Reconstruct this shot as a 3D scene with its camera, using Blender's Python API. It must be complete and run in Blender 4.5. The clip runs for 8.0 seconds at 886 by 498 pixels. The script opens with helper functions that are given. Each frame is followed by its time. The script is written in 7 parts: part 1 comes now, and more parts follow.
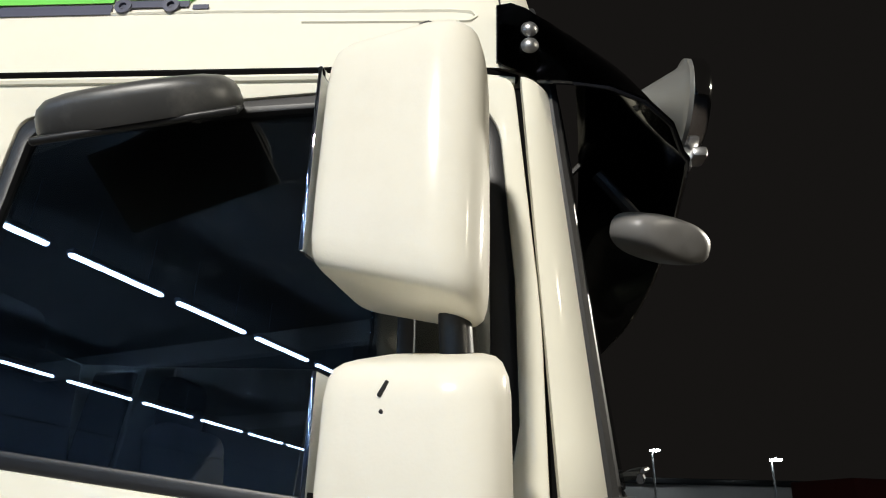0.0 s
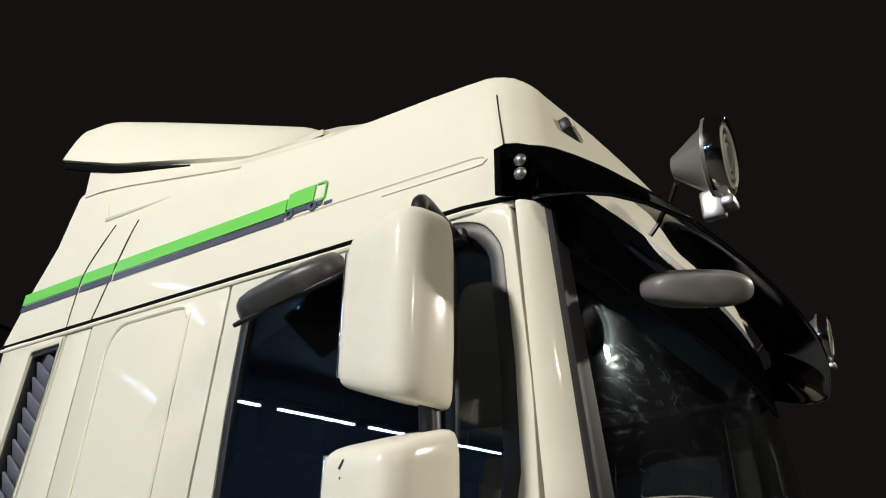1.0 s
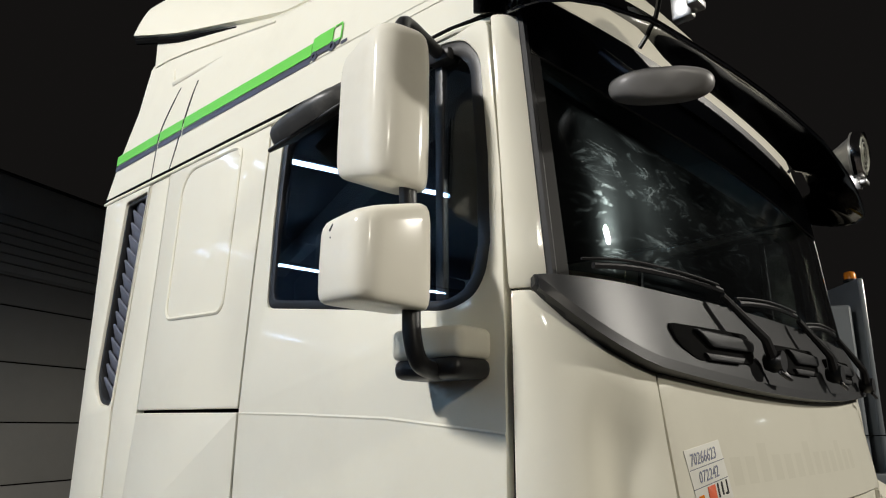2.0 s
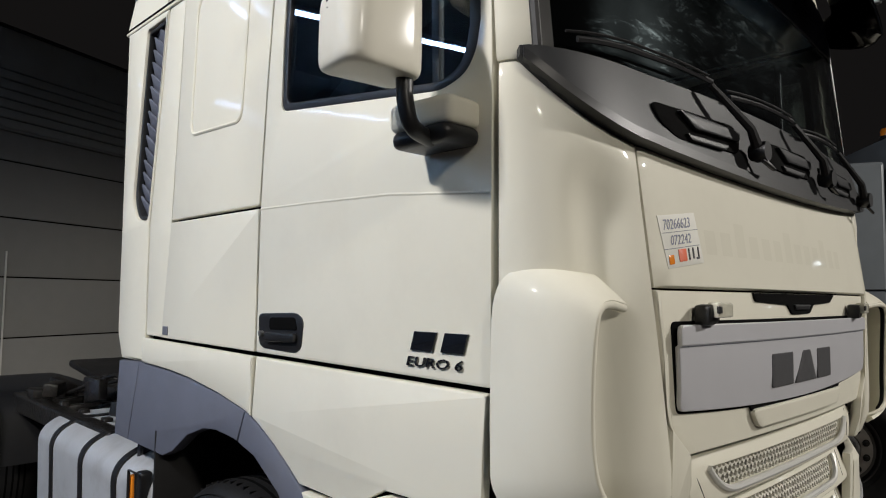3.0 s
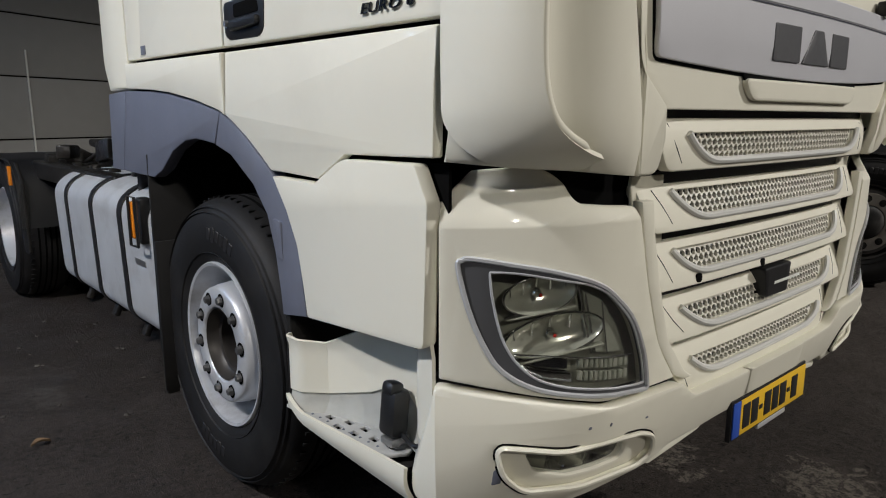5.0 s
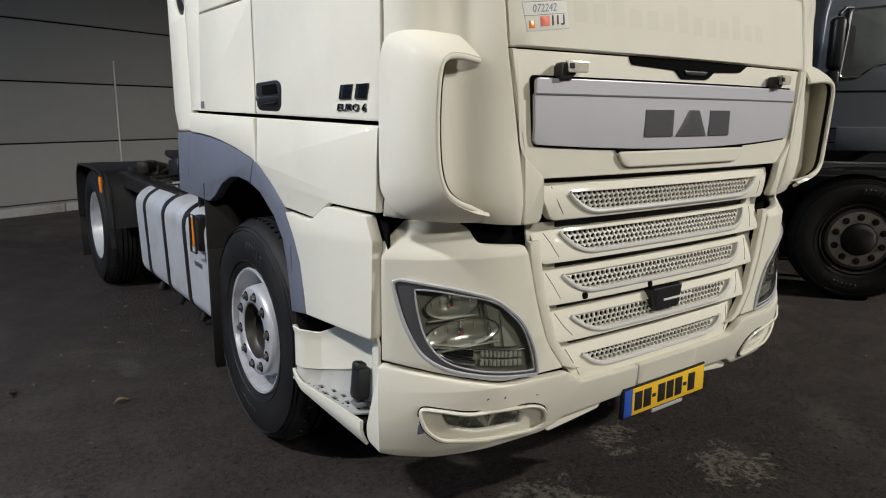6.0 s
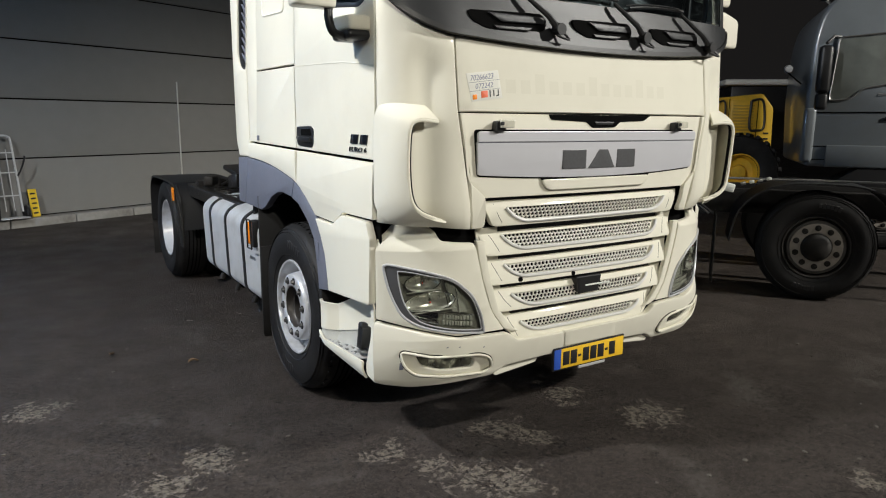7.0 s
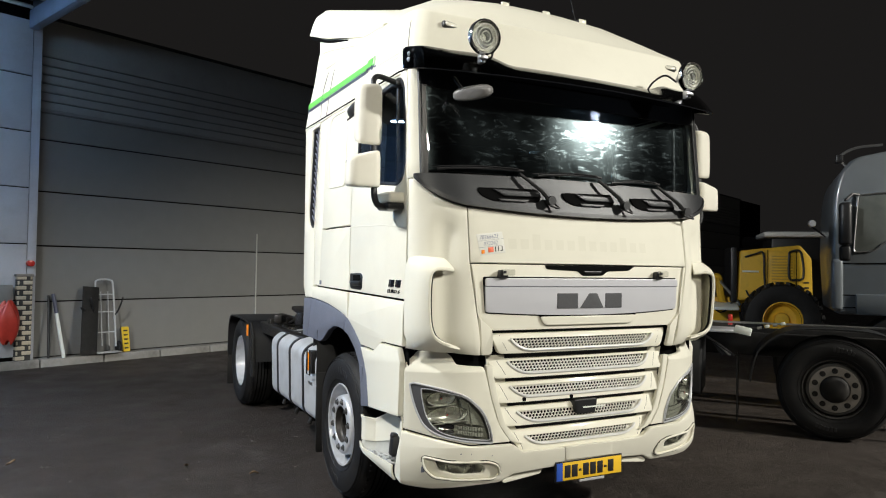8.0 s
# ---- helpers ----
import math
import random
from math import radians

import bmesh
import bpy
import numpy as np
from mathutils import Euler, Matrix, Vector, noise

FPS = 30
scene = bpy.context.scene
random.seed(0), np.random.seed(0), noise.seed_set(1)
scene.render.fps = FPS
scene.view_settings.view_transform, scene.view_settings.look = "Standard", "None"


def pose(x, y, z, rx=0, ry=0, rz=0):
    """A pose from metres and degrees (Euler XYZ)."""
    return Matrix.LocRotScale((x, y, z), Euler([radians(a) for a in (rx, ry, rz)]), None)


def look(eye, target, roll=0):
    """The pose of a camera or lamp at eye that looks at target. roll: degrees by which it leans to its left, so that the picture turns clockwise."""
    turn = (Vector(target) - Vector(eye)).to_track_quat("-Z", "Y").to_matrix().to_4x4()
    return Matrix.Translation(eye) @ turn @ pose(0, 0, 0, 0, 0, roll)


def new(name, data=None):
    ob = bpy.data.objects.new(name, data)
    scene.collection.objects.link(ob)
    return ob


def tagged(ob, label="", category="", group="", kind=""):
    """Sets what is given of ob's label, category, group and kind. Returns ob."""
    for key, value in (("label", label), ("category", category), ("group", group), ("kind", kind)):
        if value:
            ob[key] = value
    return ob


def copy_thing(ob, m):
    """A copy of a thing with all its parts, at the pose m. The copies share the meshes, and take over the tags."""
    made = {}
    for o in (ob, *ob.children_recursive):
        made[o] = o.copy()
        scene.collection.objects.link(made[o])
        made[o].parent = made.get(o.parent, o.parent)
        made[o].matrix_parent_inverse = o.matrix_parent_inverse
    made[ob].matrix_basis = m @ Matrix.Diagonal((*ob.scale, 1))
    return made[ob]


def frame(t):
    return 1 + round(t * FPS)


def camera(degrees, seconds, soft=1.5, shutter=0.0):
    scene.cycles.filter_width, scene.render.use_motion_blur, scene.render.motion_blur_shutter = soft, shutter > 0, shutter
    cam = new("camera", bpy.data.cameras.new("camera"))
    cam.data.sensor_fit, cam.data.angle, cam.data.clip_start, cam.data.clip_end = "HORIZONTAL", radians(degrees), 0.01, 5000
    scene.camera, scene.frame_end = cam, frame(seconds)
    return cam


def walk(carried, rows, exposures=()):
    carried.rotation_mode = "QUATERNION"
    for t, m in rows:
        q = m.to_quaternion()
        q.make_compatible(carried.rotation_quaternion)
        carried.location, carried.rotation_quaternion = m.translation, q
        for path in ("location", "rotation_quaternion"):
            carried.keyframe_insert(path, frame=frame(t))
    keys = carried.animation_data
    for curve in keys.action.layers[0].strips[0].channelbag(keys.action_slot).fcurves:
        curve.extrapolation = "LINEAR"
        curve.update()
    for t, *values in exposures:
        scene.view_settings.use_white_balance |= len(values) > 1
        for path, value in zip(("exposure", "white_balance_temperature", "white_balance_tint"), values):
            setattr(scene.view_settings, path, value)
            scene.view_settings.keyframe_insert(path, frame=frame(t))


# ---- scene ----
cam = camera(65.86, 8.0, soft=1.1)
PATH = [
    (0, (-2.106, 0.297, 2.228), (-0.255, 0.438, 2.971), 1.6),
    (0.5, (-2.232, -0.020, 2.193), (-0.573, 0.736, 3.014), 0.5),
    (1, (-2.311, -0.340, 2.205), (-0.812, 0.693, 3.034), 0.6),
    (1.2, (-2.299, -0.461, 2.181), (-0.854, 0.651, 3.002), 0.5),
    (2.3, (-2.296, -0.652, 1.891), (-0.878, 0.711, 2.256), 0.8),
    (2.5, (-2.310, -0.688, 1.847), (-0.897, 0.697, 2.142), 0.9),
    (3, (-2.303, -0.753, 1.723), (-0.901, 0.667, 1.864), 0.6),
    (3.5, (-2.237, -0.754, 1.591), (-0.839, 0.672, 1.477), 0.3),
    (4, (-2.126, -0.729, 1.382), (-0.747, 0.694, 1.110), 0.1),
    (4.2, (-2.101, -0.720, 1.286), (-0.731, 0.705, 0.985), 0.1),
    (5.3, (-2.134, -0.971, 1.405), (-0.868, 0.529, 1.020), 0.1),
    (5.5, (-2.156, -1.141, 1.497), (-0.922, 0.385, 1.113), 0.2),
    (6, (-2.259, -1.549, 1.558), (-1.099, 0.033, 1.166), 0.5),
    (6.5, (-2.466, -2.034, 1.627), (-1.378, -0.403, 1.232), 0.5),
    (7, (-2.612, -2.574, 1.717), (-1.553, -0.920, 1.344), 0.6),
    (7.5, (-2.694, -3.030, 1.746), (-1.672, -1.311, 1.702), 0.7),
    (8, (-2.827, -3.443, 1.729), (-1.916, -1.663, 1.779), 0.9),
]
walk(cam, [(t, look(eye, target, roll)) for t, eye, target, roll in PATH],
     [(0, -0.08, 6800, 9), (0.5, -0.26, 6800, 9), (1.2, -0.32, 6800, 9), (2.5, -0.30, 6400, 12), (4.0, -0.36, 6350, 13), (5.5, -0.10, 6250, 13), (6.0, -0.02, 6250, 13), (6.5, 0.04, 6300, 11), (7.0, 0.30, 6300, 10), (7.5, 0.40, 6300, 9), (8, 0.45, 6350, 9)])

# ---- world and lights ----
world = bpy.data.worlds.new("night")
scene.world = world
world.use_nodes = True
bg = world.node_tree.nodes["Background"]
bg.inputs["Color"].default_value = (0.0082, 0.0075, 0.0071, 1)
bg.inputs["Strength"].default_value = 1.0
scene.view_settings.exposure = 0.0

# the yard's axes along the building's wall: u to the right, n away from the yard
WO, WU, WN = Vector((-2.15, 9.85, 0)), Vector((0.925, 0.38, 0)), Vector((-0.38, 0.925, 0))


def yard(u, n, z=0.0):
    return WO + WU * u + WN * n + Vector((0, 0, z))


def yard_matrix(u, n, z=0.0, turn=0.0):
    return Matrix.Translation(yard(u, n, z)) @ Matrix.Rotation(math.atan2(WU.y, WU.x) + radians(turn), 4, "Z")


def spot(name, at, aim, watts, size, color, degrees, blend):
    data = bpy.data.lights.new(name, "SPOT")
    data.shadow_soft_size, data.energy, data.color, data.spot_size, data.spot_blend = size, watts, color, radians(degrees), blend
    ob = new(name, data)
    ob.matrix_world = look(at, aim)
    return ob


# flood lamps: under the canopy beside the cab, on a mast ahead, and two added ones on posts across the yard
FLOODS = ((Vector((-5.8, 1.42, 5.62)), Vector((-1.6, 2.0, 0.7)), 1600, 0.20, (1.0, 0.98, 0.94), 128, 0.55),
          (Vector((9.25, -9.3, 8.4)), Vector((-0.7, -0.4, 0.4)), 6500, 0.22, (1.0, 0.96, 0.87), 50, 1.0),
          # lamp added to brighten the parked neighbours
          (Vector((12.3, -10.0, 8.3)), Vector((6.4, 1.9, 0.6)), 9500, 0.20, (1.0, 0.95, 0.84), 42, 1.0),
          # unseen lamp, put in to brighten the cab's front
          (Vector((-4.6, -10.5, 7.0)), Vector((-0.2, 0.6, 1.9)), 1850, 0.30, (1.0, 0.94, 0.80), 32, 0.9))
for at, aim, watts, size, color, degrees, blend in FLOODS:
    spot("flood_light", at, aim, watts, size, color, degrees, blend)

# ---- materials ----
MATS = {}


def material(name, color, rough=0.5, metal=0.0, coat=0.0, grain=0.0, grain_scale=40.0, bump=0.0, bump_scale=200.0,
             dirt=None, dirt_amount=0.0, dirt_scale=3.0, spec=0.5, rough_var=0.0, emit=None, strength=0.0, coat_rough=0.10):
    if name in MATS:
        return MATS[name]
    m = bpy.data.materials.new(name)
    m.use_nodes = True
    nt = m.node_tree
    p = nt.nodes["Principled BSDF"]
    p.inputs["Roughness"].default_value = rough
    p.inputs["Metallic"].default_value = metal
    p.inputs["Specular IOR Level"].default_value = spec
    p.inputs["Coat Weight"].default_value = coat
    p.inputs["Coat Roughness"].default_value = coat_rough
    co = nt.nodes.new("ShaderNodeTexCoord").outputs["Object"]
    col = None

    def noise_tex(scale, detail=4.0, rough_=0.55):
        n = nt.nodes.new("ShaderNodeTexNoise")
        n.inputs["Scale"].default_value, n.inputs["Detail"].default_value, n.inputs["Roughness"].default_value = scale, detail, rough_
        nt.links.new(co, n.inputs["Vector"])
        return n.outputs["Fac"]

    base = (*color, 1)
    if grain:
        mix = nt.nodes.new("ShaderNodeMix")
        mix.data_type = "RGBA"
        mix.inputs["A"].default_value = (*[c * (1 - grain) for c in color], 1)
        mix.inputs["B"].default_value = (*[min(1, c * (1 + grain)) for c in color], 1)
        nt.links.new(noise_tex(grain_scale), mix.inputs["Factor"])
        col = mix.outputs["Result"]
    if dirt:
        ramp = nt.nodes.new("ShaderNodeMapRange")
        ramp.inputs["From Min"].default_value, ramp.inputs["From Max"].default_value = 0.5, 0.75
        ramp.inputs["To Max"].default_value = dirt_amount
        nt.links.new(noise_tex(dirt_scale, 8.0, 0.65), ramp.inputs["Value"])
        mix = nt.nodes.new("ShaderNodeMix")
        mix.data_type = "RGBA"
        mix.inputs["A"].default_value = base
        if col:
            nt.links.new(col, mix.inputs["A"])
        mix.inputs["B"].default_value = (*dirt, 1)
        nt.links.new(ramp.outputs["Result"], mix.inputs["Factor"])
        col = mix.outputs["Result"]
    if col:
        nt.links.new(col, p.inputs["Base Color"])
    else:
        p.inputs["Base Color"].default_value = base
    if rough_var:
        mr = nt.nodes.new("ShaderNodeMapRange")
        mr.inputs["To Min"].default_value, mr.inputs["To Max"].default_value = max(0, rough - rough_var), min(1, rough + rough_var)
        nt.links.new(noise_tex(dirt_scale * 2.3, 6.0), mr.inputs["Value"])
        nt.links.new(mr.outputs["Result"], p.inputs["Roughness"])
    if bump:
        b = nt.nodes.new("ShaderNodeBump")
        b.inputs["Strength"].default_value, b.inputs["Distance"].default_value = bump, 0.01
        nt.links.new(noise_tex(bump_scale, 6.0), b.inputs["Height"])
        nt.links.new(b.outputs["Normal"], p.inputs["Normal"])
    if emit:
        p.inputs["Emission Color"].default_value = (*emit, 1)
        p.inputs["Emission Strength"].default_value = strength
    MATS[name] = m
    return m


def glass(name, tint, gloss=0.06, haze=0.0, smear=0.0):
    """A pane: light goes straight through, tinted; the facing drives the gloss; dried smears scatter a little light."""
    m = bpy.data.materials.new(name)
    m.use_nodes = True
    nt = m.node_tree
    nt.nodes.clear()
    out = nt.nodes.new("ShaderNodeOutputMaterial")
    tr = nt.nodes.new("ShaderNodeBsdfTransparent")
    tr.inputs["Color"].default_value = (*tint, 1)
    gl = nt.nodes.new("ShaderNodeBsdfGlossy")
    gl.inputs["Roughness"].default_value = haze
    lw = nt.nodes.new("ShaderNodeLayerWeight")
    lw.inputs["Blend"].default_value = 0.5
    fr = nt.nodes.new("ShaderNodeMath")
    fr.operation = "POWER"
    fr.inputs[1].default_value = 4.5
    nt.links.new(lw.outputs["Facing"], fr.inputs[0])
    add = nt.nodes.new("ShaderNodeMath")
    add.operation = "ADD"
    add.inputs[1].default_value = gloss + 0.035
    add.use_clamp = True
    nt.links.new(fr.outputs["Value"], add.inputs[0])
    mix = nt.nodes.new("ShaderNodeMixShader")
    nt.links.new(add.outputs["Value"], mix.inputs["Fac"])
    nt.links.new(tr.outputs["BSDF"], mix.inputs[1])
    nt.links.new(gl.outputs["BSDF"], mix.inputs[2])
    last = mix.outputs["Shader"]
    if smear:
        co = nt.nodes.new("ShaderNodeTexCoord")
        mp = nt.nodes.new("ShaderNodeMapping")
        mp.inputs["Scale"].default_value = (0.55, 1, 1.7)
        mp.inputs["Rotation"].default_value = (0, 0.75, 0)
        nt.links.new(co.outputs["Object"], mp.inputs["Vector"])
        n1 = nt.nodes.new("ShaderNodeTexNoise")
        n1.inputs["Scale"].default_value, n1.inputs["Detail"].default_value, n1.inputs["Distortion"].default_value = 9.0, 15.0, 2.6
        n1.inputs["Roughness"].default_value = 0.72
        nt.links.new(mp.outputs["Vector"], n1.inputs["Vector"])
        mr = nt.nodes.new("ShaderNodeMapRange")
        mr.inputs["From Min"].default_value, mr.inputs["From Max"].default_value, mr.inputs["To Max"].default_value = 0.55, 0.72, smear
        mr.inputs["To Min"].default_value = smear * 0.05
        nt.links.new(n1.outputs["Fac"], mr.inputs["Value"])
        n2 = nt.nodes.new("ShaderNodeTexNoise")
        n2.inputs["Scale"].default_value, n2.inputs["Detail"].default_value = 1.3, 3.0
        nt.links.new(co.outputs["Object"], n2.inputs["Vector"])
        m2 = nt.nodes.new("ShaderNodeMapRange")
        m2.inputs["From Min"].default_value, m2.inputs["From Max"].default_value, m2.inputs["To Min"].default_value = 0.45, 0.62, 0.08
        nt.links.new(n2.outputs["Fac"], m2.inputs["Value"])
        tm = nt.nodes.new("ShaderNodeMath")
        tm.operation = "MULTIPLY"
        nt.links.new(mr.outputs["Result"], tm.inputs[0])
        nt.links.new(m2.outputs["Result"], tm.inputs[1])
        df = nt.nodes.new("ShaderNodeBsdfGlossy")
        df.inputs["Roughness"].default_value = 0.22
        df.inputs["Color"].default_value = (0.72, 0.88, 0.92, 1)
        mx = nt.nodes.new("ShaderNodeMixShader")
        nt.links.new(tm.outputs["Value"], mx.inputs["Fac"])
        nt.links.new(last, mx.inputs[1])
        nt.links.new(df.outputs["BSDF"], mx.inputs[2])
        last = mx.outputs["Shader"]
    nt.links.new(last, out.inputs["Surface"])
    MATS[name] = m
    return m


PAINT = material("cream_white_paint", (0.765, 0.74, 0.63), 0.55, coat=0.22, coat_rough=0.06, spec=0.2, grain=0.03, grain_scale=3.0, dirt=(0.42, 0.38, 0.30), dirt_amount=0.14, dirt_scale=2.2, bump=0.012, bump_scale=9)
GREYP = material("grey_blue_plastic", (0.135, 0.145, 0.185), 0.5, grain=0.14, grain_scale=9, bump=0.08, bump_scale=400, dirt=(0.24, 0.24, 0.25), dirt_amount=0.25)
COWL = material("dark_grey_plastic", (0.024, 0.025, 0.027), 0.38, spec=0.26, grain=0.15, grain_scale=14, bump=0.06, bump_scale=500, dirt=(0.06, 0.06, 0.06), dirt_amount=0.2)
BLACK = material("black_plastic", (0.012, 0.012, 0.013), 0.42, grain=0.2, grain_scale=20, bump=0.05, bump_scale=350)
# near-black colour stands in for the shade in gaps, holes and recesses
GAP = material("gap_shade_black", (0.004, 0.004, 0.004), 0.9, spec=0.05)
GLOSSB = material("black_gloss", (0.008, 0.009, 0.012), 0.08, coat=0.4, rough_var=0.05)
MATTEB = material("black_chassis", (0.014, 0.013, 0.012), 0.62, spec=0.25, grain=0.4, grain_scale=16, bump=0.3, bump_scale=90, dirt=(0.06, 0.052, 0.045), dirt_amount=0.5)
RUBBER = material("tyre_rubber", (0.011, 0.0105, 0.0105), 0.62, spec=0.3, grain=0.3, grain_scale=12, bump=0.1, bump_scale=260, dirt=(0.04, 0.036, 0.032), dirt_amount=0.35, dirt_scale=5)
SILVER = material("rim_silver_paint", (0.56, 0.57, 0.59), 0.34, metal=0.3, grain=0.08, grain_scale=8, dirt=(0.16, 0.13, 0.10), dirt_amount=0.55, dirt_scale=6)
STEEL = material("worn_steel", (0.42, 0.42, 0.42), 0.35, metal=0.9, grain=0.15, grain_scale=30)
CHROME = material("chrome", (0.8, 0.8, 0.8), 0.08, metal=1.0)
BADGE = material("brushed_silver_panel", (0.60, 0.60, 0.635), 0.38, metal=0.15, grain=0.05, grain_scale=6, bump=0.03, bump_scale=300)
LETTER = material("dark_grey_emblem", (0.085, 0.085, 0.09), 0.38, grain=0.2, grain_scale=60)
TANK = material("weathered_aluminium", (0.56, 0.57, 0.58), 0.52, metal=0.35, grain=0.12, grain_scale=7, bump=0.05, bump_scale=60, dirt=(0.30, 0.29, 0.27), dirt_amount=0.5, dirt_scale=4)
GREEN = material("green_film", (0.16, 0.62, 0.10), 0.35)
SLATE = material("slate_film", (0.075, 0.08, 0.12), 0.35)
WHITEF = material("white_film", (0.78, 0.80, 0.74), 0.4)
FAINT = material("faded_lettering", (0.725, 0.70, 0.59), 0.55, coat=0.22, coat_rough=0.06, spec=0.2, grain=0.03, grain_scale=3.0, dirt=(0.42, 0.38, 0.30), dirt_amount=0.16, dirt_scale=2.2)
GALV = material("galvanised_tube", (0.55, 0.55, 0.55), 0.4, metal=0.25, grain=0.1)
ORANGE = material("orange_lens", (0.85, 0.26, 0.02), 0.2, coat=0.5)
RED = material("red_lens", (0.55, 0.03, 0.02), 0.2, coat=0.5)
PLATEY = material("yellow_plate", (0.86, 0.53, 0.03), 0.4, grain=0.05, grain_scale=30)
PLATEB = material("blue_plate", (0.03, 0.09, 0.45), 0.4)
INK = material("black_ink", (0.015, 0.014, 0.014), 0.5)
BLUEINK = material("blue_ink", (0.22, 0.24, 0.33), 0.6)
PAPER = material("paper", (0.74, 0.73, 0.67), 0.6, grain=0.05)
WGLASS = glass("windscreen_glass", (0.74, 0.79, 0.80), 0.02, 0.0, 0.22)
SGLASS = glass("side_glass", (0.55, 0.6, 0.62), 0.10, 0.003, 0.012)
LGLASS = glass("lamp_glass", (0.93, 0.94, 0.92), 0.03)
MIRROR = material("mirror_glass", (0.85, 0.87, 0.88), 0.02, metal=1.0)
FOGIN = material("fog_bowl_metal", (0.30, 0.30, 0.26), 0.18, metal=0.7, coat=0.4, grain=0.3, grain_scale=25)
LAMPIN = material("lamp_bowl", (0.56, 0.56, 0.48), 0.16, metal=0.5, coat=0.5, grain=0.12, grain_scale=30)
LENSW = material("ribbed_lens", (0.78, 0.76, 0.68), 0.2, coat=0.5, grain=0.25, grain_scale=55, bump=0.5, bump_scale=70)
LAMPDK = material("lamp_dark_bezel", (0.085, 0.086, 0.092), 0.4, grain=0.15, grain_scale=12)
LAMPBK = material("lamp_back", (0.25, 0.25, 0.205), 0.3, coat=0.3, grain=0.2, grain_scale=20)
TURNP = material("turn_plate", (0.36, 0.37, 0.31), 0.15, metal=0.3, coat=0.5, grain=0.2, grain_scale=40)
CABIN = material("cabin_trim", (0.035, 0.034, 0.036), 0.75, grain=0.2, grain_scale=20)
ALU = material("tread_plate_alu", (0.46, 0.46, 0.45), 0.5, metal=0.2, grain=0.15, grain_scale=25)

# ---- builders ----


def empty(name, at=(0, 0, 0)):
    ob = new(name)
    ob.empty_display_size = 0.2
    ob.location = at
    return ob


def part(name, bm, mat, parent=None, label="", smooth=40):
    me = bpy.data.meshes.new(name)
    bm.normal_update()
    bm.to_mesh(me)
    bm.free()
    me.materials.append(mat)
    if smooth:
        for p in me.polygons:
            p.use_smooth = not (len(p.vertices) == 3 and p.area > 0.006)
        me.set_sharp_from_angle(angle=radians(smooth))
    ob = new(name, me)
    if parent:
        ob.parent = parent
    if label:
        tagged(ob, label)
    return ob


def soft_box(size, at=(0, 0, 0), r=0.01, seg=2, rot=None, bm=None):
    own = bmesh.new()
    bmesh.ops.create_cube(own, size=1.0)
    bmesh.ops.scale(own, vec=size, verts=own.verts)
    if r:
        bmesh.ops.bevel(own, geom=own.edges[:], offset=r, segments=seg, profile=0.5, affect="EDGES", clamp_overlap=True)
    m = Matrix.Translation(at)
    if rot:
        m = m @ Euler([radians(a) for a in rot]).to_matrix().to_4x4()
    bmesh.ops.transform(own, matrix=m, verts=own.verts)
    return merge(bm, own)


def merge(bm, own, m=None):
    if m is not None:
        bmesh.ops.transform(own, matrix=m, verts=own.verts)
    if bm is None:
        return own
    me = bpy.data.meshes.new("tmp")
    own.to_mesh(me)
    own.free()
    bm.from_mesh(me)
    bpy.data.meshes.remove(me)
    return bm


def lathe(profile, segs=48, axis="X", closed=False):
    """Turns (radius, along) pairs round an axis."""
    bm = bmesh.new()
    rings = []
    for r, a in profile:
        ring = []
        for i in range(segs):
            t = 2 * math.pi * i / segs
            c, s = r * math.cos(t), r * math.sin(t)
            ring.append(bm.verts.new({"X": (a, c, s), "Y": (c, a, s), "Z": (c, s, a)}[axis]))
        rings.append(ring)
    pairs = list(zip(rings, rings[1:])) + ([(rings[-1], rings[0])] if closed else [])
    for a, b in pairs:
        for i in range(segs):
            bm.faces.new((a[i], a[(i + 1) % segs], b[(i + 1) % segs], b[i]))
    bmesh.ops.remove_doubles(bm, verts=bm.verts, dist=1e-6)
    bmesh.ops.recalc_face_normals(bm, faces=bm.faces)
    return bm


def tube(points, r, segs=10, bm=None, caps=True, flat=1.0):
    own = bmesh.new()
    pts = [Vector(p) for p in points]
    rings, up = [], None
    for i, p in enumerate(pts):
        d = (pts[min(i + 1, len(pts) - 1)] - pts[max(i - 1, 0)]).normalized()
        if up is None:
            up = Vector((0, 0, 1)) if abs(d.z) < 0.9 else Vector((1, 0, 0))
        side = d.cross(up).normalized()
        up = side.cross(d).normalized()
        rr = r[i] if isinstance(r, (list, tuple)) else r
        rings.append([own.verts.new(p + side * rr * math.cos(2 * math.pi * k / segs) + up * rr * flat * math.sin(2 * math.pi * k / segs)) for k in range(segs)])
    for a, b in zip(rings, rings[1:]):
        for k in range(segs):
            own.faces.new((a[k], a[(k + 1) % segs], b[(k + 1) % segs], b[k]))
    if caps:
        own.faces.new(rings[0])
        own.faces.new(rings[-1][::-1])
    bmesh.ops.recalc_face_normals(own, faces=own.faces)
    return merge(bm, own)


def smooth_path(points, steps=6):
    """Catmull-Rom through the points."""
    p = [Vector(q) for q in points]
    out = []
    for i in range(len(p) - 1):
        a, b, c, d = p[max(i - 1, 0)], p[i], p[i + 1], p[min(i + 2, len(p) - 1)]
        for k in range(steps):
            t = k / steps
            out.append(0.5 * ((2 * b) + (c - a) * t + (2 * a - 5 * b + 4 * c - d) * t * t + (3 * b - a - 3 * c + d) * t ** 3))
    return out + [p[-1]]


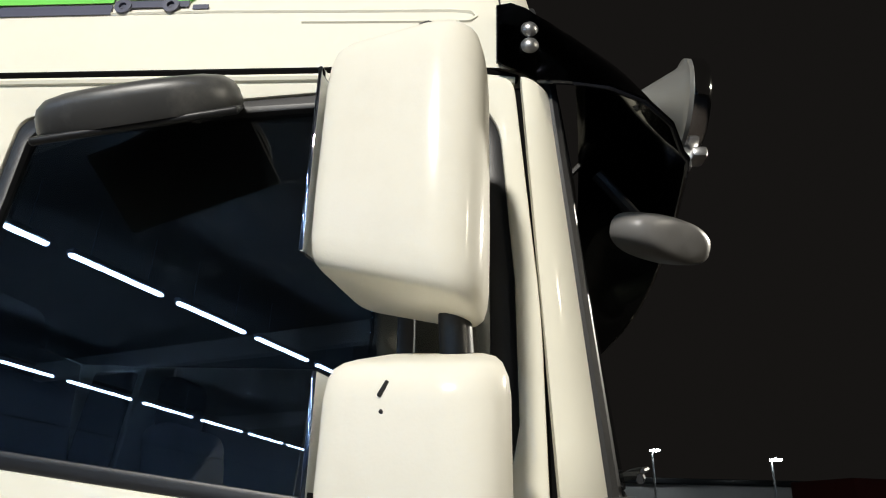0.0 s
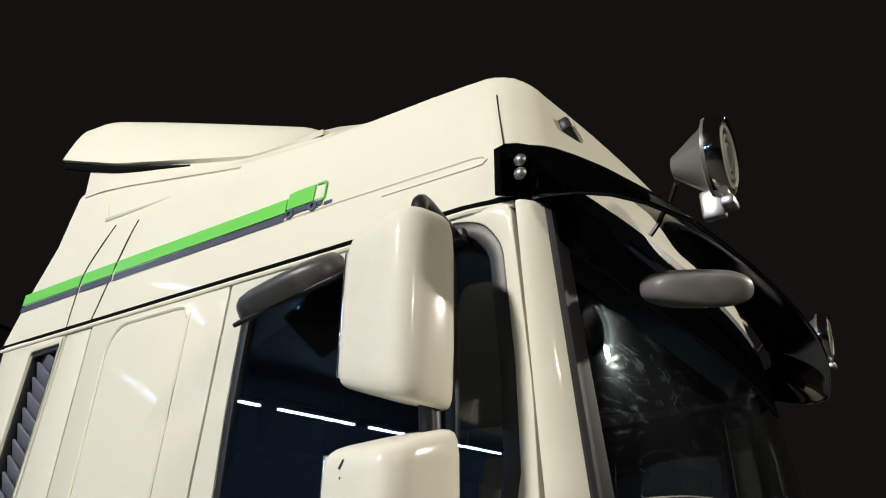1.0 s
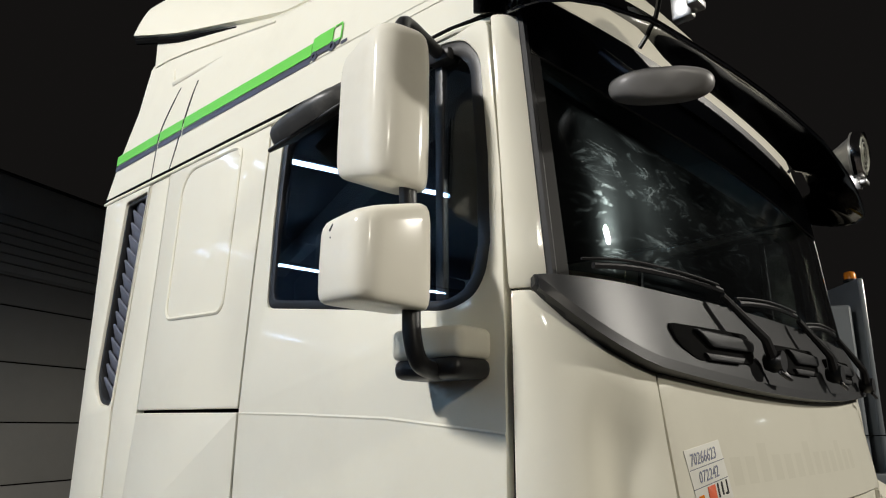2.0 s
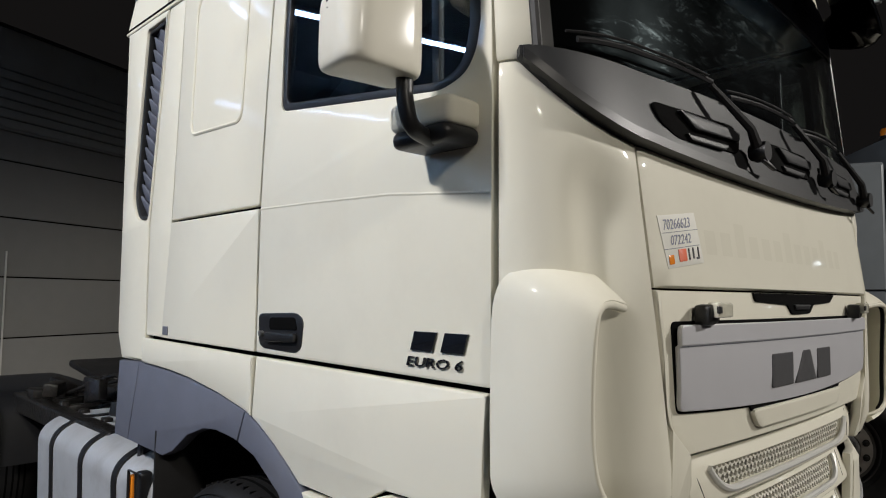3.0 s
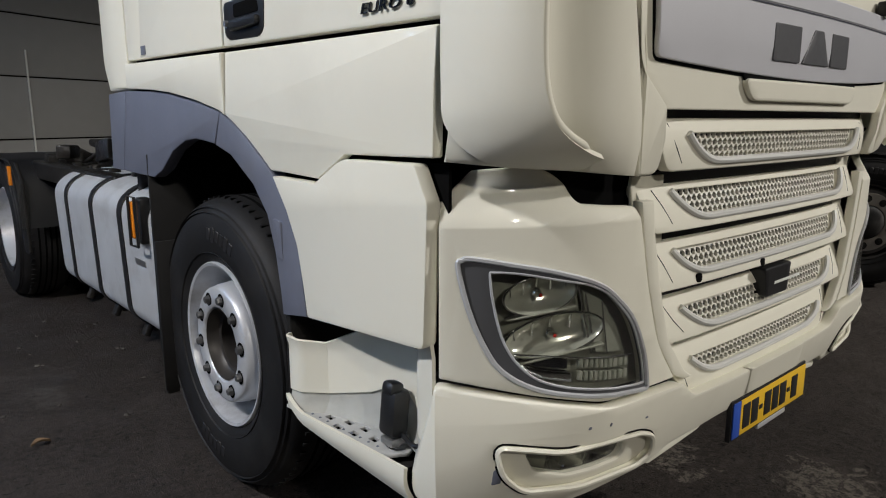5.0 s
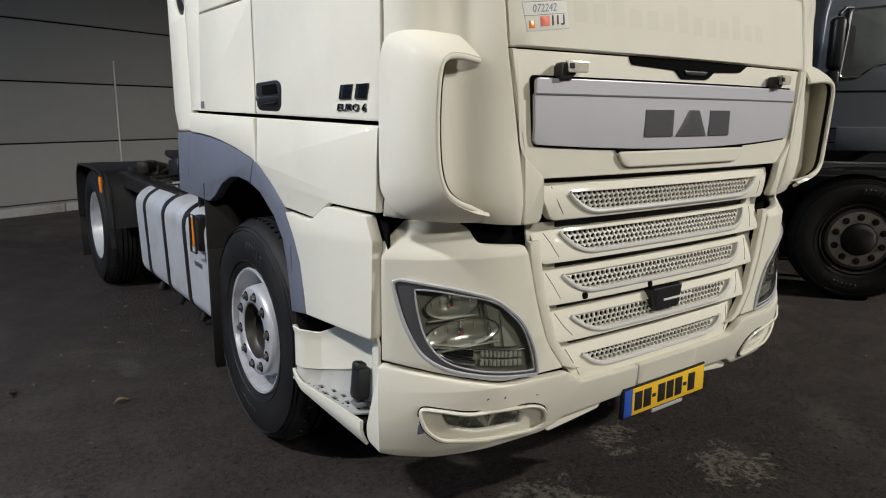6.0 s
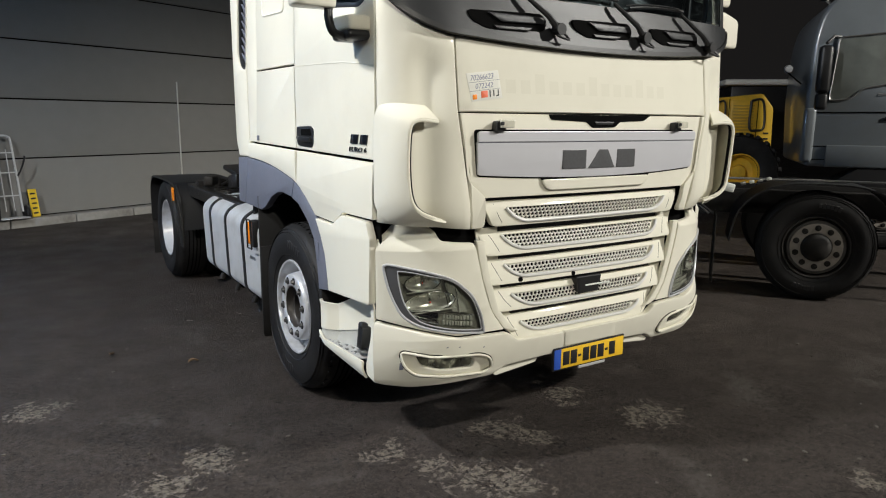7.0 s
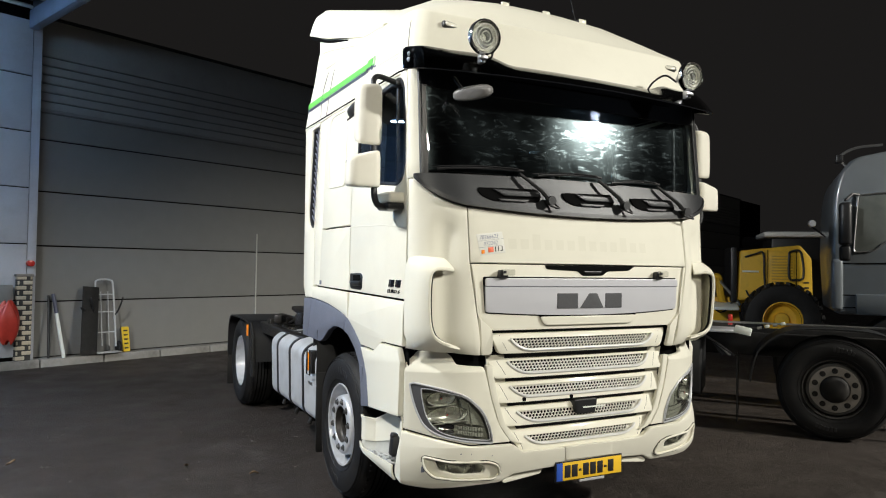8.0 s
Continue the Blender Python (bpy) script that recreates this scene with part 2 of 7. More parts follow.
def sheet(fn, nu, nv, thick=0.02, wrap=False, lip=0.006):
    """A solid skin: fn(u, v) gives points of the outer face, u and v from 0 to 1; its rim is rounded off."""
    pts = [[Vector(fn(i / nu, j / nv)) for j in range(nv + 1)] for i in range(nu + 1)]
    nor = [[None] * (nv + 1) for _ in range(nu + 1)]
    for i in range(nu + 1):
        for j in range(nv + 1):
            du = pts[min(i + 1, nu)][j] - pts[max(i - 1, 0)][j]
            dv = pts[i][min(j + 1, nv)] - pts[i][max(j - 1, 0)]
            n = du.cross(dv)
            nor[i][j] = n.normalized() if n.length > 1e-9 else Vector((0, -1, 0))
    bm = bmesh.new()
    top = [[bm.verts.new(pts[i][j] - (nor[i][j] * lip if (i in (0, nu) or j in (0, nv)) else Vector((0, 0, 0)))) for j in range(nv + 1)] for i in range(nu + 1)]
    low = [[bm.verts.new(pts[i][j] - nor[i][j] * thick) for j in range(nv + 1)] for i in range(nu + 1)]
    for i in range(nu):
        for j in range(nv):
            bm.faces.new((top[i][j], top[i + 1][j], top[i + 1][j + 1], top[i][j + 1]))
            bm.faces.new((low[i][j], low[i][j + 1], low[i + 1][j + 1], low[i + 1][j]))
    for i in range(nu):
        for j in (0, nv):
            a, b, c, d = top[i][j], top[i + 1][j], low[i + 1][j], low[i][j]
            bm.faces.new((b, a, d, c) if j == 0 else (a, b, c, d))
    for j in range(nv):
        for i in (0, nu):
            a, b, c, d = top[i][j], top[i][j + 1], low[i][j + 1], low[i][j]
            bm.faces.new((a, b, c, d) if i == 0 else (b, a, d, c))
    return bm


def inset_u(t, n):
    """Squeezes the first and last grid step so that the rounded rim stays narrow."""
    e = 0.012
    k = t * n
    if k <= 1:
        return e * k
    if k >= n - 1:
        return 1 - e * (n - k)
    return e + (1 - 2 * e) * (k - 1) / (n - 2)


def smooth_loop(points, steps=5):
    """A closed outline gliding through the points."""
    n, out = len(points), []
    for i in range(n):
        a, b, c, d = [Vector(points[(i + k) % n]) for k in (-1, 0, 1, 2)]
        for k in range(steps):
            t = k / steps
            out.append(0.5 * ((2 * b) + (c - a) * t + (2 * a - 5 * b + 4 * c - d) * t * t + (3 * b - a - 3 * c + d) * t ** 3))
    return out


def rounded(points, r, seg=5):
    """A closed outline with its corners rounded; r one radius or one a corner."""
    out, n = [], len(points)
    for i in range(n):
        p, a, b = Vector(points[i]), Vector(points[i - 1]), Vector(points[(i + 1) % n])
        rr = r[i] if isinstance(r, (list, tuple)) else r
        if rr <= 0:
            out.append(p)
            continue
        da, db = (a - p), (b - p)
        rr = min(rr, da.length * 0.49, db.length * 0.49)
        s, e = p + da.normalized() * rr, p + db.normalized() * rr
        for k in range(seg + 1):
            t = k / seg
            out.append(s * (1 - t) ** 2 + p * 2 * t * (1 - t) + e * t * t)
    return out


def slab(loops, thick, bevel=0.004, res=1):
    """A flat piece from outlines (the first outer, the rest holes), in x and y, its face at z = 0 and its back at -thick."""
    cu = bpy.data.curves.new("tmp", "CURVE")
    cu.dimensions, cu.fill_mode = "2D", "BOTH"
    cu.extrude, cu.bevel_depth, cu.bevel_resolution, cu.offset = max(thick / 2 - bevel, 0.0005), bevel, res, -bevel
    for loop in loops:
        sp = cu.splines.new("POLY")
        sp.points.add(len(loop) - 1)
        for q, p in zip(sp.points, loop):
            q.co = (p[0], p[1], 0, 1)
        sp.use_cyclic_u = True
    ob = bpy.data.objects.new("tmp", cu)
    scene.collection.objects.link(ob)
    me = bpy.data.meshes.new_from_object(ob.evaluated_get(bpy.context.evaluated_depsgraph_get()))
    bm = bmesh.new()
    bm.from_mesh(me)
    bpy.data.objects.remove(ob)
    bpy.data.curves.remove(cu)
    bpy.data.meshes.remove(me)
    bmesh.ops.remove_doubles(bm, verts=bm.verts, dist=1e-5)
    bmesh.ops.translate(bm, vec=(0, 0, -thick / 2), verts=bm.verts)
    bmesh.ops.recalc_face_normals(bm, faces=bm.faces)
    return bm


def text_bm(body, size, depth=0.002, shear=0.0):
    cu = bpy.data.curves.new("tmp", "FONT")
    cu.body, cu.size, cu.extrude, cu.shear, cu.resolution_u = body, size, depth, shear, 2
    ob = bpy.data.objects.new("tmp", cu)
    scene.collection.objects.link(ob)
    me = bpy.data.meshes.new_from_object(ob.evaluated_get(bpy.context.evaluated_depsgraph_get()))
    bm = bmesh.new()
    bm.from_mesh(me)
    bpy.data.objects.remove(ob)
    bpy.data.curves.remove(cu)
    bpy.data.meshes.remove(me)
    return bm


def bend(bm, fn):
    for v in bm.verts:
        v.co = fn(v.co)
    return bm


def chop(bm, step, axes=(0, 1)):
    """Cuts a flat piece into strips, so that it can follow a curved face."""
    for ax in axes:
        lo, hi = min(v.co[ax] for v in bm.verts), max(v.co[ax] for v in bm.verts)
        k = math.ceil(lo / step) * step
        while k < hi:
            co, no = [0, 0, 0], [0, 0, 0]
            co[ax], no[ax] = k, 1
            if lo + 1e-4 < k < hi - 1e-4:
                bmesh.ops.bisect_plane(bm, geom=bm.verts[:] + bm.edges[:] + bm.faces[:], plane_co=co, plane_no=no)
            k += step
    return bm

# ---- the white tractor unit: its faces ----
CX = -0.025


def side_x(z):
    return 1.168


def side_y(z):
    """Where the cab's side begins behind its rounded corner."""
    if z < 1.30:
        return 0.245 - 0.033 * min(1.0, max(0.0, (z - 1.2) / 0.1))
    return 0.212 + 0.06 * max(0.0, z - 2.25)


def base_y(z):
    if z >= 2.1:
        return 0.045 + (z - 2.1) * 0.13
    if z >= 1.30:
        return 0.045 * max(0.0, (z - 1.75) / 0.35)
    if z >= 0.68:
        return 0.035 * min(1.0, (1.30 - z) / 0.12)
    return 0.035 + 0.045 * min(1.0, (0.68 - z) / 0.2)


def plan(u, z, off=0.0):
    """A point of the cab's front, u along its width and round its corners (the side begins at 1.3), z up, off out of the face."""
    s, a, y0 = (1 if u >= 0 else -1), abs(u), base_y(z) - 0.027
    w = side_x(z)
    if a <= 0.8:
        x, y, nx, ny = a, y0 + 0.03 * (a / 0.775) ** 2, 0.1 * a, -1.0
    else:
        q = min((a - 0.8) / 0.5, 1.0)
        th = q * math.pi / 2
        y8 = y0 + 0.03 * (0.8 / 0.775) ** 2
        deep = side_y(z) - y8
        k = min(1.0, max(0.0, (z - 1.19) / 0.08))
        x = 0.8 + (w - 0.8) * (k * math.sin(th) + (1 - k) * q)
        y = y8 + deep * (k * (1 - math.cos(th)) + (1 - k) * (0.25 * q + 0.75 * q * q))
        nx = k * deep * math.sin(th) + (1 - k) * deep * (0.25 + 1.5 * q)
        ny = -(w - 0.8) * (k * math.cos(th) + (1 - k))
        y += max(0.0, a - 1.3)
    l = math.hypot(nx, ny)
    return Vector((s * (x + off * nx / l), y + off * ny / l, z))


def front_slab(loops, thick=0.025, bevel=0.004, off=0.0, step=0.06, shape=None, cuts=()):
    """A piece of the front skin from outlines in u and z, cut at some heights where its face is creased."""
    bm = chop(slab(loops, thick, bevel), step, (0,))
    for z in cuts:
        bmesh.ops.bisect_plane(bm, geom=bm.verts[:] + bm.edges[:] + bm.faces[:], plane_co=(0, z, 0), plane_no=(0, 1, 0))
    bend(bm, lambda c: plan(c.x, c.y, off + c.z + (shape(c.x, c.y) if shape else 0.0)))
    bmesh.ops.recalc_face_normals(bm, faces=bm.faces)
    return bm


def side_slab(loops, s, thick=0.025, bevel=0.004, off=0.0, shape=None):
    """A piece of the side skin from outlines in y and z; s is -1 for the cab's right side."""
    bm = slab(loops, thick, bevel)
    bend(bm, lambda c: Vector((s * (side_x(c.y) + off + c.z + (shape(c.x, c.y) if shape else 0.0)), c.x, c.y)))
    bmesh.ops.recalc_face_normals(bm, faces=bm.faces)
    return bm


def interp(x, table):
    for (a, p), (b, q) in zip(table, table[1:]):
        if x <= b:
            t = max(0.0, (x - a) / (b - a))
            return p + (q - p) * t
    return table[-1][1]


def mirror_u(loop):
    return [(-p[0], p[1]) for p in loop][::-1]


truck = tagged(empty("tractor_unit", (CX, 0, 0)), "cream-white two-axle tractor unit with a high sleeper cab", "truck")
cab = truck


def cowl_low(u):
    a = abs(u)
    return 2.053 + 0.037 * (a / 0.855) ** 2 if a < 0.855 else 2.09 + 0.13 * ((a - 0.855) / 0.3) ** 1.5


def front_sheet(name, u0, u1, z0, z1, mat, nu=28, nv=8, off=0.0, thick=0.02, label="", lip=0.005, shape=None):
    """z0 and z1: heights, or functions of u."""
    lo = z0 if callable(z0) else (lambda u: z0)
    hi = z1 if callable(z1) else (lambda u: z1)

    def fn(a, b):
        u = u0 + (u1 - u0) * inset_u(a, nu)
        z = lo(u) + (hi(u) - lo(u)) * inset_u(b, nv)
        return plan(u, z, off + (shape(u, z) if shape else 0.0))
    return part(name, sheet(fn, nu, nv, thick, lip=lip), mat, cab, label)


def seam_u(z):
    """The seam between the corner panel and the middle of the front."""
    return 0.853 - 0.085 * min(1.0, max(0.0, (1.75 - z) / 0.545))


# near-black inner shell, added so that the seams read as shaded gaps
def shell(u, v):
    t, z = (u - 0.5) * 2, 0.62 + v * 1.44
    a = abs(t) * 3.4
    if a <= 1.3:
        return plan(math.copysign(a, t), z, -0.11)
    return Vector((math.copysign(side_x(z) - 0.055, t), side_y(z) + (a - 1.3), z))


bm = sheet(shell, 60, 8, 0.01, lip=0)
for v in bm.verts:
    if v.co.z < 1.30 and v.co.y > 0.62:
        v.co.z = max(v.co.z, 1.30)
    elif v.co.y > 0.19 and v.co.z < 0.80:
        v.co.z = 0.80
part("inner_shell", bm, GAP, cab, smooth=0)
part("cab_floor", soft_box((2.2, 2.1, 0.05), (0, 1.28, 1.32), 0.01), CABIN, cab)
part("cab_back_wall", soft_box((2.2, 0.04, 1.9), (0, 2.30, 1.95), 0.02), CABIN, cab)
part("cab_ceiling", soft_box((2.1, 1.9, 0.03), (0, 1.30, 2.90), 0.01), CABIN, cab)

# bonnet, corners, pillars, windscreen
front_sheet("bonnet", -0.845, 0.845, 1.752, lambda u: cowl_low(u) - 0.006, PAINT, 30, 8)
for s in (-1, 1):
    def corner(a, b, s=s):
        q = inset_u(a if s > 0 else 1 - a, 18)
        u = 0.853 + 0.436 * q
        low, high = 1.208 + 0.038 * q, cowl_low(u) - 0.006 if u < 1.18 else 2.236
        z = low + (high - low) * inset_u(b, 16)
        u = seam_u(z) + (1.289 - seam_u(z)) * q
        dent = -0.036 * math.exp(-((u - 0.985) / 0.075) ** 2) * (1 if z < 1.97 else max(0.0, 1 - (z - 1.97) / 0.05))
        return plan(s * u, z, dent)
    part("corner_panel", sheet(corner, 18, 16, 0.02, lip=0.005), PAINT, cab)
    a, b = (1.135, 1.299) if s > 0 else (-1.299, -1.135)
    front_sheet("windscreen_pillar", a, b, 2.242, 2.893, PAINT, 10, 10, thick=0.05)
    part("windscreen_seal", tube([plan(s * 1.127, 2.23 + k * 0.068, 0.0) for k in range(11)], 0.012, 8), BLACK, cab)
screen = front_sheet("windscreen", -1.122, 1.122, 2.285, 2.905, WGLASS, 40, 10, off=-0.004, thick=0.006, lip=0.0)
screen.visible_shadow = False
# black strips added to cover a bright reflection at the glass's edges
for a, b in ((-1.130, -1.075), (1.075, 1.130)):
    front_sheet("added_glass_border", a, b, 2.262, 2.80, BLACK, 4, 10, off=0.002, thick=0.004, lip=0.001)
front_sheet("windscreen_header", -1.135, 1.135, lambda u: 2.768 + 0.03 * max(0.0, (abs(u) - 0.8) / 0.33) ** 2, 2.925, BLACK, 40, 4, off=0.004, thick=0.006)
front_sheet("cowl", -1.19, 1.19, cowl_low, lambda u: 2.286 - 0.022 * (abs(u) / 1.19) ** 2, COWL, 44, 8, off=0.0, thick=0.03, label="dark grey plastic cowl below the windscreen",
            shape=lambda u, z: 0.028 * max(0.0, 1 - (z - cowl_low(u)) / 0.2))
front_sheet("cowl_edge", -1.18, 1.18, lambda u: cowl_low(u) - 0.004, lambda u: cowl_low(u) + 0.02, BLACK, 44, 3, off=0.036, thick=0.05)
# three step recesses in the cowl with handles, their shade laid on as near-black plates
for u0, u1 in ((-0.80, -0.36), (-0.21, 0.21), (0.35, 0.77)):
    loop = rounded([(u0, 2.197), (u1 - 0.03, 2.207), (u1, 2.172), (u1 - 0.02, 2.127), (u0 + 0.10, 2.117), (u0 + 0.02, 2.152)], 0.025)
    rec = part("cowl_step_shade", front_slab([loop], 0.03, 0.003, 0.0245), GAP, cab)
    part("step_bar", front_slab([rounded([(u0 + 0.10, 2.192), (u1 - 0.02, 2.190), (u1 - 0.03, 2.157), (u0 + 0.17, 2.152)], 0.012)], 0.02, 0.005, 0.037), COWL, rec)
    part("step_ledge", front_slab([rounded([(u0 + 0.13, 2.137), (u1 - 0.09, 2.140), (u1 - 0.11, 2.122), (u0 + 0.15, 2.120)], 0.006)], 0.016, 0.004, 0.033), BLACK, rec)
# wipers
for u0, z0, tip, ue in ((-0.320, 2.138, (-0.515, 2.296), -1.06), (0.265, 2.138, (0.075, 2.296), -0.42), (0.83, 2.128, (0.60, 2.290), 0.16)):
    w = part("wiper_arm", tube([plan(u0, z0, 0.055), plan(u0 + (tip[0] - u0) * 0.35, z0 + 0.055, 0.07), plan(*tip, 0.035)], [0.017, 0.013, 0.009], 8), BLACK, cab)
    part("wiper_pivot", merge(None, lathe([(0.0, -0.03), (0.028, -0.03), (0.03, 0.0), (0.022, 0.018), (0.0, 0.02)], 16, "Y"), Matrix.Translation(plan(u0, z0, 0.05))), BLACK, w)
    n = 12
    part("wiper_blade", tube([plan(tip[0] + 0.04 + (ue - tip[0]) * k / n, tip[1] + 0.022 - 0.045 * (k / n - 0.25) ** 2, 0.022) for k in range(n + 1)], 0.006, 6, flat=1.3), BLACK, w)
    part("blade_link", tube([plan(tip[0] + (ue - tip[0]) * k / n, tip[1] + 0.034 - 0.045 * (k / n - 0.25) ** 2 - 0.004, 0.032) for k in range(n + 1)], 0.0035, 6), BLACK, w)
    part("washer_hose", tube(smooth_path([plan(u0 + 0.03, z0 - 0.01, 0.05), plan(u0 + 0.05, z0 - 0.045, 0.07), plan(u0 - 0.02, z0 - 0.03, 0.07)]), 0.006, 6), BLACK, w)

# front mask between bonnet and grille
part("upper_mask", front_slab([rounded([(-0.83, 1.745), (0.83, 1.745), (0.80, 1.44), (0.70, 1.354), (-0.70, 1.354), (-0.80, 1.44)], [0.004, 0.004, 0.05, 0.01, 0.01, 0.05])], 0.02, 0.004, -0.014), PAINT, cab)
for s in (-1, 1):
    M = (lambda l: l) if s > 0 else mirror_u
    part("mask_frame", front_slab([M(rounded([(0.845, 1.745), (0.760, 1.208), (0.690, 1.208), (0.706, 1.36), (0.80, 1.44), (0.824, 1.745)], [0.004, 0.004, 0.03, 0.01, 0.04, 0.004]))], 0.03, 0.006, 0.0, 0.05), PAINT, cab)
# near-black plate laid on for the slot's shade
part("mask_slot", front_slab([rounded([(-0.345, 1.744), (0.37, 1.744), (0.32, 1.718), (0.14, 1.712), (0.10, 1.684), (-0.06, 1.682), (-0.10, 1.711), (-0.33, 1.720)], [0.005, 0.005, 0.01, 0.01, 0.012, 0.012, 0.01, 0.01])], 0.01, 0.002, -0.008), GAP, cab)
part("mask_catch", front_slab([rounded([(-0.055, 1.712), (0.09, 1.712), (0.075, 1.696), (-0.04, 1.696)], 0.006)], 0.014, 0.003, -0.002), BLACK, cab)
low = [(-0.752 + 1.504 * k / 20, 1.437 + 0.026 * ((k - 10) / 10) ** 2) for k in range(21)]
badge = part("silver_panel", front_slab([rounded([(0.762, 1.664), (-0.762, 1.664)] + low, [0.02, 0.02, 0.018] + [0] * 19 + [0.018])], 0.014, 0.003, 0.004, 0.05,
             lambda u, z: (0.007 if z > 1.613 else 0.0) - 0.006 * max(0.0, (1.52 - z) / 0.08), (1.618, 1.612, 1.52)), BADGE, cab, "brushed silver panel across the front")
part("panel_recess", front_slab([rounded([(0.770, 1.672), (-0.770, 1.672)] + [(u, z - 0.007) for u, z in low], [0.02, 0.02, 0.02] + [0] * 19 + [0.02])], 0.004, 0.001, -0.011, 0.06), GAP, cab)
part("panel_crease", tube([plan(-0.755 + 1.51 * k / 24, 1.6145, 0.0055) for k in range(25)], 0.0022, 6), GREYP, badge)
# the maker's emblem as three plain blocks
EMBLEM = ([(-0.262, 1.480), (-0.105, 1.480), (-0.105, 1.574), (-0.262, 1.574)],
          [(-0.088, 1.480), (0.098, 1.480), (0.045, 1.574), (-0.018, 1.574)],
          [(0.112, 1.480), (0.250, 1.480), (0.250, 1.574), (0.112, 1.574)])
for loop in EMBLEM:
    part("emblem_block", front_slab([rounded(loop, 0.006)], 0.006, 0.002, 0.006), LETTER, badge, "dark grey emblem block")
part("mask_ledge", front_slab([rounded([(-0.388, 1.432), (0.388, 1.432), (0.345, 1.378), (-0.345, 1.378)], 0.028)], 0.02, 0.007, 0.003, 0.04), PAINT, cab)
# the ledge's shadow line, put in as a near-black strip
part("ledge_shadow_gap", front_slab([rounded([(-0.392, 1.446), (0.392, 1.446), (0.375, 1.426), (-0.375, 1.426)], 0.004)], 0.006, 0.001, -0.005), GAP, cab)
for c in (-0.64, 0.575):
    m = part("marker_bracket", front_slab([rounded([(c - 0.036, 1.710), (c + 0.0, 1.714), (c + 0.02, 1.676), (c + 0.0, 1.664), (c - 0.038, 1.662)], 0.008)], 0.040, 0.005, 0.033), BLACK, cab)
    part("marker_lens", front_slab([rounded([(c - 0.018, 1.718), (c + 0.056, 1.716), (c + 0.056, 1.682), (c - 0.018, 1.680)], 0.006)], 0.030, 0.005, 0.048), material("amber_clear_lens", (0.62, 0.60, 0.50), 0.15, coat=0.4, grain=0.2, grain_scale=60), m)
    part("lens_socket", front_slab([rounded([(c - 0.024, 1.709), (c - 0.006, 1.708), (c - 0.006, 1.692), (c - 0.024, 1.691)], 0.003)], 0.006, 0.001, 0.051), BLACK, m)
# faded lettering of a former owner, as plain bars, and a written label
for k in range(13):
    u = -0.60 + k * 0.085
    top = 1.90 + 0.03 * (k % 4 == 2)
    fb = bmesh.new()
    quad = [[fb.verts.new(plan(u + 0.014 * i, z, 0.0004)) for i in range(5)] for z in (1.838, top)]
    for i in range(4):
        fb.faces.new((quad[0][i], quad[0][i + 1], quad[1][i + 1], quad[1][i]))
    part("faded_bar", fb, FAINT, cab)

# grille: five tiers, each a blade with a slot, a mesh, a trim
TIERS = ((1.350, 1.205, 0.702, 0.640, 1.300, 1.238, 0.560, 0.495), (1.192, 1.058, 0.690, 0.665, 1.160, 1.096, 0.557, 0.492),
         (1.050, 0.910, 0.672, 0.648, 1.010, 0.953, 0.538, 0.476), (0.902, 0.770, 0.650, 0.600, 0.855, 0.800, 0.492, 0.414),
         (0.760, 0.612, 0.585, 0.465, 0.704, 0.658, 0.432, 0.360))


def hex_mesh(u0, u1, z0, z1, slope, face):
    """A lattice of flattened hexagons."""
    holes, w, h = [], 0.0245, 0.0195
    row, z = 0, z0 + 0.011
    while z < z1 - 0.008:
        shrink = slope * (z1 - z)
        u = u0 + shrink + 0.016 + (w / 2 if row % 2 else 0)
        while u < u1 - shrink - 0.014:
            a, b = w * 0.455, h * 0.425
            holes.append([(u - a, z), (u - a * 0.5, z + b), (u + a * 0.5, z + b), (u + a, z), (u + a * 0.5, z - b), (u - a * 0.5, z - b)])
            u += w
        z += h * 0.86
        row += 1
    sh = slope * (z1 - z0)
    return front_slab([[(u0, z1), (u1, z1), (u1 - sh, z0), (u0 + sh, z0)]] + holes, 0.010, 0.0008, 0.0, 0.3, lambda u, z: face(u, z) - 0.004)


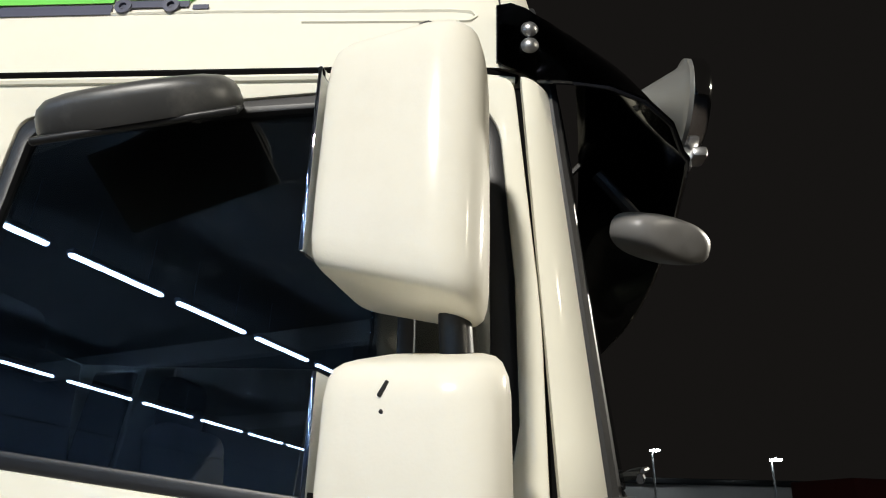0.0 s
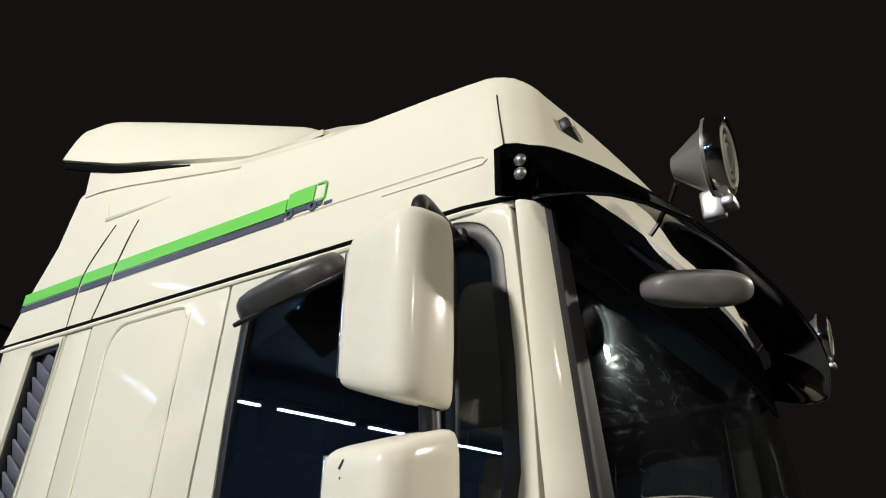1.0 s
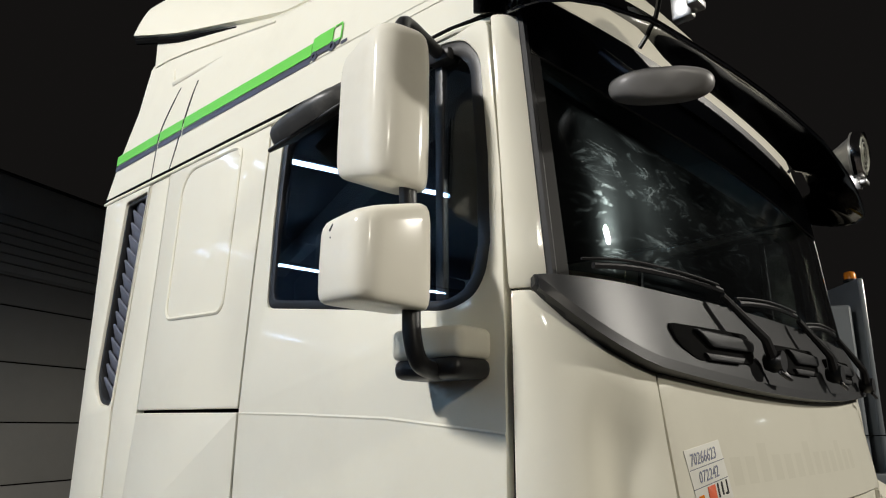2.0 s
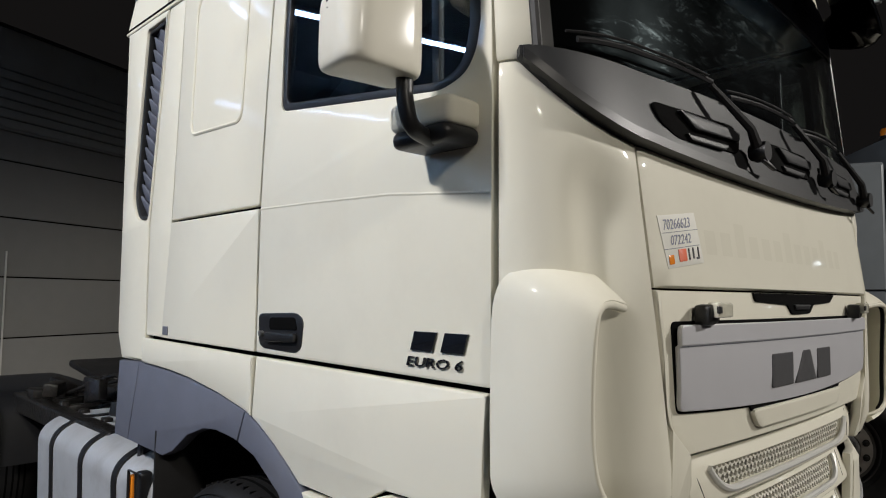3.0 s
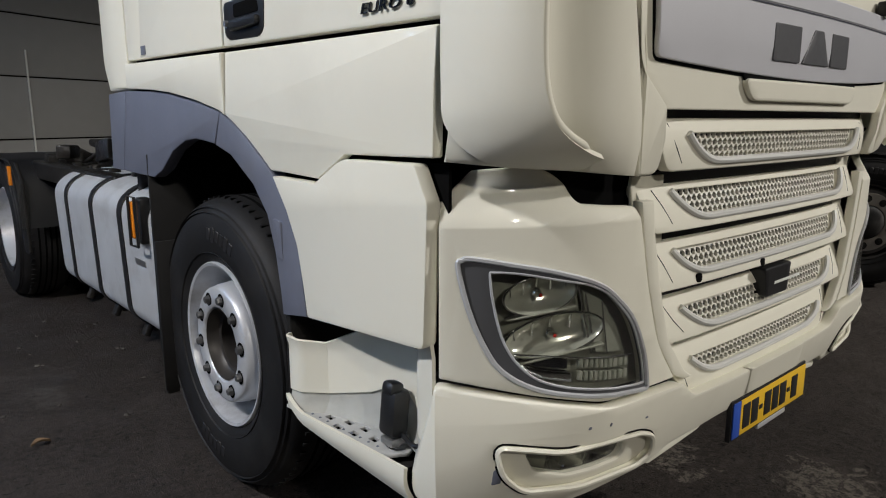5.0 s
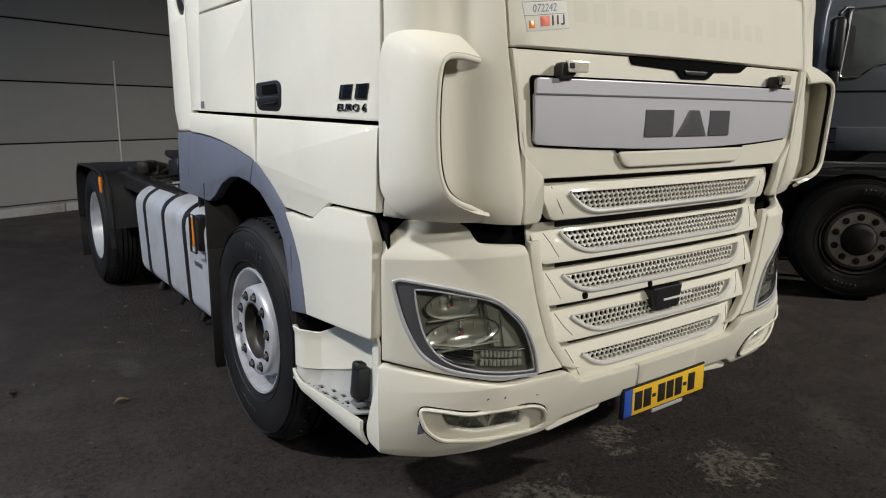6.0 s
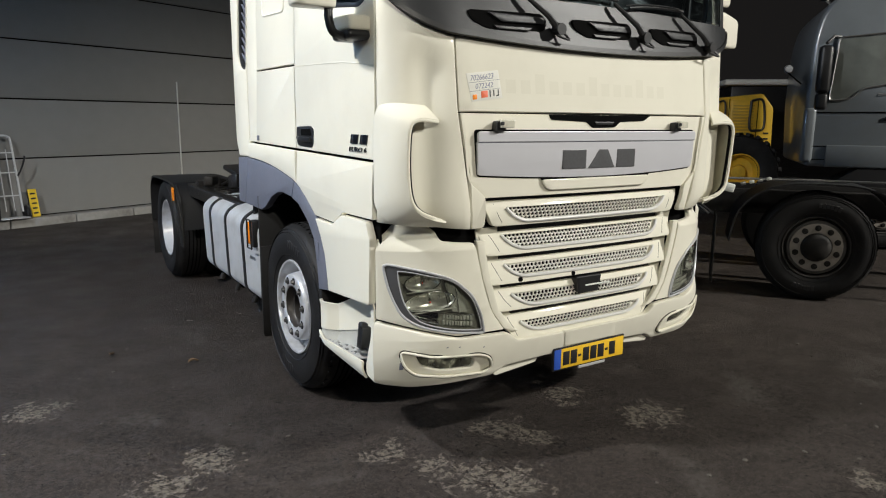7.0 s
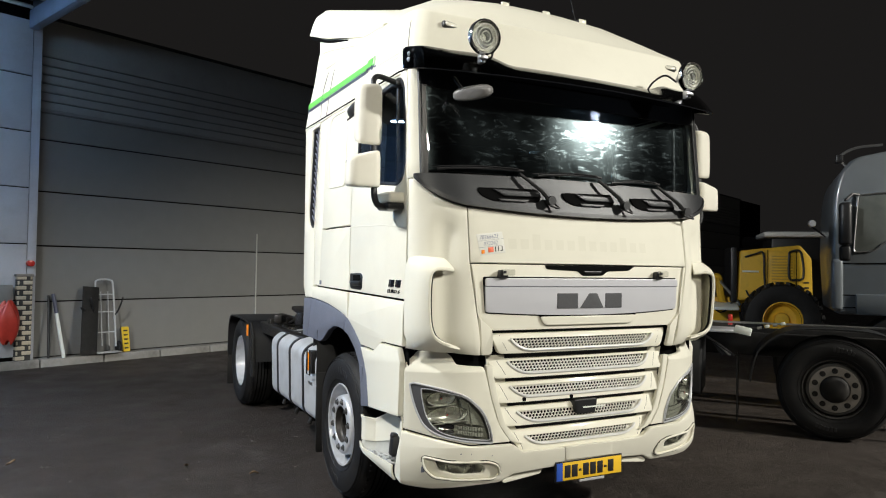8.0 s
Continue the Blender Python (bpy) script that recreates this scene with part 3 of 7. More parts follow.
TRIM = material("pale_trim", (0.74, 0.74, 0.71), 0.35, metal=0.1, coat=0.2)
MESH = material("grille_mesh_plastic", (0.62, 0.60, 0.53), 0.45, grain=0.1)
for zt, zb, wt, wb, ht, hb, ot, ob_ in TIERS:
    zt -= 0.015
    zb += 0.006 if zb > 0.7 else 0.0
    outer = rounded([(-wt, zt), (wt, zt), (wb, zb), (-wb, zb)], [0.006, 0.006, 0.025, 0.025])
    hole = rounded([(-ot, ht), (ot, ht), (ob_, hb), (-ob_, hb)], [0.006, 0.006, 0.045, 0.045])

    def face(u, z, zt=zt, zb=zb, wt=wt):
        return -0.044 * max(0.0, (z - zb) / (zt - zb)) ** 1.3 - 0.03 * max(0.0, abs(u) / wt - 0.72) ** 1.2
    mid = (ht + hb) / 2
    blade = part("grille_blade", front_slab([outer, hole], 0.035, 0.004, -0.006, 0.06, face, (ht + 0.004, mid, hb - 0.006, zb + 0.02)), PAINT, cab)
    part("mesh", hex_mesh(-ot - 0.01, ot + 0.01, hb - 0.005, ht + 0.005, (ot - ob_) / (ht - hb), lambda u, z: face(u, z) - 0.016), MESH, blade, "light grey honeycomb mesh")
    # near-black sheet puts the shade behind the mesh into the colour
    part("mesh_shade_backing", front_slab([[(-ot - 0.02, ht + 0.02), (ot + 0.02, ht + 0.02), (ob_ + 0.02, hb - 0.02), (-ob_ - 0.02, hb - 0.02)]], 0.004, 0.001, -0.095), GAP, blade)
    bend_ = []
    for k in range(9):
        t = k / 8
        p = Vector((-ot - 0.006, ht)) * (1 - t) ** 2 + Vector((-ob_ - 0.018, hb - 0.006)) * 2 * t * (1 - t) + Vector((-ob_ + 0.075, hb - 0.006)) * t * t
        bend_.append((p.x, p.y))
    run = bend_ + [(-ob_ + 0.08 + (2 * ob_ - 0.16) * k / 12, hb - 0.006) for k in range(13)] + [(-u, z) for u, z in bend_[::-1]]
    part("slot_trim", tube([plan(u, z, -0.004 + face(u, z)) for u, z in run], 0.0095, 8), TRIM, blade, "pale trim round the slot")
    # black strip stands in for the shade under the blade above
    part("tier_shade_strip", front_slab([[(-wt + 0.01, zt + 0.03), (wt - 0.01, zt + 0.03), (wt - 0.01, zt - 0.01), (-wt + 0.01, zt - 0.01)]], 0.004, 0.001, -0.062, 0.1), BLACK, blade)
    # near-black wedges deepen the shade at the ends of that gap
    if zt < 1.3:
        for s in (-1, 1):
            part("tier_end_slot", front_slab([[(s * (wt - 0.04), zt + 0.020), (s * (wt - 0.34), zt + 0.024), (s * (wt - 0.34), zt + 0.012), (s * (wt - 0.04), zt - 0.006)]], 0.004, 0.001, -0.064, 0.1), GAP, blade)
    for s in (-1, 1):
        part("blade_joint", tube([plan(s * (ot + 0.075), zt - 0.012, -0.0055 + face(ot + 0.075, zt - 0.012)), plan(s * ((ot + ob_) / 2 + 0.085), mid, -0.0055 + face((ot + ob_) / 2 + 0.085, mid)), plan(s * (ob_ + 0.095), zb + 0.02, -0.0055 + face(ob_ + 0.095, zb + 0.02))], 0.0012, 5), COWL, blade)
for s in (-1, 1):
    part("grille_frame", front_slab([[(s * u, z) for u, z in ((0.724, 1.148), (0.712, 1.075), (0.682, 0.948), (0.628, 0.79), (0.556, 0.692), (0.500, 0.668), (0.46, 0.668), (0.50, 0.69), (0.585, 0.79), (0.638, 0.948), (0.668, 1.075), (0.678, 1.148))]], 0.03, 0.006, -0.002, 0.04), PAINT, cab)
    part("grille_side", front_slab([[(s * u, z) for u, z in ((0.705, 1.20), (0.66, 0.93), (0.60, 0.77), (0.50, 0.66), (0.42, 0.68), (0.53, 0.80), (0.56, 0.95), (0.58, 1.20))]], 0.01, 0.002, -0.055, 0.05), PAINT, cab)
# near-black sheet for the shade inside the whole grille
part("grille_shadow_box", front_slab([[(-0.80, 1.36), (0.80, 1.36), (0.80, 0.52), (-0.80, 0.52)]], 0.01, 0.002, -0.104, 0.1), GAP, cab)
part("radar_cover", front_slab([rounded([(-0.090, 0.903), (0.096, 0.903), (0.078, 0.812), (-0.066, 0.812)], 0.012)], 0.05, 0.006, -0.006), BLACK, cab, "black sensor cover set in the grille")
# laid-on near-black spots for the shade in two bolt holes
for u, z in ((-0.459, 0.932), (-0.112, 0.926)):
    part("bolt_hole", front_slab([rounded([(u - 0.013, z - 0.012), (u + 0.013, z - 0.012), (u + 0.013, z + 0.012), (u - 0.013, z + 0.012)], 0.011)], 0.006, 0.001, -0.006), GAP, cab)

# headlamp corners of the bumper
LAMP = [(1.252, 1.028), (1.243, 1.042), (1.222, 1.045), (1.12, 1.029), (1.0, 1.007), (0.856, 0.966), (0.756, 0.893), (0.7, 0.796), (0.679, 0.713), (0.681, 0.695), (0.7, 0.693), (0.8, 0.705), (0.93, 0.722), (1.063, 0.75), (1.15, 0.795), (1.195, 0.856), (1.23, 0.938)]
LENS = [(1.182, 1.006), (1.17, 1.015), (1.104, 1.01), (1.0, 0.992), (0.908, 0.975), (0.826, 0.94), (0.752, 0.873), (0.711, 0.786), (0.696, 0.726), (0.704, 0.711), (0.8, 0.721), (0.94, 0.74), (1.045, 0.766), (1.105, 0.803), (1.145, 0.856), (1.168, 0.923)]


def shrink(loop, d):
    n, out = len(loop), []
    for i in range(n):
        p, a, b = Vector(loop[i]), Vector(loop[i - 1]), Vector(loop[(i + 1) % n])
        e, f = (p - a).normalized(), (b - p).normalized()
        nrm = (Vector((-e.y, e.x)) + Vector((-f.y, f.x))).normalized()
        out.append(p + nrm * d)
    return out


for s in (-1, 1):
    M = (lambda l: l) if s > 0 else mirror_u
    edge = M(rounded([(1.292, 1.158), (1.222, 1.226), (1.03, 1.236), (0.985, 1.215), (0.945, 1.152), (0.735, 1.138), (0.718, 1.075), (0.688, 0.948), (0.634, 0.79), (0.556, 0.688), (0.83, 0.690), (1.07, 0.733), (1.292, 0.778)], [0.005, 0.01, 0.01, 0.03, 0.03, 0.01, 0.03, 0.06, 0.05, 0.01, 0.05, 0.05, 0.005]))
    hole = M(smooth_loop(LAMP, 4))
    part("headlamp_panel", front_slab([edge, hole], 0.03, 0.004, 0.0, 0.05, lambda u, z: -0.55 * max(0.0, z - 1.112), (1.112, 1.106)), PAINT, cab)
    bez = M(smooth_loop(LAMP, 4))
    inner = M(smooth_loop(LENS, 4))
    lamp = part("headlamp", front_slab([bez, inner], 0.010, 0.003, 0.003, 0.05), LAMPDK, cab, "clear headlamp with a dark bezel")
    part("lamp_rim", tube([plan(p[0], p[1], 0.004) for p in bez] + [plan(bez[0][0], bez[0][1], 0.004)], 0.006, 6), SILVER, lamp)
    part("inner_rim", tube([plan(p[0], p[1], 0.004) for p in inner] + [plan(inner[0][0], inner[0][1], 0.004)], 0.003, 6), SILVER, lamp)
    glass_ob = part("lens", front_slab([inner], 0.004, 0.001, 0.002, 0.04), LGLASS, lamp)
    glass_ob.visible_shadow = False
    part("lamp_housing", front_slab([M(rounded([(1.22, 1.028), (1.0, 1.013), (0.77, 0.968), (0.66, 0.838), (0.635, 0.688), (0.98, 0.713), (1.17, 0.808)], 0.03))], 0.004, 0.001, -0.046, 0.05), LAMPBK, lamp)
    for cu_, cz, hw, hh in ((1.050, 0.958, 0.082, 0.042), (1.005, 0.864, 0.118, 0.047)):
        c = plan(s * cu_, cz, -0.018)
        nrm = (plan(s * cu_, cz, 0.1) - plan(s * cu_, cz, 0)).normalized()
        rot = Vector((0, -1, 0)).rotation_difference(nrm).to_matrix().to_4x4()
        at = Matrix.Translation(c) @ rot @ Matrix.Rotation(radians(s * 8), 4, "Y") @ Matrix.Diagonal((1, 0.42, 1, 1))
        bowl = part("reflector_bowl", merge(None, lathe([(1.04, -0.004), (1.0, -0.006), (0.97, 0.004), (0.85, 0.03), (0.6, 0.052), (0.3, 0.066), (0.12, 0.07), (0.0, 0.07)], 36, "Y"), at @ Matrix.Diagonal((hw, 1, hh, 1))), LAMPIN, lamp)
        for k in range(5):
            x = (k - 2) / 2.6 * hw
            part("bowl_flute", merge(None, tube([(x, 0.055 - 0.03 * abs(k - 2) / 2, hh * 0.1), (x * 1.02, 0.03 - 0.02 * abs(k - 2) / 2, hh * 0.62), (x * 1.02, 0.006, hh * 0.9 * (1 - 0.12 * abs(k - 2)))], 0.0022, 5), at), CHROME, bowl)
        part("bulb", merge(None, lathe([(0.0, -0.012), (0.005, -0.010), (0.007, 0.0), (0.007, 0.035), (0.011, 0.045), (0.011, 0.062)], 14, "Y"), at), CHROME, bowl)
        part("bulb_cap", merge(None, lathe([(0.0, -0.018), (0.003, -0.0175), (0.004, -0.012), (0.0, -0.011)], 10, "Y"), at), RED, bowl)
        part("bowl_shelf", merge(None, soft_box((hw * 2.0, 0.045, 0.005), (0, 0.012, -hh * 1.02), 0.002), at), LAMPBK, bowl)
        part("bowl_edge", merge(None, lathe([(1.0, -0.008), (1.05, -0.006), (1.05, 0.002), (1.0, 0.002)], 36, "Y", True), at @ Matrix.Diagonal((hw, 1, hh, 1))), CHROME, bowl)
    turn = part("turn_reflector", front_slab([M(rounded([(0.915, 0.960), (0.835, 0.930), (0.775, 0.868), (0.740, 0.793), (0.868, 0.810)], 0.01))], 0.01, 0.003, -0.02, 0.05), TURNP, lamp)
    for k, (u0, z0, u1, z1) in enumerate(((0.930, 0.952, 0.878, 0.793), (0.905, 0.935, 0.862, 0.793), (0.838, 0.910, 0.812, 0.785))):
        part("turn_rib", tube([plan(s * u0, z0 + 0.018, -0.022), plan(s * u1, z1 + 0.018, -0.018)], 0.0035, 6), CHROME, turn)
    for k in range(10):
        for j in range(2):
            u, z = 0.733 + k * 0.0195, 0.727 + j * 0.030 + k * 0.0024
            part("lamp_facet", front_slab([M(rounded([(u, z), (u + 0.0165, z + 0.002), (u + 0.0165, z + 0.026), (u, z + 0.024)], 0.004))], 0.012, 0.004, -0.012, 0.2), TURNP if (k + j) % 3 else LAMPIN, lamp)
    part("strip_line", tube([plan(s * 0.725, 0.786, -0.008), plan(s * 0.83, 0.797, -0.008), plan(s * 0.94, 0.809, -0.008), plan(s * 1.12, 0.828, -0.010)], 0.0022, 6), CHROME, lamp)
    part("lamp_spoon", front_slab([M(rounded([(1.118, 0.810), (1.05, 0.790), (0.95, 0.775), (0.946, 0.749), (1.053, 0.768)], 0.008))], 0.02, 0.006, -0.010, 0.04), CHROME, lamp)
    part("spoon_shade", front_slab([M(rounded([(1.122, 0.824), (0.95, 0.804), (0.95, 0.775), (1.05, 0.790), (1.114, 0.810)], 0.006))], 0.01, 0.003, -0.030, 0.04), GLOSSB, lamp)
    # near-black sheet fills the opening above the lamp in place of its shade
    part("vent_shade_sheet", front_slab([M(rounded([(1.29, 1.30), (0.62, 1.30), (0.60, 1.11), (1.29, 1.13)], 0.01))], 0.01, 0.002, -0.085, 0.06), GAP, cab)

# lower bumper with fog lamps
BUMP = [(-1.302, 0.763), (-1.07, 0.723), (-0.83, 0.682), (-0.54, 0.673), (-0.47, 0.621), (-0.33, 0.619), (-0.17, 0.618), (0.17, 0.618), (0.33, 0.619), (0.47, 0.621), (0.54, 0.673), (0.83, 0.682), (1.07, 0.723), (1.302, 0.763), (1.318, 0.70), (1.385, 0.52), (1.380, 0.478), (1.25, 0.446), (1.1, 0.430), (0.9, 0.434), (0.6, 0.437), (0.52, 0.482), (0.27, 0.497), (-0.27, 0.497), (-0.52, 0.482), (-0.6, 0.437), (-0.9, 0.434), (-1.1, 0.430), (-1.25, 0.446), (-1.380, 0.478), (-1.385, 0.52), (-1.318, 0.70)]
FOG = [(1.165, 0.630), (0.985, 0.600), (0.70, 0.585), (0.633, 0.556), (0.608, 0.492), (0.652, 0.472), (0.898, 0.486), (1.08, 0.507), (1.143, 0.556)]


def bumper_bulge(u, z):
    return 0.022 * math.sin(math.pi * min(1.0, max(0.0, (0.76 - z) / 0.34))) - 0.02 * max(0.0, 0.47 - z) / 0.05 + 0.004


bumper = part("bumper", front_slab([rounded(BUMP[::-1], 0.02), rounded(FOG, 0.03), mirror_u(rounded(FOG, 0.03))], 0.04, 0.006, 0.0, 0.05, bumper_bulge, (0.70, 0.64, 0.58, 0.52)), PAINT, cab, "cream painted bumper with stone chips")
for s in (-1, 1):
    M = (lambda l: l) if s > 0 else mirror_u
    f = part("fog_surround", front_slab([M(rounded(FOG, 0.03)), M(rounded([(1.085, 0.603), (0.76, 0.572), (0.712, 0.555), (0.715, 0.508), (0.93, 0.518), (1.05, 0.550)], 0.02))], 0.03, 0.006, -0.012, 0.05, bumper_bulge), PAINT, cab)
    fog_out = M(rounded(FOG, 0.03))
    part("fog_bead", tube([plan(p[0], p[1], 0.006 + bumper_bulge(p[0], p[1])) for p in fog_out] + [plan(fog_out[0][0], fog_out[0][1], 0.006 + bumper_bulge(*fog_out[0]))], 0.0065, 6), PAINT, f)
    part("fog_groove", tube([plan(p[0], p[1], 0.0015 + bumper_bulge(p[0], p[1])) for p in M(shrink(rounded(FOG, 0.03), -0.009))], 0.0022, 5), GAP, f)
    part("fog_lens", front_slab([M(rounded([(1.08, 0.602), (0.76, 0.572), (0.712, 0.555), (0.715, 0.508), (0.93, 0.518), (1.05, 0.550)], 0.02))], 0.006, 0.002, -0.022, 0.05, bumper_bulge), LGLASS, f).visible_shadow = False
    part("fog_bowl", front_slab([M(rounded([(1.10, 0.61), (0.72, 0.58), (0.70, 0.50), (0.95, 0.51), (1.07, 0.55)], 0.02))], 0.01, 0.003, -0.055, 0.05, lambda u, z: bumper_bulge(u, z) - 0.02 * math.sin(u * 90)), FOGIN, f)
    part("bumper_slot", front_slab([M(rounded([(0.28, 0.50), (0.50, 0.485), (0.575, 0.44), (0.56, 0.425), (0.30, 0.455)], 0.015))], 0.02, 0.004, -0.015, 0.06), PAINT, cab)
part("number_panel", front_slab([rounded([(-0.172, 0.622), (0.205, 0.620), (0.222, 0.530), (-0.150, 0.533)], 0.008)], 0.03, 0.004, 0.030, 0.06), PAINT, cab)
for p in ((-1.155, 0.555, 0.012, 0.022), (-0.9, 0.645, 0.006, 0.004), (-0.82, 0.64, 0.004, 0.005), (-0.97, 0.56, 0.004, 0.003), (-0.68, 0.62, 0.005, 0.003)):
    part("paint_chip", front_slab([rounded([(p[0] - p[2], p[1] - p[3]), (p[0] + p[2], p[1] - p[3] * 0.8), (p[0] + p[2] * 0.7, p[1] + p[3]), (p[0] - p[2] * 0.8, p[1] + p[3] * 0.7)], 0.004)], 0.002, 0.0004, 0.0012, 0.2, bumper_bulge), GREYP, bumper)

# number plate with its characters as plain bars
plate = tagged(empty("number_plate", (CX + 0.039, 0.014, 0.463)), "yellow number plate with a blue strip in a black holder", "number plate")
part("plate_holder", soft_box((0.532, 0.016, 0.128), (0, 0.012, 0), 0.004), BLACK, plate)
part("plate_face", soft_box((0.470, 0.004, 0.110), (0.023, 0.002, 0), 0.0015), PLATEY, plate)
part("blue_strip", soft_box((0.046, 0.004, 0.110), (-0.236, 0.002, 0), 0.0015), PLATEB, plate)
for x, w, h in ((-0.176, 0.046, 0.076), (-0.121, 0.046, 0.076), (-0.079, 0.022, 0.014), (-0.032, 0.046, 0.076), (0.024, 0.046, 0.076), (0.080, 0.046, 0.076), (0.123, 0.022, 0.014), (0.168, 0.046, 0.076)):
    part("plate_bar", soft_box((w, 0.002, h), (x, -0.0008, 0), 0.0006), INK, plate)
part("holder_lip", soft_box((0.20, 0.012, 0.016), (0.02, 0.008, -0.070), 0.003), GALV, plate)
part("holder_print_bar", front_slab([[(-0.06, 0.384), (0.12, 0.384), (0.12, 0.393), (-0.06, 0.393)]], 0.001, 0.0003, 0.0532, 0.1), WHITEF, plate)

# ---- the sides ----
WINDOW = [(1.095, 2.295), (1.090, 2.57), (1.068, 2.828), (0.40, 2.880), (0.330, 2.862), (0.284, 2.80), (0.264, 2.55), (0.260, 2.35), (0.272, 2.285), (0.302, 2.238), (0.38, 2.212)]
WR = [0.03, 0, 0.03, 0.03, 0.03, 0.03, 0, 0, 0.02, 0.03, 0.04]
WINSIDE = [(1.072, 2.317), (1.067, 2.57), (1.046, 2.806), (0.41, 2.852), (0.362, 2.838), (0.318, 2.79), (0.300, 2.55), (0.297, 2.35), (0.308, 2.295), (0.33, 2.258), (0.39, 2.236)]
FTOP = [(2.361, 1.438), (2.14, 1.446), (1.98, 1.440), (1.815, 1.432), (1.65, 1.418), (1.437, 1.389), (1.26, 1.355), (1.16, 1.318), (1.07, 1.273), (0.99, 1.225), (0.92, 1.178), (0.84, 1.09), (0.79, 1.0), (0.765, 0.90), (0.748, 0.81)]
FIN = [(0.875, 0.79), (0.886, 0.85), (0.915, 0.96), (0.96, 1.064), (1.045, 1.145), (1.19, 1.225), (1.324, 1.258), (1.45, 1.268), (1.54, 1.26), (1.66, 1.22), (1.775, 1.145), (1.86, 1.115), (2.10, 1.12), (2.36, 1.125)]
for s in (-1, 1):
    door = part("door", side_slab([rounded([(0.223, 1.530), (1.206, 1.545), (1.204, 2.0), (1.178, 2.40), (1.134, 2.893), (0.262, 2.893), (0.228, 2.50), (0.223, 2.20)], [0.01, 0.01, 0.01, 0.05, 0.015, 0.03, 0.05, 0.05]), rounded(WINDOW, WR)], s, 0.035, 0.004), PAINT, cab)
    part("window_seal", side_slab([rounded(WINDOW, WR), rounded(WINSIDE, WR)], s, 0.03, 0.004, -0.004), BLACK, door)
    part("window_post", side_slab([rounded([(0.40, 2.235), (0.425, 2.235), (0.435, 2.84), (0.41, 2.84)], 0.008)], s, 0.02, 0.003, -0.009), BLACK, door)
    pane_bm = side_slab([rounded([(1.085, 2.305), (1.058, 2.818), (0.40, 2.868), (0.31, 2.81), (0.275, 2.55), (0.275, 2.32), (0.32, 2.245), (0.38, 2.225)], 0.03)], s, 0.006, 0.001, -0.014)
    for v in pane_bm.verts:
        v.co.x += s * (0.008 - 0.02 * (v.co.z - 2.25))
    pane = part("window_pane", pane_bm, SGLASS, door, smooth=0)
    pane.visible_shadow = False
    part("door_crease", tube([(s * (side_x(1.97) - 0.0040), 0.225, 1.952), (s * (side_x(1.97) - 0.0035), 0.567, 1.982), (s * (side_x(1.97) - 0.0035), 0.9, 1.992), (s * (side_x(1.97) - 0.0035), 1.20, 1.998)], 0.0055, 8), PAINT, door)
    # door handle
    h = part("handle_recess", side_slab([rounded([(1.190, 1.667), (0.978, 1.674), (0.938, 1.655), (0.948, 1.572), (0.975, 1.556), (1.160, 1.560), (1.186, 1.575)], 0.02)], s, 0.02, 0.004, 0.004), BLACK, door, "black door handle recess")
    # the pocket's shade, laid on as a near-black plate
    part("handle_pocket", side_slab([rounded([(1.12, 1.656), (0.978, 1.660), (0.966, 1.622), (1.12, 1.619)], 0.012)], s, 0.006, 0.001, 0.006), GAP, h)
    part("handle_grip", side_slab([rounded([(1.13, 1.612), (0.965, 1.614), (0.965, 1.588), (1.13, 1.582)], 0.012)], s, 0.022, 0.006, 0.02), BLACK, h)
    part("key_lock", merge(None, lathe([(0.0, 0.006), (0.009, 0.006), (0.009, -0.01), (0, -0.01)], 14, "X"), Matrix.Translation((s * (side_x(1.6) + 0.005), 1.162, 1.606))), STEEL, h)
    # near-black strip added behind the door's front edge for the gap's shade
    part("door_gap", side_slab([[(0.200, 1.54), (0.232, 1.54), (0.236, 2.50), (0.262, 2.885), (0.225, 2.885), (0.205, 2.5)]], s, 0.004, 0.0005, -0.024), GAP, door)
    # lower door panels: upper flush, lower proud
    part("door_lower_panel", side_slab([rounded([(0.232, 1.516), (1.206, 1.530), (1.206, 1.345), (1.16, 1.326), (1.07, 1.281), (0.99, 1.233), (0.93, 1.192), (0.885, 1.192), (0.685, 1.184), (0.56, 1.250), (0.24, 1.254), (0.236, 1.40)], 0.006)], s, 0.03, 0.006,
                                       shape=lambda y, z: 0.010 * min(1, max(0, (1.525 - z) / 0.03))), PAINT, cab)
    part("sill_fairing", side_slab([rounded([(0.688, 1.174), (0.562, 1.240), (0.29, 1.241), (0.247, 1.162), (0.262, 0.842), (0.745, 0.810), (0.762, 0.90), (0.786, 1.0), (0.836, 1.09), (0.905, 1.178)], [0.004, 0.03, 0.01, 0.01, 0.02, 0.01, 0, 0, 0, 0])], s, 0.04, 0.005, 0.020), PAINT, cab)
    part("sill_gap", side_slab([[(0.235, 1.24), (0.30, 1.24), (0.30, 0.78), (0.235, 0.78)]], s, 0.01, 0.002, -0.03), GAP, cab)
    # wheel arch of grey plastic in three lengths
    cuts = ((0, 2), (1, 7), (6, 15))
    for a, b in cuts:
        top = FTOP[a:b]
        lo = [p for p in FIN if (top[-1][0] - 0.002 <= p[0] <= top[0][0] + 0.02)] if b < 15 else [p for p in FIN if p[0] <= 1.20] + [(1.297, 1.252)]
        if a == 0:
            lo = [(2.215, 1.122), (2.36, 1.125)]
        elif a == 1:
            lo = [(1.303, 1.254)] + [p for p in FIN if 1.32 < p[0] < 2.11] + [(2.21, 1.122)]
        part("arch_section", side_slab([[(p[0], p[1]) for p in top] + lo], s, 0.05, 0.008, 0.014, shape=lambda y, z: 0.012 * math.sin(3.0 * z)), GREYP, cab, "grey plastic wheel arch section")
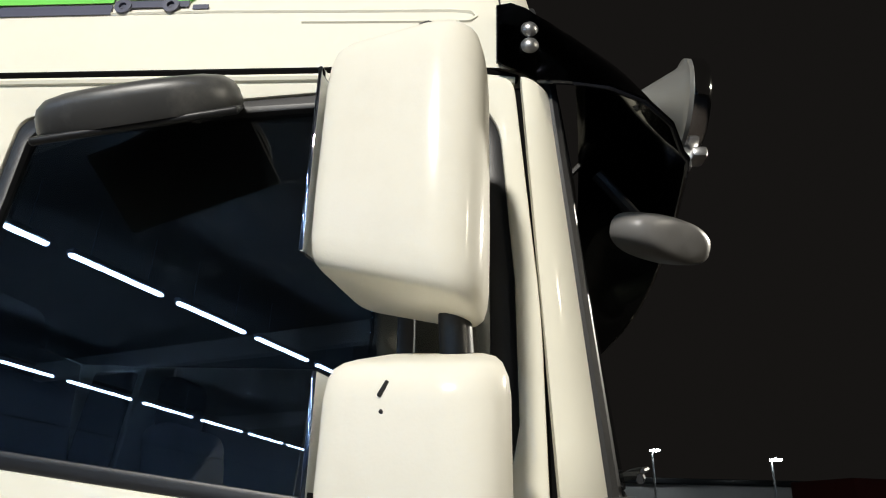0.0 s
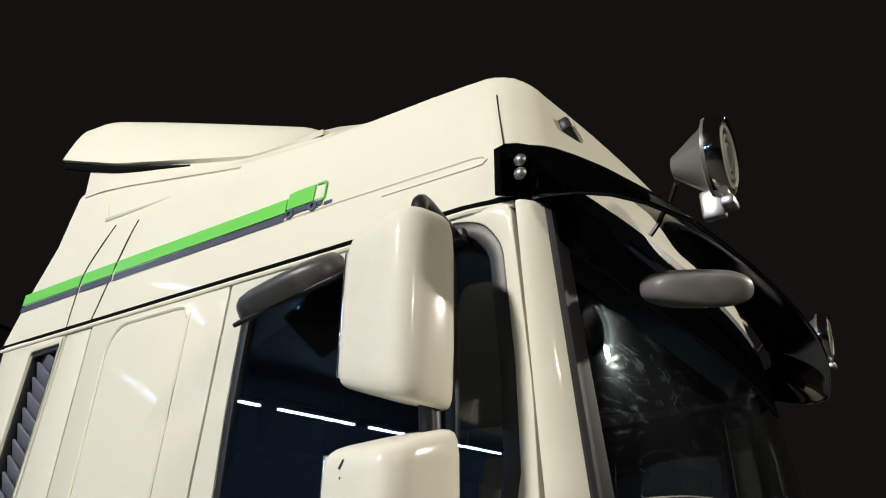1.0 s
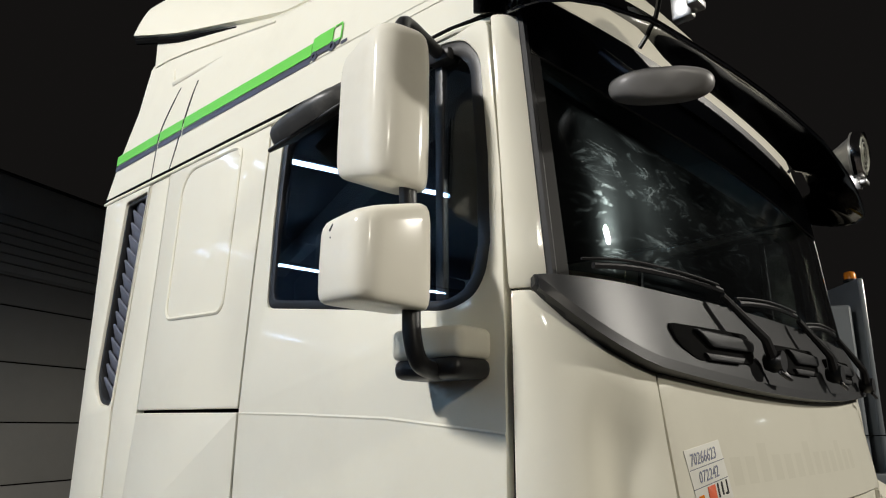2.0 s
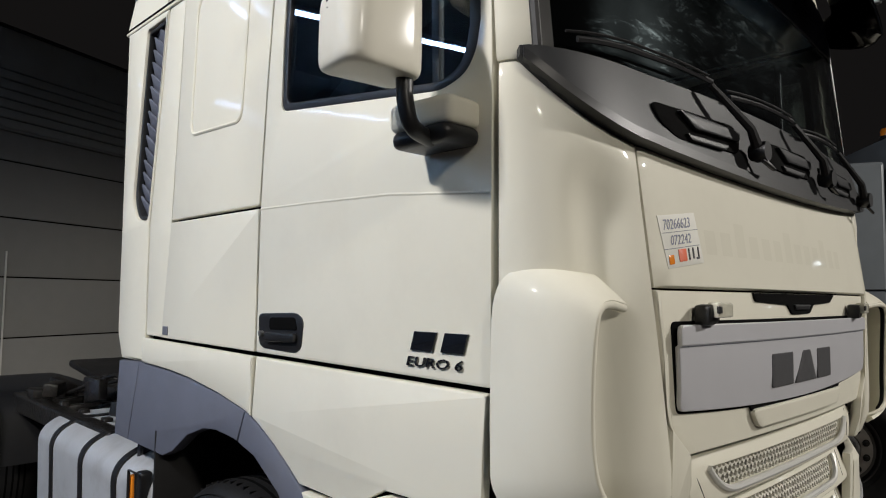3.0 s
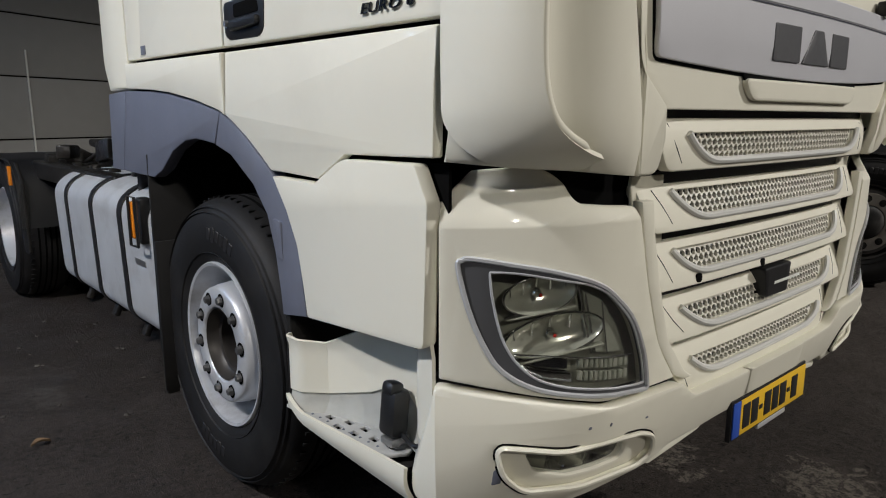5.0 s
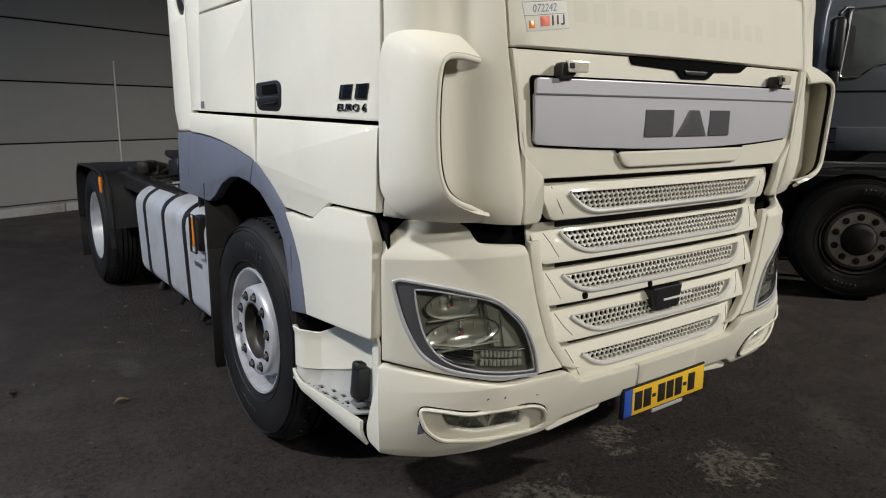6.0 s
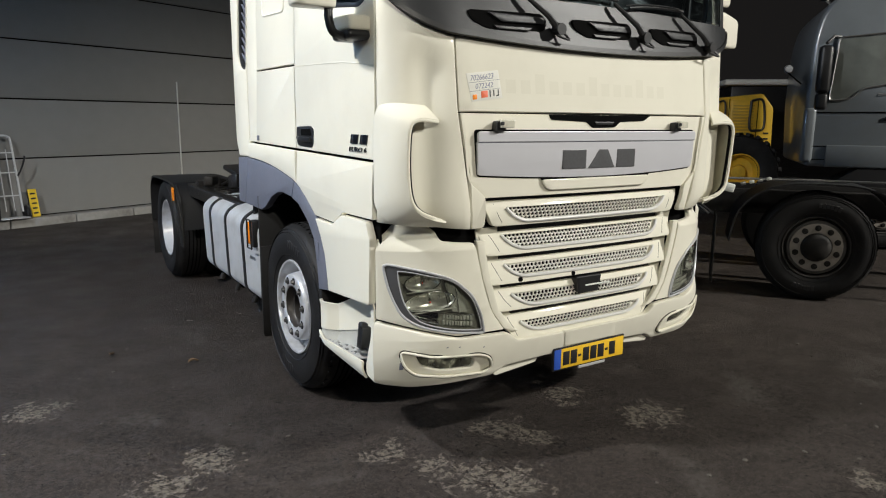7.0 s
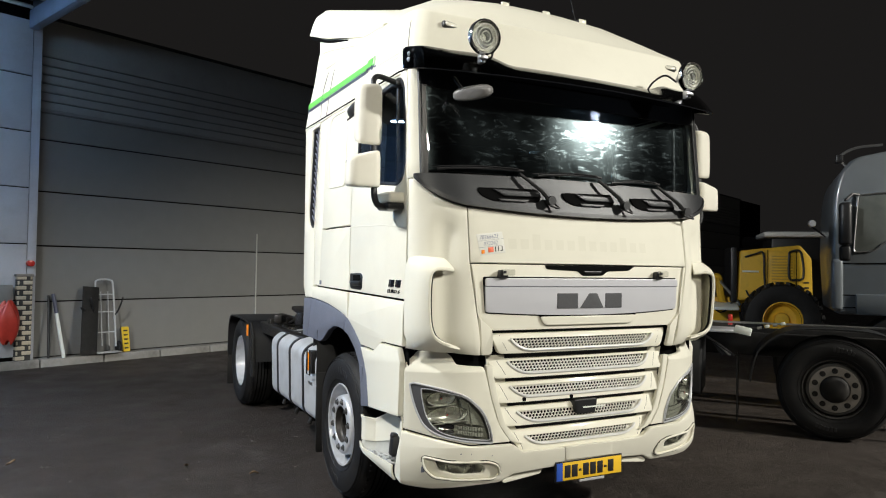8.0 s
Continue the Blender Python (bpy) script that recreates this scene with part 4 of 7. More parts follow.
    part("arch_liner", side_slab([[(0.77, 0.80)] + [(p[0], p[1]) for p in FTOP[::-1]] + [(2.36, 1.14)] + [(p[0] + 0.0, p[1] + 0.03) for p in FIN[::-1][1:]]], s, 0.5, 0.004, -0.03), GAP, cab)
    part("arch_flap", side_slab([rounded([(0.87, 1.055), (0.915, 1.06), (0.905, 0.95), (0.865, 0.945)], 0.008)], s, 0.02, 0.004, 0.02), GREYP, cab)
    # sleeper side
    sleeper = part("sleeper_panel", side_slab([rounded([(1.212, 2.012), (1.878, 2.012), (1.822, 2.896), (1.142, 2.893), (1.186, 2.40)], [0.008, 0.008, 0.008, 0.008, 0.05])], s, 0.03, 0.005), PAINT, cab)
    emb = [(1.305, 2.855), (1.345, 2.335), (1.37, 2.312), (1.71, 2.322), (1.73, 2.35), (1.705, 2.81), (1.65, 2.868), (1.35, 2.868)]
    part("embossed_bead", tube([(s * (side_x(p.y) - 0.001), p.x, p.y) for p in rounded([Vector(q) for q in emb], 0.05)] + [(s * (side_x(2.77) - 0.001), 1.31, 2.83)], 0.007, 6), PAINT, sleeper)
    part("locker_door", side_slab([rounded([(1.214, 1.545), (1.934, 1.555), (1.880, 2.002), (1.212, 2.000)], 0.006)], s, 0.03, 0.005, 0.002), PAINT, cab)
    part("rear_strip", side_slab([rounded([(1.834, 2.893), (1.978, 2.893), (2.098, 2.01), (2.092, 1.558), (1.944, 1.556), (1.890, 2.005)], 0.006)], s, 0.03, 0.004, -0.004), PAINT, cab)
    vent_hole = rounded([(2.015, 2.865), (2.205, 2.860), (2.295, 2.13), (2.24, 2.04), (2.135, 2.028), (2.115, 2.06)], [0.01, 0.02, 0.05, 0.04, 0.03, 0.01])
    part("rear_corner_panel", side_slab([rounded([(1.984, 2.893), (2.42, 2.93), (2.405, 1.97), (2.400, 1.555), (2.345, 1.448), (2.098, 1.448), (2.098, 1.558), (2.105, 2.01)], [0.005, 0.03, 0.01, 0.03, 0.01, 0.004, 0.004, 0.004]), vent_hole], s, 0.04, 0.010), PAINT, cab)
    v = part("side_vent", side_slab([vent_hole, [(p[0] * 0.80 + 2.17 * 0.20, p[1] * 0.962 + 2.45 * 0.038) for p in vent_hole]], s, 0.03, 0.004, -0.012), COWL, cab, "grey side vent with slanted slats")
    # shade behind the slats, as a near-black sheet
    part("vent_shade_backing", side_slab([vent_hole], s, 0.004, 0.001, -0.075), GAP, v)
    for k in range(15):
        z = 2.075 + k * 0.0525
        c = Vector((s * (side_x(z) - 0.040), 2.160 - 0.118 * (z - 2.45), z))
        bm = soft_box((0.010, 0.165, 0.080), c, 0.004, 2, (0, s * 24, 0))
        bmesh.ops.rotate(bm, cent=c, matrix=Matrix.Rotation(radians(30), 3, "X"), verts=bm.verts)
        part("vent_slat", bm, GREYP, v)
    part("rear_lower_panel", side_slab([rounded([(1.214, 1.530), (2.098, 1.546), (2.098, 1.448)] + [(p[0], p[1] + 0.006) for p in FTOP[2:7]] + [(1.214, 1.345)], 0.004)], s, 0.03, 0.006, 0.010), PAINT, cab)
    part("latch_mark", side_slab([rounded([(1.912, 1.600), (1.868, 1.600), (1.868, 1.568), (1.912, 1.568)], 0.003)], s, 0.004, 0.001, 0.006), GREYP, cab)
    # model lettering as plain bars and the emission class
    for y0, y1 in ((0.475, 0.385), (0.372, 0.285)):
        part("model_bar", side_slab([[(y0, 1.597), (y1 + 0.014, 1.597), (y1, 1.642), (y0 - 0.014, 1.642)]], s, 0.006, 0.0015, 0.006), GLOSSB, cab, "dark chrome model lettering block")
    tx = text_bm("EURO 6", 0.038, 0.002, 0.2)
    w = max(v.co.x for v in tx.verts)
    bend(tx, lambda c: Vector((s * (side_x(1.55) + 0.004 + c.z), (0.492 - c.x * 0.19 / w) if s < 0 else (0.302 + c.x * 0.19 / w), 1.560 + c.y * 0.85)))
    bmesh.ops.recalc_face_normals(tx, faces=tx.faces)
    part("emission_lettering", tx, GLOSSB, cab)

    # air scoop on the corner
    LIPC = smooth_path([(0.955, 0.030, 1.704), (1.04, 0.012, 1.712), (1.095, 0.002, 1.702), (1.116, 0.0, 1.660), (1.120, 0.006, 1.55), (1.112, 0.010, 1.42), (1.092, 0.006, 1.345), (1.05, 0.002, 1.305), (0.98, 0.006, 1.278), (0.915, 0.018, 1.262)], 5)
    ANC = smooth_path([(0.99, 0.085, 1.768), (1.09, 0.125, 1.785), (1.150, 0.175, 1.772), (1.166, 0.207, 1.715), (1.168, 0.212, 1.55), (1.168, 0.212, 1.40), (1.164, 0.205, 1.32), (1.13, 0.15, 1.262), (1.05, 0.085, 1.246), (0.94, 0.05, 1.240)], 5)

    def scoop(a, b, s=s):
        k = a * (len(LIPC) - 1)
        i = min(int(k), len(LIPC) - 2)
        p, q = LIPC[i].lerp(LIPC[i + 1], k - i), ANC[i].lerp(ANC[i + 1], k - i)
        mid = p.lerp(q, 0.5) + Vector((0.040, -0.045, 0.0)) * math.sin(math.pi * min(1.0, a * 1.15 + 0.0)) ** 0.5 if 0 < a < 0.87 else p.lerp(q, 0.5)
        r = p * (1 - b) ** 2 + mid * 2 * b * (1 - b) + q * b * b
        return (s * r.x, r.y, r.z)
    sc = part("air_scoop", sheet((lambda a, b: scoop(1 - a, b)) if s > 0 else scoop, 44, 10, 0.012, lip=0.0), PAINT, cab)
    part("scoop_lip", tube([(s * p.x, p.y + (0.03 * max(0.0, i - 39) / 6), p.z) for i, p in enumerate(LIPC)], [0.010 if i < 38 else max(0.003, 0.010 - 0.001 * (i - 38)) for i in range(len(LIPC))], 10), PAINT, sc)

    # near-black tube stands in for the shade of a deep slot behind the lip
    part("scoop_slot_shade", tube([(s * (p.x - 0.015), p.y + 0.010, p.z) for p in LIPC[6:40]], [0.003] + [0.0075] * 32 + [0.003], 8), GAP, sc)
    # boarding step below the sill
    STEPW = [(1.150, 0.862, 0.582, 0.739), (1.181, 0.846, 0.582, 0.742), (1.176, 0.80, 0.583, 0.738), (1.130, 0.748, 0.584, 0.733), (1.122, 0.738, 0.584, 0.734), (1.080, 0.60, 0.618, 0.80),
             (1.062, 0.52, 0.655, 0.86), (1.062, 0.46, 0.657, 0.86), (1.075, 0.39, 0.625, 0.86), (1.13, 0.335, 0.60, 0.86), (1.148, 0.262, 0.60, 0.86)]
    def on_wall(a):
        k = a * (len(STEPW) - 1)
        i = min(int(k), len(STEPW) - 2)
        return [p + (q - p) * (k - i) for p, q in zip(STEPW[i], STEPW[i + 1])]
    def riser(a, b, s=s):
        x, y, z0, z1 = on_wall(a)
        return (s * (x + 0.008 * (b > 0.9)), y, z0 + (z1 - z0) * b)
    def foot(a, b, s=s):
        x, y, z0, z1 = on_wall(a)
        return (s * (x - 0.004 + 0.022 * (1 - b) ** 2), y, 0.524 + (z0 + 0.006 - 0.524) * b)
    st = part("step_riser", sheet(riser if s > 0 else (lambda a, b: riser(1 - a, b)), 36, 6, 0.012, lip=0.003), PAINT, cab)
    part("step_foot", sheet(foot if s > 0 else (lambda a, b: foot(1 - a, b)), 36, 6, 0.010, lip=0.002), material("light_grey_plastic", (0.42, 0.42, 0.385), 0.5, grain=0.1, grain_scale=20, dirt=(0.2, 0.18, 0.15), dirt_amount=0.3, dirt_scale=8), st)
    def rim(a, b, s=s):
        y = 0.850 - 0.530 * a
        x = 1.188 + 0.022 * min(1.0, a * 6) ** 0.7 - 0.026 * a
        return (s * (x + 0.010 * math.sin(math.pi * b) * a - 0.02 * b * a), y, 0.546 + 0.02 * max(0.0, 1 - a * 5) - (0.012 + 0.072 * a ** 0.9) * b)
    part("step_rim", sheet(rim if s < 0 else (lambda a, b: rim(1 - a, b)), 20, 6, 0.014, lip=0.003), PAINT, st)
    part("step_under", soft_box((0.10, 0.40, 0.02), (s * 1.12, 0.58, 0.495), 0.006), MATTEB, st)
    edge = [(1.196, 0.805), (1.203, 0.74), (1.192, 0.60), (1.176, 0.455), (1.16, 0.425), (1.12, 0.40), (1.09, 0.415), (1.082, 0.50), (1.100, 0.60), (1.138, 0.735), (1.17, 0.79)]
    holes = []
    for i in range(5):
        for j in range(3):
            y, x = 0.455 + i * 0.062, 1.166 - j * 0.036 - 0.004 * i + 0.012 * (i % 2)
            inner = interp(y, [(0.42, 1.092), (0.50, 1.086), (0.60, 1.104), (0.735, 1.142)])
            if x - 0.014 > inner and x + 0.012 < interp(y, [(0.43, 1.166), (0.46, 1.176), (0.60, 1.190), (0.74, 1.20)]):
                holes.append([(x - 0.009, y - 0.014), (x + 0.009, y - 0.014), (x + 0.009, y + 0.014), (x - 0.009, y + 0.014)])
    tread = slab([rounded(edge, 0.008)] + holes, 0.010, 0.002)
    part("step_tread", merge(None, tread, Matrix.Translation((0, 0, 0.529)) @ Matrix.Diagonal((s, 1, 1, 1))), ALU, st, "pierced metal step plate")
    # near-black sheet below the plate gives its holes their shade
    part("tread_shade_sheet", slab([[(s * (x * 0.985), y) for x, y in (edge if s > 0 else edge[::-1])]], 0.003, 0.0), GAP, st).location.z = 0.514
    for i in range(9):
        part("tread_stud", merge(None, lathe([(0.0, 0.0015), (0.003, 0.001), (0.004, -0.001)], 8, "Z"), Matrix.Translation((s * (1.187 - 0.0025 * i), 0.735 - 0.034 * i, 0.5395))), GREYP, st)
    if s < 0:
        pl = part("cable_plug", soft_box((0.055, 0.062, 0.12), (-1.122, 0.452, 0.622), 0.014, 2, (0, 6, 0)), BLACK, st, "black cable plug standing on the step")
        part("plug_cap", soft_box((0.044, 0.044, 0.035), (-1.126, 0.452, 0.684), 0.012, 2, (0, 14, 0)), BLACK, pl)
        part("plug_lead", tube(smooth_path([(-1.122, 0.43, 0.575), (-1.115, 0.395, 0.552), (-1.11, 0.37, 0.556), (-1.10, 0.35, 0.575)]), 0.006, 8), BLACK, pl)
        part("plug_foot", soft_box((0.06, 0.05, 0.022), (-1.122, 0.45, 0.55), 0.006), STEEL, pl)
    part("wheel_box_front", soft_box((0.5, 0.03, 0.36), (s * 0.93, 0.87, 0.70), 0.01), MATTEB, cab)

# ---- roof module ----
CREST = [(0.17, 3.252), (0.29, 3.288), (0.5, 3.301), (0.7, 3.307), (0.95, 3.318), (1.25, 3.352), (1.6, 3.428), (1.9, 3.495), (2.1, 3.53), (2.4, 3.55)]


def roof_ring(k):
    """Outline of the roof at the fraction k of its flank, as a function of the way round (0 to 1)."""
    pts = []
    base_front, lean = 0.165, 0.062
    for i in range(97):
        t = (i / 96 - 0.5) * 2
        sgn, a = (1 if t >= 0 else -1), abs(t)
        hw, front = 1.164 - 0.014 * k - 0.05 * k ** 3, base_front + lean * k ** 1.5
        if a < 0.5:
            q = a / 0.5
            x = (hw - 0.12) * q
            y = front - 0.055 + 0.085 * q ** 2.2
        elif a < 0.66:
            th = (a - 0.5) / 0.16 * math.pi / 2
            x = hw - 0.12 + 0.12 * math.sin(th)
            y = front + 0.03 + 0.11 * (1 - math.cos(th))
        else:
            x = hw
            y = front + 0.14 + (2.44 - 0.19 * min(1.0, k / 0.6) - front - 0.14) * (a - 0.66) / 0.34
        pts.append((sgn * x, y))
    return pts


def build_roof():
    bm = bmesh.new()
    rings = []
    flank = [0, 0.02, 0.3, 0.6, 0.8, 0.92, 0.98, 1.0]
    for k in flank:
        ring = []
        for x, y in roof_ring(k):
            top = interp(y, CREST)
            z = 2.912 + (top - 2.912) * (k if k < 0.8 else 0.8 + 0.2 * math.sin((k - 0.8) / 0.2 * math.pi / 2))
            ring.append(bm.verts.new((x, y, z)))
        rings.append(ring)
    last = roof_ring(1.0)
    for k in (0.97, 0.9, 0.75, 0.5, 0.25, 0.0):
        ring = []
        for x, y in last:
            yy = y + (1.3 - y) * (1 - k) * 0.5
            top = interp(yy, CREST) + 0.45 * (1 - k ** 3.2) * min(1.0, max(0, yy - 0.2) / 0.95) ** 0.6
            ring.append(bm.verts.new((x * k, yy, top)))
        rings.append(ring)
    for a, b in zip(rings, rings[1:]):
        for i in range(96):
            bm.faces.new((a[i], a[i + 1], b[i + 1], b[i]))
    bmesh.ops.remove_doubles(bm, verts=bm.verts, dist=1e-4)
    bmesh.ops.recalc_face_normals(bm, faces=bm.faces)
    return bm


def roof_x(z, y=1.0):
    k = min(1.0, max(0.0, (z - 2.912) / (interp(y, CREST) - 2.912)))
    return 1.164 - 0.014 * k - 0.05 * k ** 3


roof = part("roof_module", build_roof(), PAINT, cab, "cream high roof module")
bm = bmesh.new()
merge(bm, soft_box((2.2, 0.03, 0.5), (0, 2.22, 3.16), 0.01))
part("roof_back", bm, PAINT, cab)
# gutter seam below the roof, corner seams, grooves
for s in (-1, 1):
    part("roof_gutter", tube([(s * 1.163, 2.43, 2.914), (s * 1.165, 0.38, 2.908), (s * 1.155, 0.30, 2.908), (s * 1.135, 0.255, 2.908)], 0.0075, 8), GAP, roof)
    part("gutter_rail", tube([(s * 1.166, 2.43, 2.898), (s * 1.168, 0.36, 2.893), (s * 1.150, 0.26, 2.893)], 0.008, 8), PAINT, roof)
    ring = [(roof_ring(k)[48 + s * round(0.632 * 48)], k) for k in (0.02, 0.2, 0.4, 0.6, 0.8)]
    part("roof_corner_seam", tube([(p[0] + s * 0.001, p[1], 2.912 + (interp(p[1], CREST) - 2.912) * k) for p, k in ring], 0.0018, 6), COWL, roof)
    for run in (((1.868, 3.284), (1.935, 3.19), (1.979, 3.113), (1.992, 3.0), (1.996, 2.92)), ((1.727, 3.266), (1.75, 3.20), (1.774, 3.119), (1.812, 3.0), (1.843, 2.92))):
        part("roof_panel_seam", tube([(s * (roof_x(z, y) + 0.0005), y, z) for y, z in smooth_path([Vector(p) for p in run], 3)], 0.0024, 6), COWL, roof)
    groove = [(1.70, 3.043), (1.2, 3.045), (0.78, 3.045), (0.36, 3.034), (0.330, 3.030), (0.322, 3.020), (0.332, 3.011), (0.36, 3.010), (0.62, 3.016)]
    part("roof_groove", tube([(s * (roof_x(z, y) - 0.0015), y, z) for y, z in groove], 0.0042, 6), PAINT, roof)
    # striped film with a small vehicle drawn at its front end
    def film(y0, y1, za, zb, mat, name, off=0.003, s=s):
        n = 14
        def fn(a, b):
            y = y0 + (y1 - y0) * a
            lo, hi = za(y), zb(y)
            z = lo + (hi - lo) * b
            return (s * (roof_x(z, y) + off), y, z)
        part(name, sheet(fn if s > 0 else (lambda a, b: fn(1 - a, b)), n, 2, 0.0015, lip=0.0), mat, roof)
    for y0, y1 in ((0.965, 1.770), (1.782, 1.972), (1.986, 2.375)):
        film(y0, y1, lambda y: 3.069, lambda y: 3.114, GREEN, "green_stripe")
        film(y0, y1, lambda y: 3.042, lambda y: 3.064, SLATE, "dark_stripe")
    film(0.862, 0.962, lambda y: 3.076, lambda y: 3.128 + 0.10 * (0.962 - y) * (y > 0.93) + 0.003 * (y <= 0.93), GREEN, "drawn_body")
    for y0, y1, z0, z1 in ((0.822, 0.856, 3.070, 3.078), (0.818, 0.824, 3.074, 3.126), (0.824, 0.856, 3.126, 3.132)):
        film(y0, y1, lambda y, z0=z0: z0, lambda y, z1=z1: z1, GREEN, "drawn_cab")
    film(0.826, 0.962, lambda y: 3.056, lambda y: 3.072, SLATE, "drawn_chassis")
    film(0.790, 0.818, lambda y: 3.050, lambda y: 3.060, SLATE, "drawn_plough")
    for yy in (0.857, 0.944):
        part("drawn_wheel", merge(None, lathe([(0.007, 0.004), (0.015, 0.004), (0.015, 0.0), (0.007, 0.0)], 18, "X", True), Matrix.Translation((s * (roof_x(3.06) + 0.003), yy, 3.058)) @ Matrix.Diagonal((s, 1, 1, 1))), SLATE, roof)
# air deflector with flared side fins at the rear of the roof
FINLOW = [(0.98, 3.400), (1.10, 3.388), (1.26, 3.392), (1.45, 3.440), (1.65, 3.494), (2.0, 3.585), (2.38, 3.715)]
FINTOP = [(0.98, 3.44), (1.20, 3.58), (1.45, 3.66), (1.9, 3.80), (2.25, 3.905), (2.38, 3.90)]


def deflector(a, b):
    y = 0.98 + 1.40 * a
    t = (b - 0.5) * 2
    s, q = (1 if t >= 0 else -1), abs(t)
    zl, zt = interp(y, FINLOW), interp(y, FINTOP)
    if q > 0.6:
        k = (q - 0.6) / 0.4
        xt, xl = 0.80 + 0.27 * a ** 0.8, 1.03 + 0.115 * a
        x = xt + (xl - xt) * k ** 0.8
        z = zt + (zl - zt) * k ** 1.25
    else:
        x = (0.80 + 0.27 * a ** 0.8) * q / 0.6
        z = zt + (0.05 + 0.06 * (1 - a)) * (1 - (q / 0.6) ** 3)
    return (s * x, y, z)


fins = part("roof_deflector", sheet(deflector, 24, 40, 0.02, lip=0.004), PAINT, cab, "cream roof air deflector with side fins")
for b in (0.0, 1.0):
    # near-black tube draws the seam and the shadow line below the fin
    part("fin_shadow_seam", tube([Vector(deflector(k / 20, b)) + Vector((0.004 * (1 if b < 0.5 else -1), 0, -0.016)) for k in range(21)], 0.013, 6), GAP, fins)
    side = -1 if b < 0.5 else 1
    part("flank_step", tube([(side * (roof_x(3.322, 1.58) - 0.002), 1.58, 3.322), (side * (roof_x(3.325, 1.75) - 0.004), 1.75, 3.326), (side * (roof_x(3.333, 1.95) - 0.006), 1.95, 3.334), (side * (roof_x(3.40, 1.98) - 0.006), 1.985, 3.40), (side * (roof_x(3.45, 2.0) - 0.012), 2.005, 3.46)], [0.003, 0.010, 0.016, 0.012, 0.004], 8), PAINT, roof)
for s in (-1, 1):
    def flank(a, b, s=s):
        y = 1.25 + 0.95 * a
        z = interp(y, CREST) - 0.03
        d = deflector((y - 0.98) / 1.40, 1.0)
        return (s * (roof_x(z, y) + (d[0] - 0.02 - roof_x(z, y)) * b), y, z + (d[2] + 0.012 - z) * b)
    part("fin_base", sheet(flank if s < 0 else (lambda a, b: flank(1 - a, b)), 14, 6, 0.012, lip=0.003), PAINT, fins)
# roof markers, work lamps on the crest, aerial
for s in (-1, 1):
    bm = soft_box((0.115, 0.03, 0.038), (s * 0.90, 0.225, 3.194), 0.008, 2, (-18, 0, s * -8))
    m = part("roof_marker_lamp", bm, COWL, cab)
    part("marker_lens", soft_box((0.085, 0.02, 0.026), (s * 0.90, 0.2135, 3.195), 0.006, 2, (-18, 0, s * -8)), material("warm_clear_lens", (0.7, 0.68, 0.58), 0.12, coat=0.5, grain=0.15, grain_scale=80), m)
for x in (-0.27, 0.08, 0.41):
    m = part("roof_top_lamp", soft_box((0.075, 0.11, 0.05), (x, 0.66, 3.565), 0.012, 2, (8, 0, 0)), COWL, cab)
    part("marker_lens", soft_box((0.062, 0.02, 0.038), (x, 0.607, 3.568), 0.006), MATS["warm_clear_lens"], m)
part("aerial", tube([(0.62, 0.9, 3.58), (0.605, 0.95, 3.75), (0.59, 1.0, 3.95)], [0.008, 0.004, 0.0025], 6), BLACK, cab)


def visor_fn(a, b):
    t = (a - 0.5) * 2
    ring = roof_ring(0.0)
    k = 48 + t * 0.646 * 48
    i = min(int(k), 95)
    f = k - i
    x, y = ring[i][0] + (ring[i + 1][0] - ring[i][0]) * f, ring[i][1] + (ring[i + 1][1] - ring[i][1]) * f
    q = abs(t)
    mid = 1 - min(1.0, max(0.0, (q - 0.69) / 0.20)) ** 2
    top = 2.956 + 0.05 * min(1.0, max(0.0, (q - 0.42) / 0.10)) + 0.03 * max(0.0, (q - 0.7) / 0.3) - 0.016 * max(0.0, (q - 0.96) / 0.04)
    low = 2.836 + 0.062 * (1 - mid) + 0.010 * max(0.0, (q - 0.96) / 0.04)
    out = 0.014 + (0.03 + (0.21 - 0.03 * q) * b ** 0.85) * mid
    nx, ny = math.copysign(math.sin(min(1.0, max(0.0, (q - 0.72) / 0.25)) * math.pi / 2), t) + 0.2 * x * (q < 0.72), -math.cos(min(1.0, max(0.0, (q - 0.72) / 0.25)) * math.pi / 2) - 0.001
    l = math.hypot(nx, ny)
    return (x + nx / l * out, y + ny / l * out, top + (low - top) * b + 0.012 * math.sin(math.pi * b))


def shade_strip_fn(a, b):
    ring = roof_ring(0.0)
    k = 48 + (a - 0.5) * 2 * 0.60 * 48
    i = min(int(k), 95)
    x, y = ring[i][0] + (ring[i + 1][0] - ring[i][0]) * (k - i), ring[i][1] + (ring[i + 1][1] - ring[i][1]) * (k - i)
    return (x, y - 0.012, 2.885 + 0.085 * b)


